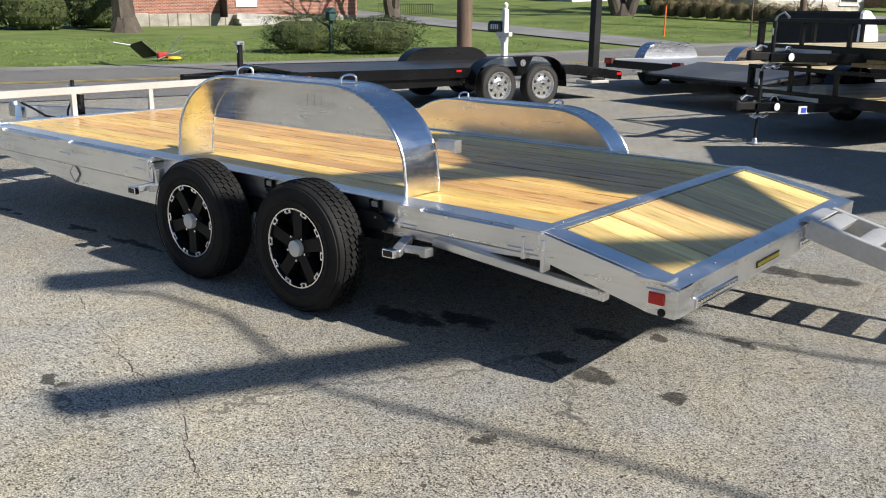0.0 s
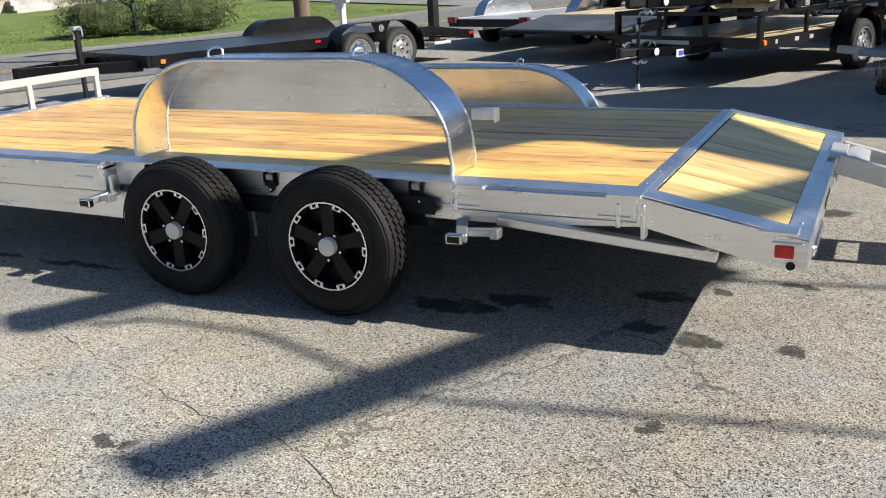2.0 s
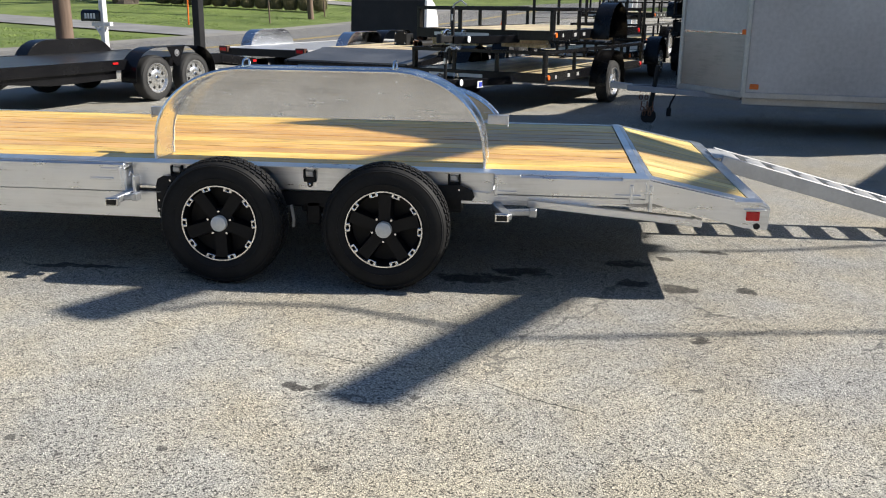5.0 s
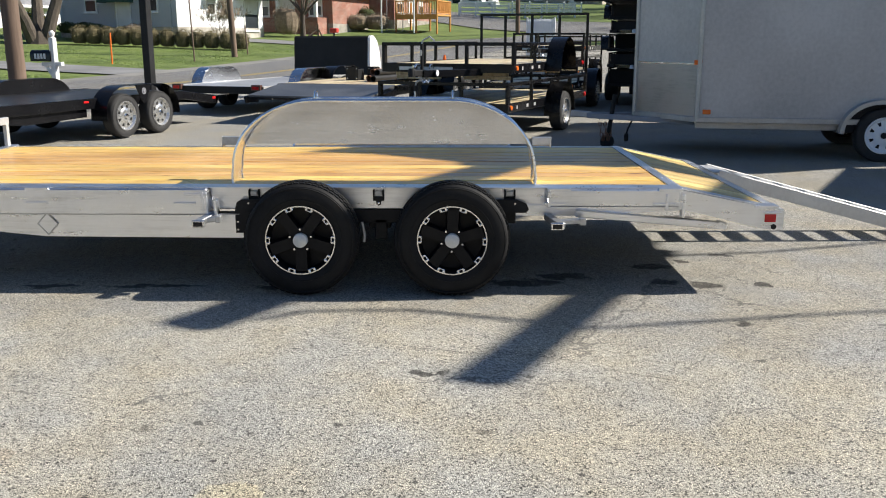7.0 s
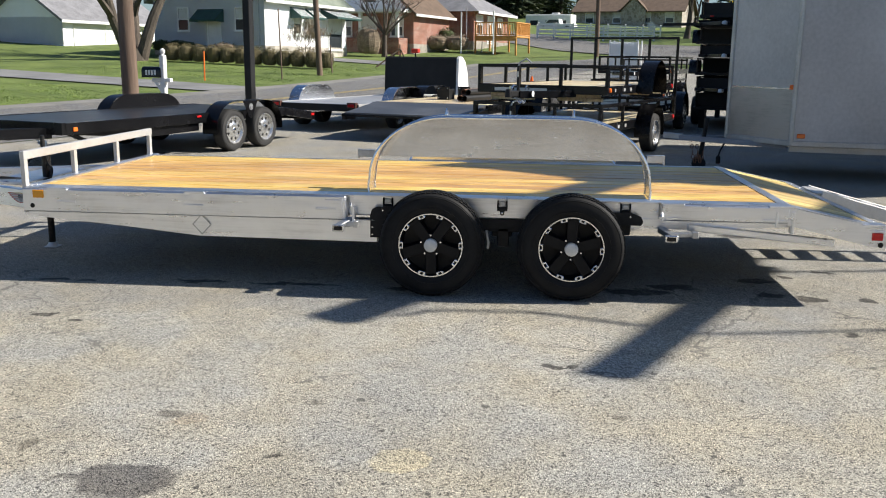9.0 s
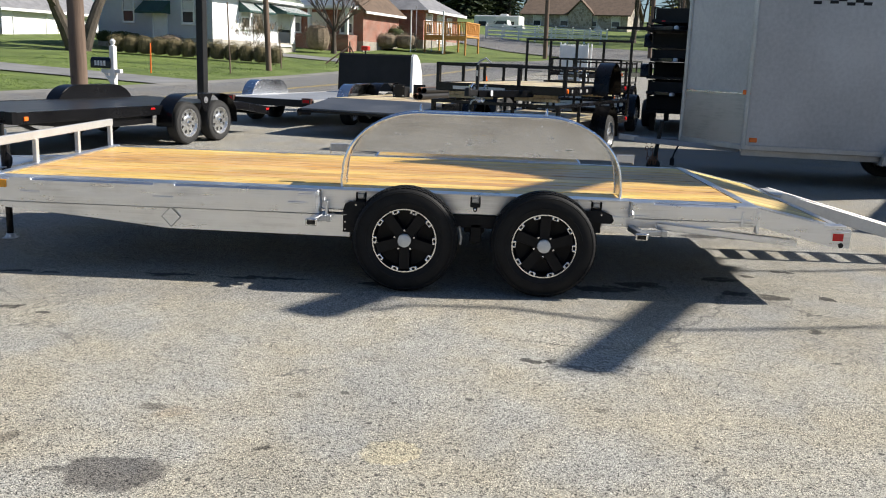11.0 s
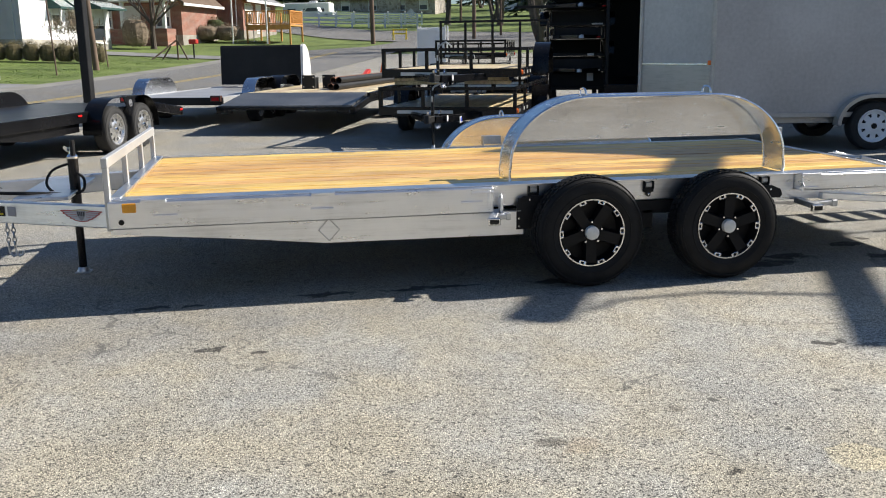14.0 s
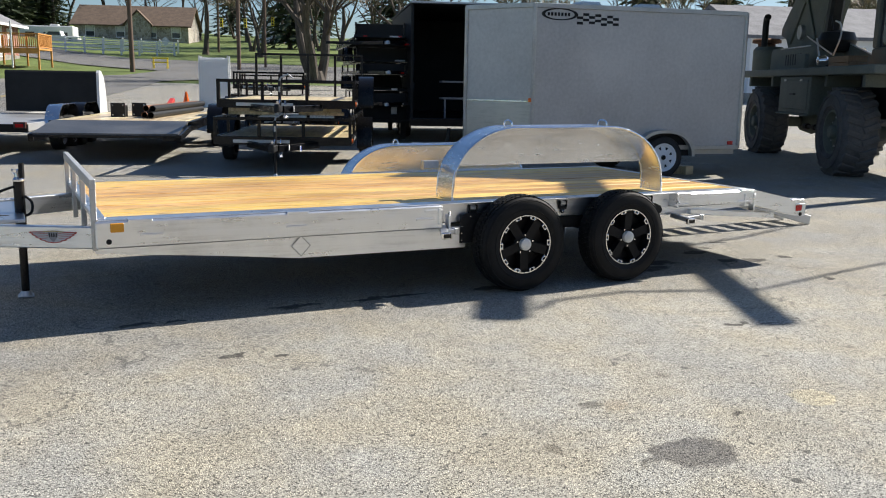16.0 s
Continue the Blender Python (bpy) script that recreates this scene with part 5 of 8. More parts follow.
# black equipment trailer with steel tail plate, its load on it
equip = thing("equipment_trailer", on_road(9.45, -4.2), "black equipment trailer with pale plank deck and grey steel tail plate", "trailer")
s = Shape()
s.prism([(0.0, 0.5), (1.25, 0.66), (1.25, 0.6), (0.0, 0.45)], 0.05, 2.4)
part("tail_plate", s, STEEL_PLATE, equip, "dark grey steel beavertail plate")
wood = box_part("deck", BLACK_MATT, equip, 1.25, 6.2, 0.1, 2.35, 0.6, 0.635, label="pale pine plank deck")
s = Shape()
s.box(1.26, 6.18, -0.1, 0.1, -0.02, 0.02, 0.004)
pale_mesh = s.mesh("plank", PLANK_CREAM)
for i in range(11):
    piece("plank", pale_mesh, wood, Matrix.Translation((0, 0.21 + i * 0.204, 0.64)))
for y in (0.0, 2.38):
    box_part("side_rail", BLACK, equip, 1.2, 6.3, y, y + 0.08, 0.48, 0.65)
    beam_part("tail_rail", BLACK, equip, (0.0, y + 0.04, 0.42), (1.25, y + 0.04, 0.54), 0.08, 0.12)
box_part("tail_bar", BLACK, equip, -0.02, 0.04, 0.0, 2.46, 0.425, 0.47)
box_part("tail_light", BLACK, equip, -0.06, -0.03, 2.15, 2.35, 0.38, 0.44, label="dark tail light")
box_part("tail_light", BLACK, equip, -0.06, -0.03, 0.1, 0.3, 0.38, 0.44, label="dark tail light")
for y0, y1 in ((-0.3, 0.0), (2.46, 2.76)):
    steel_fender(equip, 4.3, y0, y1, 0.32, 0.8, 0.58, BLACK, "black steel fender", False)
    for x in (3.9, 4.7):
        wheel(equip, x, y0 + 0.03 if y0 < 0 else y1 - 0.03, 0.345, kind="silver", side=-1 if y0 < 0 else 1, tread=False)
for k, (x, y) in enumerate(((2.7, 1.58), (3.0, 1.24))):
    bx = thing("steel_bracket", equip.matrix_basis @ Matrix.Translation((x, y, 0.662)), "rusty black square steel bracket on the plank deck", "bracket", "steel brackets")
    box_part("plate", BLACK_MATT, bx, -0.02, 0.0, -0.135, 0.135, 0.0, 0.27)
    for y0 in (-0.12, 0.08):
        box_part("cheek", BLACK_MATT, bx, 0.0, 0.3, y0, y0 + 0.04, 0.0, 0.22)
    for py, pz in ((-0.1, 0.04), (0.1, 0.04), (-0.1, 0.23), (0.1, 0.23)):
        s = Shape()
        s.lathe([(0.0, -0.006), (0.014, -0.005), (0.014, 0.0)], 8, (-0.02, py, pz), "x")
        part("bolt", s, RIM_SILVER, bx)
RUST = plain("rusty_steel", (0.13, 0.06, 0.035), (0.28, 0.14, 0.08), 0.85, 0.2, 5, 40, 0.4)
for k in range(4):
    s = Shape()
    y = 0.86 + 0.14 * (k % 2)
    z = 0.725 + 0.115 * (k // 2)
    ring = [(0.062, 0.0), (0.062, 4.4), (0.05, 4.4), (0.05, 0.0)]
    s.lathe(ring, 16, (0, 0, 0), "x", closed=True)
    pipe = part("steel_pipe", s, RUST if k % 2 else BLACK_MATT, None, "long dark steel pipe with rusty end on the plank deck")
    tagged(pipe, "", "pipe", "steel pipes")
    pipe.matrix_basis = equip.matrix_basis @ Matrix.Translation((2.1 + 0.1 * k, y, z)) @ Matrix.Rotation(radians(-5), 4, "Z")
red_jack = thing("floor_jack", equip.matrix_basis @ Matrix.Translation((5.2, 1.0, 0.662)), "red steel jack stand on the plank deck", "jack")
RED = plain("red_paint", (0.5, 0.03, 0.02), (0.65, 0.05, 0.03), 0.45, 0, 4, 40, 0.1)
box_part("base", RED, red_jack, -0.5, 0.5, -0.15, 0.15, 0.0, 0.12)
beam_part("arm", RED, red_jack, (-0.4, 0, 0.1), (0.4, 0, 0.28), 0.1, 0.08)
cone = thing("traffic_cone", equip.matrix_basis @ Matrix.Translation((6.0, 0.75, 0.662)), "small orange traffic cone on the plank deck", "cone")
s = Shape()
s.lathe([(0.14, 0.0), (0.14, 0.03), (0.11, 0.03), (0.02, 0.46), (0.0, 0.46)], 16, axis="z")
part("body", s, ORANGE_LENS, cone)


def utility(m, length, width, label, gate=0.0, wheels=True, rail=0.36, jack=0.0, floor_clear=0.0):
    """A black angle-iron utility trailer; local x runs to its rear, the near side lies at y = 0, the floor at z = 0."""
    t = thing("utility_trailer", m, label, "trailer", "stacked utility trailers")
    floor = box_part("deck", BLACK_MATT, t, 0.0, length, 0.04, width - 0.04, -0.04, -0.012, label="pale pine plank floor")
    n = round((width - 0.1) / 0.2)
    s = Shape()
    w = (width - 0.1) / n
    s.box(0.02, length - 0.02, -w / 2 + 0.004, w / 2 - 0.004, -0.012, 0.022, 0.004)
    me = s.mesh("plank", PLANK_CREAM)
    for i in range(n):
        piece("plank", me, floor, Matrix.Translation((0, 0.05 + w * (i + 0.5), 0)))
    for y in (0.0, width - 0.05):
        box_part("side_sill", BLACK, t, 0, length, y, y + 0.05, -0.1, 0.03)
        box_part("top_rail", BLACK, t, 0, length, y, y + 0.05, rail - 0.05, rail)
        for i in range(5):
            x = (length - 0.05) * i / 4
            box_part("post", BLACK, t, x, x + 0.05, y + 0.003, y + 0.047, 0.03, rail - 0.05)
    box_part("front_sill", BLACK, t, -0.05, 0.0, 0.0, width, -0.1, 0.03)
    box_part("front_top_rail", BLACK, t, -0.05, 0.0, 0.0, width, rail - 0.05, rail)
    for y in (0.0, width * 0.34, width * 0.66, width - 0.05):
        box_part("front_post", BLACK, t, -0.047, -0.003, y, y + 0.05, 0.03, rail - 0.05)
    for x, c, lab in ((0.06, ORANGE_LENS, "orange marker light"), (length - 0.12, RED_LENS, "red marker light")):
        s = Shape()
        s.lathe([(0.0, -0.02), (0.032, -0.018), (0.038, 0.0)], 14, (x, 0.0, -0.03))
        part("marker_light", s, c, t, lab)
    for x in (0.3, 0.75, 1.1):
        box_part("sticker", ALU_WHITE, t, x, x + (0.09 if x != 0.3 else 0.05), -0.004, 0.0, -0.06, -0.01, bevel=0, label="small pale sticker")
    box_part("front_sticker", ALU_WHITE, t, -0.056, -0.05, width * 0.45, width * 0.86, -0.07, -0.02, bevel=0, label="long pale sticker")
    if wheels:
        lift = -0.12 if wheels == "bare" else -0.26
        for y0, y1 in ((-0.26, 0.0), (width, width + 0.26))[:1 if wheels == "bare" else 2]:
            steel_fender(t, length * 0.5, y0, y1, lift, 0.44, 0.54, BLACK, "glossy black steel fender")
        if wheels != "bare":
            wheel(t, length * 0.5, -0.24, -0.2, 0.33, kind="silver", tread=False)
            wheel(t, length * 0.5, width + 0.24, -0.2, 0.33, kind="silver", side=1, tread=False)
    c = width / 2
    for sy in (-1, 1):
        beam_part("tongue_beam", BLACK, t, (0.0, c + sy * 0.55, -0.09), (-1.0, c + sy * 0.05, -0.09), 0.05, 0.1)
    s = Shape()
    s.beam((-0.95, c, -0.08), (-1.28, c, -0.07), 0.1, 0.09, 0.01)
    s.lathe([(0.0, 0.06), (0.04, 0.05), (0.05, 0.0), (0.05, -0.06)], 12, (-1.26, c, -0.06), "z")
    part("coupler", s, BLACK_MATT, t)
    s = Shape()
    s.lathe([(0.0, -0.01), (0.045, -0.008), (0.045, 0.0)], 16, (-0.82, c - 0.19, -0.08))
    part("round_sticker", s, WHITE, t, "round pale sticker")
    s = Shape()
    for i in range(14):
        s.tube([(-1.12 + 0.02 * i + 0.016 * math.cos(a), c - 0.09 + 0.01 * math.sin(a * 2), -0.17 - 0.025 * math.sin(math.pi * i / 6.5) ** 2 + 0.017 * math.sin(a)) for a in (0, 1.05, 2.1, 3.14, 4.19, 5.24)], 0.007, 5, closed=True)
    part("safety_chain", s, CHROME, t, "bright safety chain")
    s = Shape()
    s.box(-1.2, -1.1, c - 0.02, c + 0.02, -0.02, 0.04, 0.006)
    part("coupler_latch", s, CHROME, t, "bright coupler latch")
    s = Shape()
    s.tube([(-1.24, c - 0.03, 0.0), (-1.16, c - 0.03, 0.05), (-1.05, c - 0.03, 0.03)], 0.012, 8)
    part("latch_lever", s, CHROME, t, "bright latch lever")
    s = Shape()
    s.tube([(-0.8, c - 0.06, -0.02), (-0.76, c - 0.06, 0.03), (-0.7, c - 0.06, 0.03), (-0.66, c - 0.06, -0.02)], 0.01, 8)
    part("chain_loop", s, CHROME, t, "bright chain loop")
    if jack:
        s = Shape()
        s.tube([(-0.92, c, -jack), (-0.92, c, 0.3)], 0.018, 10)
        s.tube([(-0.92, c, -0.15), (-0.92, c, 0.32)], 0.024, 10)
        jack_ob = part("jack", s, BLACK_MATT, t, "slim black tongue jack")
        s = Shape()
        s.tube([(-0.92, c, 0.32), (-0.92, c - 0.02, 0.37), (-0.92, c - 0.12, 0.42), (-0.92, c - 0.2, 0.36)], 0.013, 8)
        part("crank", s, GALV, jack_ob, "galvanised crank")
        s = Shape()
        s.box(-0.99, -0.85, c - 0.07, c + 0.07, -jack, -jack + 0.015, 0.003)
        s.lathe([(0.035, 0.0), (0.026, 0.05), (0.022, 0.06)], 12, (-0.92, c, -jack + 0.01), "z")
        part("foot", s, GALV, jack_ob, "galvanised foot")
        box_part("sticker", ALU_WHITE, jack_ob, -0.95, -0.944, c - 0.012, c + 0.012, 0.16, 0.24, bevel=0.001, label="small pale sticker")
    if gate:
        g = box_part("ramp_gate", BLACK, t, length, length + 0.045, 0, width, gate - 0.045, gate, label="upright black ramp gate")
        box_part("lower_bar", BLACK, g, length, length + 0.045, 0, width, 0.0, 0.045)
        for y in (0.0, width * 0.25, width * 0.5, width * 0.75, width - 0.045):
            box_part("upright", BLACK, g, length + 0.002, length + 0.043, y, y + 0.045, 0.045, gate - 0.045)
        s = Shape()
        cell = 0.085
        for i in range(int(width / cell) + 1):
            s.beam((length + 0.02, i * cell, 0.03), (length + 0.02, i * cell, gate * 0.62), 0.006, 0.006)
        for i in range(int(gate * 0.62 / cell) + 1):
            s.beam((length + 0.02, 0.03, 0.03 + i * cell), (length + 0.02, width - 0.03, 0.03 + i * cell), 0.006, 0.006)
        tagged(part("mesh", s, BLACK_MATT, g, "black wire mesh"), "", "", "", "stuff")
    return t


low = utility(on_road(8.08, -1.38, 0.53, -5), 4.15, 2.15, "black utility trailer with mesh ramp gate, lowest of a stack", gate=1.43, jack=0.53, rail=0.33)
brand = box_part("maker_plate", WHITE, low, -0.62, -0.12, 0.74, 0.748, -0.16, -0.07, bevel=0, label="white and blue maker's plate, drawn as bars")
for i in range(4):
    box_part("bar", BLUE, brand, -0.58 + i * 0.11, -0.5 + i * 0.11, 0.734, 0.74, -0.145, -0.085, bevel=0)
for p, q in ((8.5, -2.95), (8.5, -1.85), (11.3, -2.8), (11.3, -1.7)):
    for i in range(2):
        s = Shape()
        s.box(-0.06, 0.06, -0.36 + 0.04 * i, 0.36, 0, 0.05, 0.004)
        blk = part("timber_spacer", s, PLANK_CREAM, None, "short pale timber plank between two stacked trailers")
        tagged(blk, "", "timber", "timber spacers")
        blk.matrix_basis = on_road(p, q, 0.885 + 0.055 * i, 4 * i - 5)
utility(on_road(8.16, -1.32, 1.1, -4), 3.9, 2.15, "black utility trailer with pale plank floor, on top of a stack", jack=0.15, rail=0.34, wheels="bare")
utility(on_road(13.2, -1.5, 0.55), 3.4, 1.8, "black utility trailer with low rails, behind the stack", rail=0.2)
utility(on_road(18.5, -2.4, 0.55), 3.6, 1.9, "black utility trailer standing behind the others", gate=0.9)
utility(on_road(18.8, -2.3, 1.15), 3.6, 1.9, "black utility trailer on another one, behind the others", wheels=False)

# dark pile of trailer frames and boxes
pile_rng = random.Random(5)
for k, (z, h, solid, y0, y1, off) in enumerate(((0.42, 0.4, 1, 0.0, 1.3, 0.3), (0.84, 0.3, 1, 0.05, 1.25, 0.0), (1.16, 0.36, 0, 0.0, 1.3, 0.25), (1.54, 0.26, 1, 0.1, 1.2, -0.1), (1.82, 0.34, 1, 0.0, 1.28, 0.3), (2.18, 0.16, 0, 0.0, 1.35, -0.15), (2.36, 0.34, 1, 0.12, 1.3, 0.2))):
    fr = thing("trailer_frame", on_road(14.75 + off, 0.2, z, pile_rng.uniform(-5, 5)), "black steel trailer frame in a tall dark stack", "frame", "stacked trailer frames")
    for y in (y0, y1 - 0.06):
        box_part("side_rail", BLACK, fr, 0, 4.2, y, y + 0.06, 0, 0.07)
        box_part("top_rail", BLACK, fr, 0, 4.2, y, y + 0.04, h - 0.035, h)
        for x in (0.0, 1.4, 2.8, 4.14):
            box_part("post", BLACK, fr, x, x + 0.05, y + 0.004, y + 0.036, 0.07, h - 0.035)
    box_part("floor", BLACK_MATT, fr, 0.02, 4.18, y0 + 0.06, y1 - 0.06, 0.02, 0.06)
    box_part("back_panel", BLACK_MATT, fr, 1.2, 1.23, y0 + 0.06, y1 - 0.06, 0.06, h + 0.01)
    box_part("front_rail", BLACK_MATT, fr, -0.04, 0.0, y0, y1 + 0.6 * (k == 5), 0.0, 0.06)
    if solid:
        box_part("front_panel", BLACK_MATT, fr, 0.1, 0.12, y0 + 0.05, y1 - 0.05, 0.06, h - 0.03, label="dull black front panel")
    if k in (1, 4, 6):
        box_part("sticker", ALU_WHITE, fr, -0.046, -0.04, y0 + 0.12, y0 + 0.36, 0.01, 0.045, bevel=0, label="small pale sticker")
    if k in (3, 5, 6):
        for y in (y0 + 0.08, y1 - 0.3):
            box_part("marker_light", RED_LENS, fr, -0.05, -0.04, y, y + 0.08, 0.015, 0.045, label="red marker light")
    if k in (1, 3, 5):
        mid = 0.5 * (y0 + y1)
        for y in (y0 + 0.15, y1 - 0.15):
            beam_part("tongue_beam", BLACK, fr, (0.0, y, 0.035), (-0.62, mid + (y - mid) * 0.12, 0.035), 0.05, 0.07)
        s = Shape()
        s.box(-0.82, -0.58, mid - 0.045, mid + 0.045, 0.0, 0.06, 0.012)
        s.lathe([(0.0, 0.075), (0.045, 0.06), (0.055, 0.0)], 12, (-0.82, mid, 0.0), "z")
        part("coupler", s, GALV, fr, "galvanised ball coupler")
    if k in (2, 4):
        line = [(1.0 + u, 0.02 + w) for u, w in arch(0.42, 0.3, 0.2, 0.06, 8)]
        for y in (y0 - 0.2, y1):
            s = Shape()
            s.sheet(inset(line, 0.005), line, y, y + 0.2)
            part("fender", s, BLACK, fr, "glossy black rounded fender")
    if k in (0, 2):
        box_part("paper", WHITE, fr, -0.05, -0.042, y0 + 0.3, y0 + 0.44, h - 0.2 if solid else 0.01, h - 0.03 if solid else 0.06, bevel=0.001, label="white paper tag")
    if k == 0:
        for x, y in ((0.4, 0.04), (0.4, 1.1), (3.6, 0.04), (3.6, 1.1)):
            box_part("leg", BLACK_MATT, fr, x, x + 0.12, y, y + 0.12, -0.42, 0.0)
        for x in (1.6, 2.4):
            wheel(fr, x, -0.2, -0.08, 0.33, kind="silver", tread=False)
            wheel(fr, x, 1.52, -0.08, 0.33, kind="silver", side=1, tread=False)
# dark enclosed trailer behind the grey one
dark_box = thing("enclosed_trailer", on_road(14.2, 3.3), "black open-ended box trailer standing in shade", "trailer")
for y in (0.0, 3.1):
    box_part("side_wall", BLACK_MATT, dark_box, 0.0, 5.5, y, y + 0.06, 0.5, 3.08)
box_part("floor", BLACK_DECK, dark_box, 0.0, 5.5, 0.06, 3.1, 0.5, 0.58)
box_part("back_wall", BLACK_MATT, dark_box, 5.42, 5.5, 0.06, 3.1, 0.58, 3.08)
box_part("roof", BLACK_MATT, dark_box, -0.04, 5.5, -0.02, 3.18, 3.08, 3.13)
box_part("roof_edge", GALV, dark_box, -0.07, -0.04, -0.02, 3.18, 3.1, 3.14, label="pale metal roof edge")
box_part("sill", BLACK, dark_box, -0.04, 0.0, -0.02, 3.18, 0.4, 0.57)
for z in (1.0, 1.38):
    box_part("shelf", EMBLEM_GREY, dark_box, 0.4, 0.9, 0.1, 2.4, z, z + 0.04, label="dull grey shelf")
for y in (0.9, 1.6, 2.3):
    box_part("shelf_post", EMBLEM_GREY, dark_box, 0.4, 0.44, y, y + 0.04, 0.58, 1.0)
box_part("paper_roll", WHITE, dark_box, 0.5, 0.7, 1.0, 1.24, 1.42, 1.68, bevel=0.05, label="white paper roll")
for x in (2.4, 3.3):
    wheel(dark_box, x, -0.02, 0.36, 0.36, kind="silver", tread=False)
    wheel(dark_box, x, 3.18, 0.36, 0.36, kind="silver", side=1, tread=False)

# grey enclosed cargo trailer
CX0, CX1, CY0, CY1, CZ0, CZ1 = 3.66, 7.3, 6.6, 8.5, 0.5, 2.62
cargo = thing("cargo_trailer", frame_matrix(3.57, 6.47, 0, -10) @ Matrix.Translation((-CX0, -CY0, 0)), "grey enclosed V-nose cargo trailer with white wheels", "trailer")
s = Shape()
s.prism([(CX0, CY0), (CX1, CY0), (CX1, CY1), (CX0, CY1), (2.9, 0.5 * (CY0 + CY1))], CZ0, CZ1, "z")
part("body", s, CARGO_SKIN, cargo, "dull grey aluminium skin")
for k, (x, y) in enumerate(((CX0, CY0), (CX1, CY0), (2.9, 7.55), (CX1, CY1), (CX0, CY1))):
    s = Shape()
    s.tube([(x, y, CZ0 - 0.02), (x, y, CZ1 + 0.012)], 0.035, 8)
    part("corner_trim", s, CARGO_TRIM, cargo, "pale aluminium corner trim")
for a, b in (((CX0, CY0), (CX1, CY0)), ((CX0, CY0), (2.9, 7.55)), ((2.9, 7.55), (CX0, CY1)), ((CX1, CY0), (CX1, CY1)), ((CX0, CY1), (CX1, CY1))):
    for z in (CZ0, CZ1):
        beam_part("edge_trim", CARGO_TRIM, cargo, (*a, z), (*b, z), 0.05, 0.07, 0.006, "aluminium edge trim")
s = Shape()
nose = Vector((2.9 - CX0, 7.55 - CY0, 0)).normalized()
s.beam((CX0, CY0 - 0.004, 1.2), (2.9, 7.546, 1.2), 0.012, 0.02)
part("nose_trim", s, ALU_SHEET, cargo, "aluminium strip across the nose")
s = Shape()
n_out = Vector((-nose.y, nose.x, 0))
if n_out.y > 0:
    n_out = -n_out
a, b = Vector((CX0, CY0, 0)) + n_out * 0.003, Vector((2.9, 7.55, 0)) + n_out * 0.003
s.add([(a.x, a.y, CZ0 + 0.04), (b.x, b.y, CZ0 + 0.04), (b.x, b.y, 1.19), (a.x, a.y, 1.19)], [(0, 1, 2, 3)])
part("stone_guard", s, brushed("dull_nose_aluminium", (0.5, 0.49, 0.47), 0.34), cargo, "flat stone guard on the nose")
s = Shape()
line = [(5.9 + u, 0.36 + w) for u, w in arch(0.53, 0.42, 0.06, 0.02, 12)]
s.sheet(inset(line, 0.02), line, CY0 - 0.14, CY0 + 0.02)
s.sheet(inset(line, 0.05), line, CY0 - 0.15, CY0 - 0.135)
part("fender", s, CARGO_TRIM, cargo, "rounded aluminium fender")
# flat black sheet on the wall, drawn in place of an open wheel well
s = Shape()
s.prism(inset(line, 0.03), CY0 - 0.003, CY0 + 0.001)
part("well_sheet", s, BLACK_MATT, cargo)
wheel(cargo, 5.9, CY0 - 0.1, 0.345, kind="white", tread=False)
wheel(cargo, 5.9, CY1 + 0.1, 0.345, kind="white", side=1, tread=False)
s = Shape()
s.box(CX0, CX1, CY0 + 0.1, CY0 + 0.18, 0.38, 0.5, 0.004)
s.box(CX0, CX1, CY1 - 0.18, CY1 - 0.1, 0.38, 0.5, 0.004)
part("chassis", s, CARGO_TRIM, cargo)
for sy in (-1, 1):
    beam_part("tongue_beam", EMBLEM_GREY, cargo, (CX0, 7.55 + sy * 0.6, 0.44), (2.25, 7.55 + sy * 0.04, 0.46), 0.05, 0.07)
beam_part("coupler", GALV, cargo, (2.3, 7.55, 0.47), (2.02, 7.55, 0.49), 0.08, 0.08)
s = Shape()
s.tube([(2.55, 7.5, 0.16), (2.62, 7.5, 0.75)], 0.03, 10)
s.lathe([(0.02, -0.03), (0.09, -0.03), (0.1, -0.015), (0.1, 0.015), (0.09, 0.03), (0.02, 0.03)], 14, (2.54, 7.5, 0.1))
part("jack", s, BLACK_MATT, cargo, "swivel jack with small wheel")
for dx in (0.0, 0.07):
    s = Shape()
    for i in range(9):
        k = i / 8
        c = Vector((2.42 + dx + 0.1 * k, 7.46, 0.44 - 0.3 * math.sin(math.pi * k * 0.8)))
        s.tube([(c.x + 0.022 * math.cos(a) * (i % 2), c.y + 0.022 * math.cos(a) * (1 - i % 2), c.z + 0.032 * math.sin(a)) for a in (0, 1.05, 2.1, 3.14, 4.19, 5.24)], 0.007, 5, closed=True)
    part("safety_chain", s, RUST, cargo, "hanging rusty safety chain")
s = Shape()
s.tube([(2.9, 7.42, 0.47), (2.82, 7.4, 0.3), (2.8, 7.4, 0.22)], 0.012, 6)
s.box(2.77, 2.83, 7.37, 7.43, 0.12, 0.23, 0.01)
part("wiring_plug", s, RUBBER, cargo, "hanging black wiring plug")
for x, z, c, lab in ((3.78, 0.6, ORANGE_LENS, "orange marker light"), (7.15, 0.57, RED_LENS, "red marker light"), (3.64, 1.22, ORANGE_LENS, "orange marker light")):
    s = Shape()
    s.box(x - 0.05, x + 0.05, CY0 - 0.02, CY0 - 0.004, z - 0.03, z + 0.03, 0.006)
    part("marker_light", s, c, cargo, lab)
s = Shape()
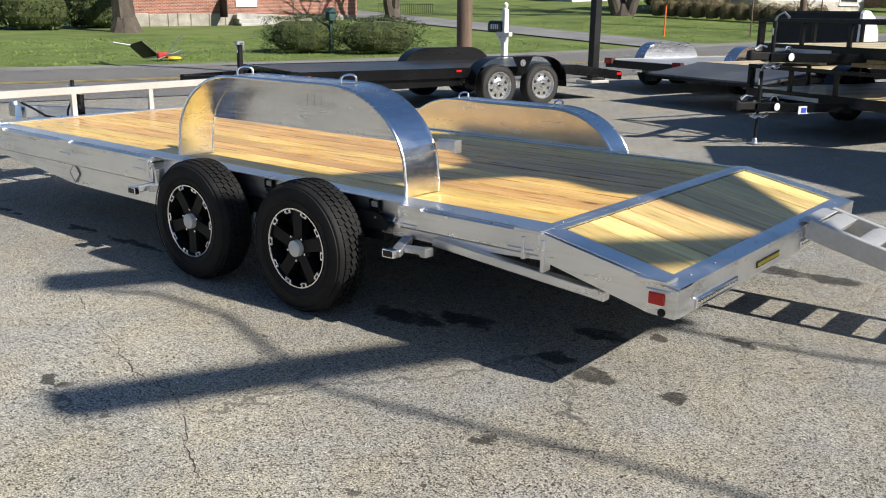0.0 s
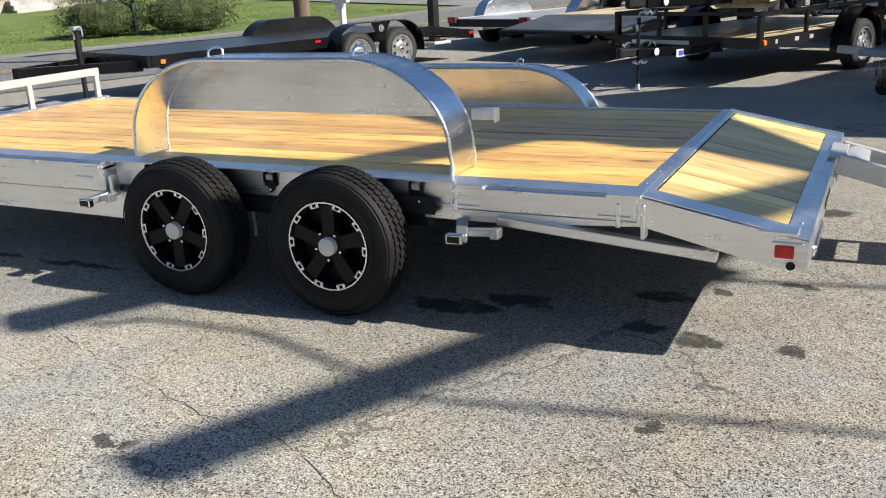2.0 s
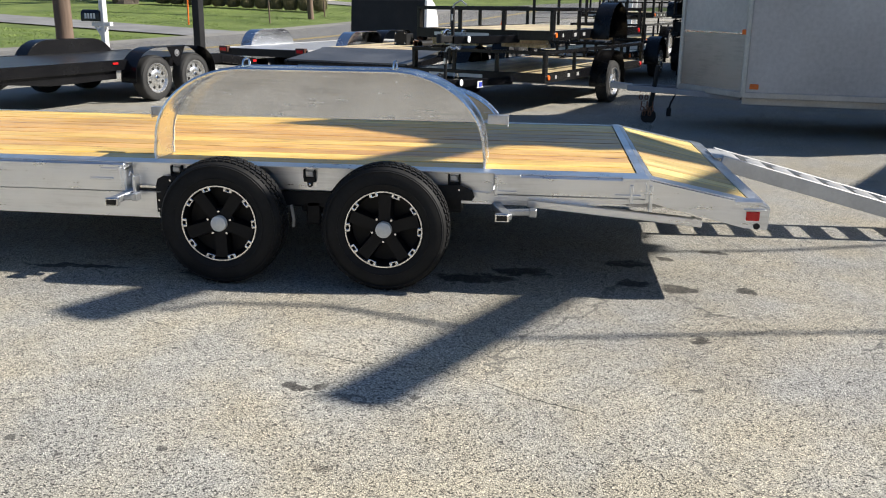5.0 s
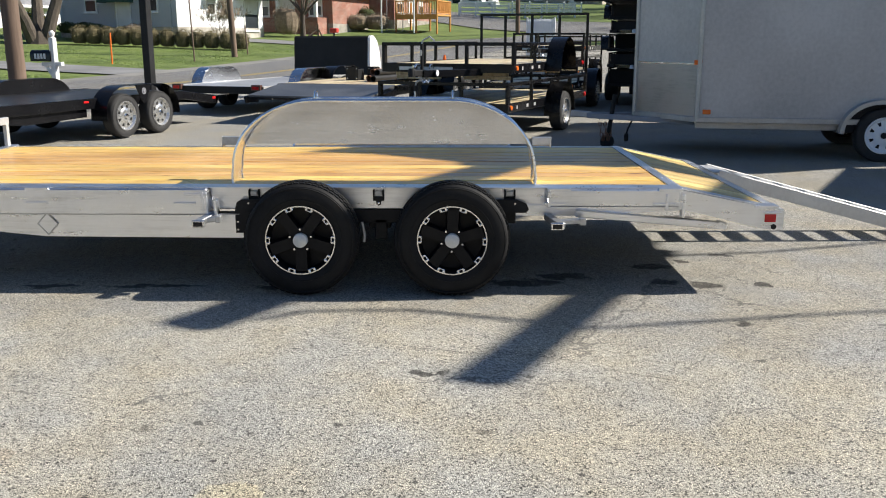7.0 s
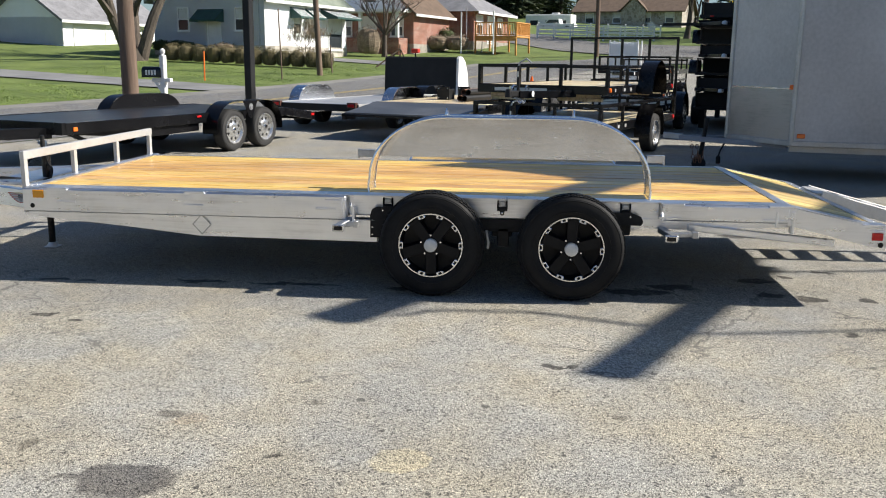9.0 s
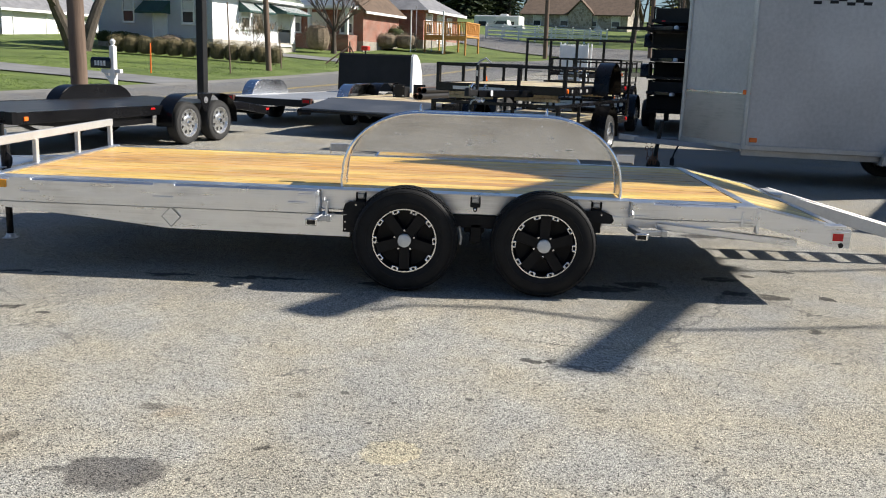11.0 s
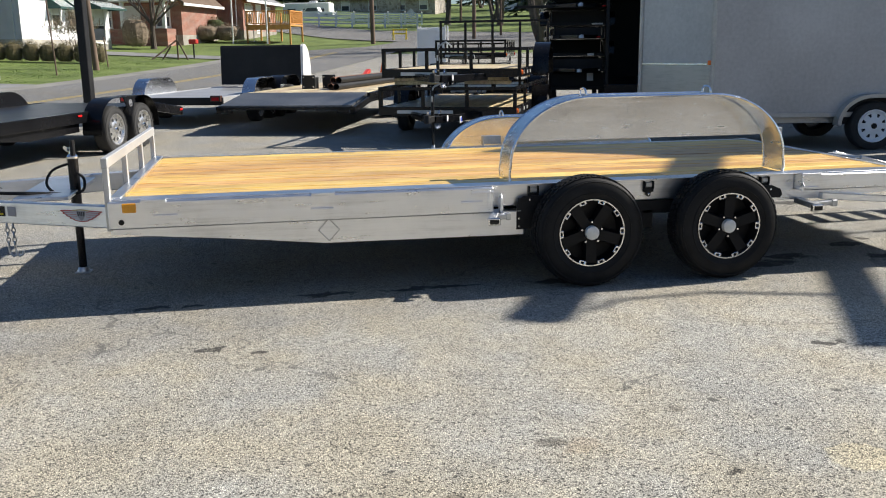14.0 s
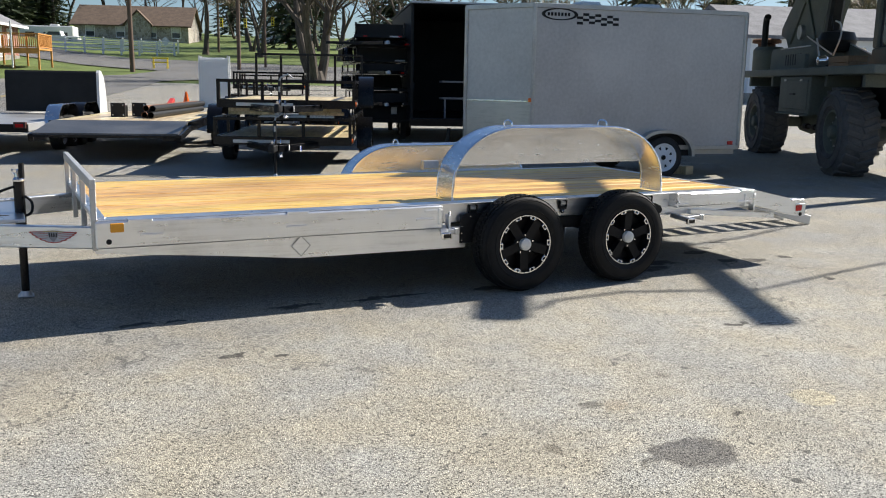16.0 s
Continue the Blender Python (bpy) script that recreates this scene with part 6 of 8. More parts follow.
for i in range(22):
    a0, a1 = 2 * math.pi * i / 22, 2 * math.pi * (i + 1) / 22
    s.add([(4.06 + r * 0.3 * math.cos(a), CY0 - 0.005, 2.5 + r * 0.09 * math.sin(a)) for r, a in ((1, a0), (1, a1), (0.8, a1), (0.8, a0))], [(0, 1, 2, 3)])
for i in range(7):
    for j in range(4):
        if (i + j) % 2 == 0:
            s.box(4.34 + i * 0.1, 4.44 + i * 0.1, CY0 - 0.006, CY0 - 0.003, 2.36 + j * 0.04 + 0.012 * math.sin(i), 2.4 + j * 0.04 + 0.012 * math.sin(i))
for i in range(7):
    s.box(3.86 + i * 0.055, 3.895 + i * 0.055, CY0 - 0.006, CY0 - 0.003, 2.475, 2.525)
part("decal", s, BLACK_MATT, cargo, "black oval and chequered decal")
for x in (4.55, 5.6):
    box_part("roof_vent", WHITE, cargo, x, x + 0.36, 6.95, 7.3, CZ1, CZ1 + 0.12, bevel=0.03)
s = Shape()
s.box(-0.1, 0.1, -0.14, 0.14, 0.0, 0.16, 0.008)
choc = tagged(part("wheel_chock", s, PLANK_CREAM, None, "small timber chock beside the cargo trailer wheel"), "", "chock")
choc.matrix_basis = frame_matrix(6.55, 6.42, 0.0, 12)

# olive crane truck
truck = thing("crane_truck", frame_matrix(10.0, 7.45, 0, 60), "olive drab military crane truck with huge tyres", "truck")
inv = truck.matrix_basis.inverted()


lug_meshes = []
for lo, hi, tilt in ((0.03, 0.3, 0.35), (0.28, 0.56, -0.35)):
    s = Shape()
    s.box(0.7, 0.752, -0.5 * (hi - lo), 0.5 * (hi - lo), -0.055, 0.055, 0.012, Matrix.Translation((0, 0.5 * (lo + hi), 0)) @ Matrix.Rotation(tilt, 4, "X"))
    lug_meshes.append(s.mesh("tread_lug", RUBBER_WORN))


def big_wheel(x, y, side):
    hub = Shape()
    hub.lathe([(0.0, 0.0), (0.09, 0.0), (0.11, 0.02), (0.12, 0.09), (0.2, 0.1), (0.2, 0.14)], 24)
    tyre = Shape()
    tyre.lathe([(0.35, 0.08), (0.38, 0.03), (0.46, 0.0), (0.56, -0.005), (0.65, 0.02), (0.71, 0.07), (0.725, 0.15), (0.73, 0.3), (0.725, 0.45), (0.71, 0.53), (0.62, 0.6), (0.4, 0.58), (0.35, 0.52)], 44, closed=True)
    for r in (0.43, 0.6):
        tyre.lathe([(r, 0.012), (r + 0.006, -0.014), (r + 0.02, -0.014), (r + 0.028, 0.008)], 44, caps=False)
    rim = Shape()
    rim.lathe([(0.375, 0.05), (0.37, 0.03), (0.34, 0.03), (0.325, 0.06), (0.31, 0.16), (0.2, 0.15), (0.14, 0.12)], 32, caps=False)
    f = -side
    for sh in (hub, tyre, rim):
        sh.v = [(x + a, y + f * b, 0.75 + c) for a, b, c in sh.v]
    w = part("wheel", hub, OLIVE, truck, "huge off-road wheel")
    part("tyre", tyre, RUBBER_WORN, w)
    part("rim", rim, OLIVE, w)
    for i in range(10):
        nut = Shape()
        a = 2 * math.pi * i / 10
        nut.lathe([(0.0, 0.12), (0.016, 0.12), (0.018, 0.16)], 6, (0.255 * math.cos(a), 0, 0.255 * math.sin(a)))
        nut.v = [(x + p, y + f * q, 0.75 + r) for p, q, r in nut.v]
        part("wheel_nut", nut, GALV, w)
    for i in range(22):
        for k in (0, 1):
            piece("tread_lug", lug_meshes[k], w, Matrix.Translation((x, y, 0.75)) @ Matrix.Scale(f, 4, (0, 1, 0)) @ Matrix.Rotation(2 * math.pi * (i + 0.5 * k) / 22, 4, "Y"))


for x in (-2.21, 2.55):
    big_wheel(x, 0.0, 1)
    big_wheel(x, -2.7, -1)
for y in (-1.95, -0.95):
    box_part("chassis_rail", OLIVE, truck, -3.8, 4.0, y, y + 0.2, 0.98, 1.4, bevel=0.03)
for x in (-2.21, 2.55):
    s = Shape()
    s.tube([(x, -2.5, 0.75), (x, -0.2, 0.75)], 0.11, 14)
    s.lathe([(0.0, -0.3), (0.18, -0.26), (0.27, 0.0), (0.18, 0.26), (0.0, 0.3)], 16, (x, -1.3, 0.75))
    part("axle", s, OLIVE, truck)
s = Shape()
s.tube([(0.75, -0.62, 0.72), (-1.5, -0.62, 0.72)], 0.03, 10)
s.tube([(0.75, -0.62, 0.72), (0.9, -0.62, 0.72)], 0.06, 10)
s.tube([(0.3, -0.62, 0.72), (0.38, -0.62, 0.72)], 0.06, 10)
part("tie_rod", s, BLACK_MATT, truck, "black steering tie rod")
bed = box_part("bed", OLIVE, truck, -3.95, 4.0, -2.75, 0.04, 1.7, 1.84, bevel=0.015, label="flat olive steel bed")
for x in (-3.3, -1.6, 1.6, 3.3):
    box_part("cross_beam", OLIVE, bed, x, x + 0.12, -2.7, -0.1, 1.5, 1.7, bevel=0.01)
locker = box_part("side_locker", OLIVE, truck, -1.04, 0.8, -0.52, -0.02, 1.0, 1.69, bevel=0.015, label="olive steel side locker")
box_part("door", OLIVE, locker, -0.9, 0.66, -0.022, -0.004, 1.08, 1.62, bevel=0.008)
box_part("step_lip", OLIVE, locker, -1.08, 0.86, -0.08, 0.02, 0.97, 1.0, bevel=0.006)
for x in (-0.6, 0.35):
    box_part("hinge", GALV, locker, x, x + 0.12, -0.006, 0.008, 1.6, 1.64, bevel=0.003)
s = Shape()
s.tube([(-0.25, -0.005, 1.36), (-0.25, 0.035, 1.36), (-0.05, 0.035, 1.36), (-0.05, -0.005, 1.36)], 0.012, 8)
part("handle", s, BLACK_MATT, locker)
box_part("inner_guard", BLACK_MATT, truck, -3.4, -1.06, -0.75, -0.68, 1.0, 1.7, bevel=0.01)
box_part("inner_guard", BLACK_MATT, truck, 0.9, 3.6, -0.75, -0.68, 1.0, 1.7, bevel=0.01)
hood = Shape()
hood.prism([(0.4, 1.84), (0.4, 2.2), (0.5, 2.27), (3.5, 2.33), (3.6, 2.26), (3.65, 1.84)], -1.5, -0.6)
hood_ob = part("engine_hood", hood, OLIVE, truck, "olive engine hood")
box_part("hood_trim", GALV, hood_ob, 0.9, 2.9, -0.62, -0.585, 2.3, 2.325, bevel=0.004)
for i in range(7):
    box_part("louvre", BLACK_MATT, hood_ob, 1.5 + i * 0.16, 1.56 + i * 0.16, -0.604, -0.594, 1.95, 2.18, bevel=0.003)
box_part("bracket_plate", OLIVE, truck, 0.42, 0.95, -0.42, -0.34, 1.84, 2.14, bevel=0.01)
s = Shape()
s.lathe([(0.0, 1.84), (0.34, 1.84), (0.36, 1.9), (0.36, 2.34), (0.3, 2.42), (0.0, 2.42)], 24, (4.35, -0.75, 0), "z")
drum = part("air_cleaner", s, OLIVE, truck, "olive drum of the air cleaner")
s = Shape()
s.lathe([(0.2, 2.42), (0.2, 2.5), (0.33, 2.52), (0.33, 2.59), (0.28, 2.62), (0.0, 2.62)], 24, (4.6, -0.75, 0), "z")
part("rain_cap", s, RUST, drum, "rusty rain cap")
s = Shape()
s.tube([(4.25, -0.6, 2.3), (4.25, -0.6, 2.95), (4.22, -0.6, 3.05), (4.12, -0.6, 3.1)], 0.075, 12)
part("exhaust", s, BLACK_MATT, truck, "black exhaust stack")
s = Shape()
s.prism([(4.0, 2.33), (4.3, 2.62), (4.68, 2.7), (4.66, 2.86), (4.36, 3.08), (3.75, 3.5), (3.3, 4.4), (1.0, 4.4), (1.5, 3.3), (1.8, 2.85), (1.96, 2.33)], -1.5, -1.1)
mast = part("mast", s, OLIVE, truck, "thick olive crane mast")
s = Shape()
for a, b in (((3.9, 2.5), (2.2, 4.2)), ((2.2, 2.5), (3.3, 3.9))):
    s.beam((a[0], -1.08, a[1]), (b[0], -1.08, b[1]), 0.05, 0.1, 0.01)
part("stiffener", s, OLIVE, mast)
s = Shape()
s.tube([(3.1, -1.12, 2.7), (3.1, -1.02, 2.7)], 0.16, 18)
part("pivot_pin", s, GALV, mast)
beam_part("hydraulic_ram", BLACK_MATT, truck, (1.1, -1.0, 2.0), (0.62, -1.0, 4.3), 0.26, 0.26, 0.05, "black hydraulic ram")
s = Shape()
s.tube([(1.18, -1.0, 1.9), (1.02, -1.0, 2.5)], 0.19, 14)
part("ram_sleeve", s, OLIVE, truck)
s = Shape()
s.prism([(1.9, 1.84), (1.6, 2.45), (1.34, 2.56), (-1.0, 2.06), (-1.06, 1.84)], -1.15, -1.09)
wedge = part("guard_plate", s, OLIVE, truck)
s = Shape()
s.tube([(1.34, -1.1, 2.57), (-1.0, -1.1, 2.07)], 0.018, 8)
part("edge_rod", s, ALU_WHITE, wedge, "pale edge rod")
for row in (((1.05, -0.55, 2.5), (0.2, -0.5, 2.3), (-0.55, -0.5, 2.1)), ((0.32, -0.5, 2.42), (0.2, -0.5, 2.25), (0.12, -0.5, 2.06)), ((0.25, -0.8, 2.75), (-0.3, -0.7, 2.66), (-0.66, -0.6, 2.42), (-0.5, -0.55, 2.08)), ((0.95, -0.9, 3.2), (0.75, -0.9, 2.8), (0.6, -0.9, 2.55))):
    s = Shape()
    s.tube(flowing(row), 0.016, 6)
    part("hose", s, ALU_WHITE if row[0][1] > -0.85 else BLACK_MATT, truck, "bent pale hose" if row[0][1] > -0.85 else "bent black hose")
s = Shape()
s.lathe([(0.0, 2.15), (0.3, 2.2), (0.36, 2.4), (0.3, 2.55), (0.0, 2.6)], 20, (0.5, -0.95, 0), "z")
part("winch_drum", s, BLACK_MATT, truck, "dark winch drum")
s = Shape()
s.lathe([(0.0, 0.03), (0.09, 0.01), (0.11, -0.02), (0.08, -0.16), (0.0, -0.18)], 18, (-0.3, -0.5, 1.98))
s.v = [(x, -1.0 - y, z) for x, y, z in s.v]
part("work_lamp", s, CHROME, truck, "round chrome work lamp")
box_part("lamp_stalk", BLACK_MATT, truck, -0.32, -0.28, -0.56, -0.52, 1.84, 1.92, bevel=0.004)
cab = box_part("cab", OLIVE, truck, -3.7, -0.95, -2.3, -1.05, 1.84, 2.2, bevel=0.04, label="olive cab with large windows")
for x in (-3.65, -2.3, -1.15):
    box_part("pillar", OLIVE, cab, x, x + 0.2, -1.2, -1.06, 2.2, 4.0, bevel=0.02)
    box_part("pillar", OLIVE, cab, x, x + 0.2, -2.28, -2.14, 2.2, 4.0, bevel=0.02)
for x0, x1 in ((-3.45, -2.3), (-2.1, -1.15)):
    box_part("window", PANE, cab, x0, x1, -1.13, -1.11, 2.2, 4.0, bevel=0)
box_part("roof", OLIVE, cab, -3.75, -0.9, -2.35, -1.0, 4.0, 4.12, bevel=0.03)
crate = thing("wooden_crate", truck.matrix_basis @ Matrix.Translation((-1.1, -0.6, 1.842)), "small brown slatted wooden crate on the truck bed", "crate")
CRATE_WOOD = plain("brown_crate_wood", (0.26, 0.15, 0.08), (0.42, 0.26, 0.15), 0.8, 0, 3, 30, 0.3, 0.003, 0.1, (0.2, 1, 1))
for z in (0.0, 0.095):
    for y in (-0.16, 0.14):
        box_part("slat", CRATE_WOOD, crate, -0.48, 0.48, y, y + 0.02, z, z + 0.085, bevel=0.004)
    for x in (-0.48, 0.46):
        box_part("slat", CRATE_WOOD, crate, x, x + 0.02, -0.14, 0.14, z, z + 0.085, bevel=0.004)
box_part("lid", CRATE_WOOD, crate, -0.49, 0.49, -0.165, 0.165, 0.182, 0.2, bevel=0.004)
# unseen boom, plates, two forks and slack cables, added to shade deck and lot
def over(x, y, h):
    """The point at height h whose shade falls on the ground at x, y."""
    return Vector((x, y, 0)) + SLANT * h


for w, root, tip in ((0.2, over(1.95, 1.27, 6.1), over(0.57, -1.37, 6.3)), (0.26, over(0.2, 1.45, 6.1), over(-0.97, -0.58, 6.0))):
    s = Shape()
    s.beam(inv @ root, inv @ tip, w, 0.14, 0.01)
    part("lifting_fork", s, OLIVE, truck, "long olive lifting fork")
s = Shape()
s.beam(inv @ Vector((12.1, 8.6, 4.3)), inv @ over(2.2, 5.6, 4.4), 0.3, 0.3, 0.02)
part("boom_foot", s, OLIVE, truck)
s = Shape()
s.beam(inv @ over(2.2, 5.6, 4.35), inv @ over(0.6, 2.1, 6.05), 0.3, 0.26, 0.02)
part("boom", s, OLIVE, truck, "unseen olive boom added to carry the shading plates")


def plate(name, outline, h, lift, label):
    s = Shape()
    low_ring = [inv @ (Vector((x, y, lift)) + SLANT * (h - lift)) for x, y in outline]
    n = len(low_ring)
    s.add(low_ring + [p + Vector((0, 0, 0.05)) for p in low_ring], [tuple(range(n)), tuple(range(n, 2 * n))] + [(i, (i + 1) % n, n + (i + 1) % n, n + i) for i in range(n)])
    part(name, s, OLIVE, truck, label, smooth=False)


# outlines drawn from the shade each unseen plate has to cast
plate("deck_shade_plate", ((0.55, 1.2), (0.55, 1.38), (-0.1, 1.85), (-0.67, 1.97), (-0.1, 2.5), (1.7, 2.6), (1.9, 2.13), (2.52, 1.82), (2.85, 1.62), (2.75, 1.3), (1.95, 1.17), (1.62, 1.11), (1.35, 1.23), (1.0, 1.2)), 6.1, ZD, "unseen flat plate added to shade the trailer deck")
plate("lot_shade_plate", ((-0.1, 6.4), (2.38, 5.03), (4.0, 5.05), (5.8, 5.75), (8.5, 6.6), (9.0, 11.0), (2.6, 11.0), (1.5, 8.2), (0.3, 7.2)), 4.3, 0.0, "unseen flat plate added to shade the ground by the cargo trailer")
for row in (((-0.6, -0.45), (-0.4, -0.29), (0.2, -0.25), (0.82, -0.45), (1.2, -0.58), (1.7, -0.48), (2.36, -0.34), (3.2, -0.2)), ((1.7, 1.0), (2.1, 1.1), (2.73, 1.21), (3.2, 1.36), (4.2, 1.7))):
    s = Shape()
    s.tube([inv @ over(x, y, 5.9) for x, y in row], 0.025, 6)
    part("cable", s, BLACK_MATT, truck, "slack steel cable")

# ---- street furniture ----
def utility_pole(p, q, height, r, lean=(0.0, 0.0), arms=True):
    t = thing("utility_pole", on_road(p, q), "weathered brown wooden utility pole at the roadside", "pole", "utility poles")
    s = Shape()
    s.tube([(lean[0] * z, lean[1] * z, z) for z in (-0.3, height * 0.35, height * 0.7, height)], [r, r * 0.93, r * 0.85, r * 0.78], 14)
    part("shaft", s, POLE_WOOD, t)
    if arms:
        x, y = lean[0] * height * 0.93, lean[1] * height * 0.93
        beam_part("cross_arm", POLE_WOOD, t, (x, y - 1.2, height * 0.93), (x, y + 1.2, height * 0.93), 0.09, 0.11)
        for k in (-1.0, -0.5, 0.5, 1.0):
            s = Shape()
            s.lathe([(0.02, 0.0), (0.05, 0.02), (0.05, 0.09), (0.02, 0.13), (0.0, 0.13)], 10, (x, y + k, height * 0.93 + 0.05), "z")
            part("insulator", s, PANE, t)
    return t


utility_pole(8.62, -10.94, 9.0, 0.16, (0.0, 0.012))
utility_pole(34.8, -22.7, 9.0, 0.15, (0.0, 0.05), False)
utility_pole(60.5, -15.0, 10.0, 0.17, (0.0, 0.01))
utility_pole(64.5, -8.0, 10.0, 0.15)
utility_pole(69.0, -6.3, 9.0, 0.1)
utility_pole(101.0, -13.4, 10.0, 0.15)
post = thing("lamp_post", on_road(11.2, -9.97), "square black steel lamp post on a concrete foot", "lamp post")
box_part("shaft", BLACK_MATT, post, -0.085, 0.085, -0.085, 0.085, 0.1, 7.5, bevel=0.01)
box_part("base_plate", BLACK_MATT, post, -0.18, 0.18, -0.18, 0.18, 0.08, 0.12)
box_part("foot", GRAVEL, post, -0.25, 0.25, -0.25, 0.25, -0.1, 0.09, bevel=0.02)
box_part("lamp_head", BLACK_MATT, post, -0.75, 0.1, -0.18, 0.18, 7.35, 7.5, bevel=0.02)

mail = thing("mailbox", on_road(9.67, -11.02), "black mailbox on a white turned wooden post", "mailbox")
s = Shape()
s.box(-0.055, 0.055, -0.055, 0.055, -0.1, 1.5, 0.008)
s.lathe([(0.05, 0.0), (0.03, 0.02), (0.055, 0.06), (0.055, 0.1), (0.02, 0.14), (0.0, 0.14)], 12, (0, 0, 1.5), "z")
part("post", s, WHITE, mail, "white post with a ball finial")
s = Shape()
s.beam((0.0, 0.28, 1.0), (0.0, -0.2, 1.0), 0.09, 0.08, 0.006)
s.beam((0.0, 0.22, 0.98), (0.0, 0.03, 0.74), 0.05, 0.06, 0.006)
part("arm", s, WHITE, mail)
s = Shape()
prof = [(-0.09, 1.05), (-0.09, 1.18)] + [(-0.09 * math.cos(a), 1.18 + 0.09 * math.sin(a)) for a in (0.4, 0.8, 1.2, 1.57, 1.95, 2.35, 2.75)] + [(0.09, 1.18), (0.09, 1.05)]
s.prism(prof, 0.02, 0.5)
box_ob = part("box", s, BLACK, mail, "black rounded letter box")
for i in range(4):
    box_part("bar", WHITE, box_ob, -0.094, -0.09, 0.12 + i * 0.075, 0.17 + i * 0.075, 1.1, 1.2, bevel=0)
green_mail = thing("mailbox", on_road(11.4, -23.2), "dark green post box with a small pitched roof between two bushes", "mailbox")
box_part("post", AWNING, green_mail, -0.05, 0.05, -0.05, 0.05, -0.1, 1.05)
box_part("box", AWNING, green_mail, -0.12, 0.12, -0.17, 0.17, 1.0, 1.28, bevel=0.01)
s = Shape()
s.prism([(-0.18, 1.27), (0.18, 1.27), (0.0, 1.42)], -0.22, 0.22)
part("roof", s, AWNING, green_mail)
stake = thing("marker_stake", on_road(27.8, -24.4), "thin red plastic marker stake in the lawn", "stake")
s = Shape()
s.tube([(0, 0, -0.1), (0.05, 0.03, 1.25)], 0.035, 8)
part("stake", s, ORANGE_LENS, stake)
for p, q, h, lean in ((31.1, -22.5, 3.2, 0.4), (36.7, -23.1, 1.4, 0.25), (61.8, -24.5, 2.6, 0.0), (61.0, -25.5, 3.3, 0.0)):
    st = thing("sign_post", on_road(p, q), "thin brown leaning post in the lawn" if lean else "thin grey steel post in the lawn", "post")
    s = Shape()
    s.tube([(0, 0, -0.1), (lean, lean, h)], 0.035, 8)
    part("tube", s, POLE_WOOD if lean else GALV, st)
# weathered timber brace, letter box and barricade along the street
brace = thing("timber_brace", on_road(43.7, -22.6, -0.05), "weathered timber post propped by slanting poles on the lawn", "post")
for top, foot in (((0, 0, 1.35), (0.05, 0, -0.1)), ((0.0, 0.04, 1.05), (-1.0, 1.25, -0.1)), ((-0.15, 0.3, 0.75), (-0.2, 0.9, -0.1)), ((0, -0.05, 1.05), (0.2, -0.55, -0.1))):
    beam_part("pole", POLE_WOOD, brace, foot, top, 0.08, 0.08, 0.015)
red_mail = thing("letter_box", on_road(44.8, -22.1, -0.05), "red letter box on a thin dark post beside the drive", "letter box")
box_part("post", BLACK_MATT, red_mail, -0.035, 0.035, -0.035, 0.035, -0.1, 0.85)
box_part("box", RED, red_mail, -0.15, 0.2, -0.24, 0.24, 0.83, 1.1, bevel=0.05)
barricade = thing("barricade", on_road(64.2, -13.7), "yellow folding street barricade", "barricade")
for y in (-0.5, 0.5):
    for sx in (-1, 1):
        beam_part("leg", YELLOW, barricade, (sx * 0.3, y, 0.0), (sx * 0.03, y, 0.85), 0.06, 0.05)
for z in (0.42, 0.72):
    box_part("board", YELLOW, barricade, -0.1, -0.06, -0.6, 0.6, z, z + 0.1)

# broken garden umbrella lying on the grass
junk = thing("garden_umbrella", on_road(5.6, -21.6), "broken garden umbrella with dark mesh and bare poles on the grass", "umbrella")
s = Shape()
s.add([(-0.62, 0.35, 0.05), (-0.22, 0.3, 0.13), (-0.71, 0.0, 0.54), (-1.06, 0.1, 0.43), (-0.62, 0.37, 0.04), (-0.22, 0.32, 0.12), (-0.71, 0.02, 0.53), (-1.06, 0.12, 0.42)], [(0, 1, 2, 3), (4, 5, 6, 7), (0, 1, 5, 4), (1, 2, 6, 5), (2, 3, 7, 6), (3, 0, 4, 7)])
part("mesh_panel", s, BLACK_DECK, junk, "dark mesh panel")
for a, b in (((0.0, 0.3, 0.08), (0.47, 0.1, 0.72)), ((-0.3, 0.0, 0.03), (0.52, 0.5, 0.25)), ((-0.5, 0.5, 0.04), (0.35, -0.2, 0.2)), ((-1.45, 0.2, 0.5), (-1.0, 0.1, 0.42)), ((-0.15, 0.3, 0.1), (-0.71, 0.0, 0.54))):
    s = Shape()
    s.tube([a, b], 0.02, 8)
    part("pole", s, GALV, junk, "grey bare pole")
box_part("hub", RED, junk, -0.25, 0.05, 0.15, 0.4, 0.04, 0.2, bevel=0.03)
s = Shape()
s.lathe([(0.0, 0.06), (0.2, 0.05), (0.22, 0.0)], 14, (0.25, 0.4, 0.02), "z")
part("base", s, YELLOW, junk, "yellow base")


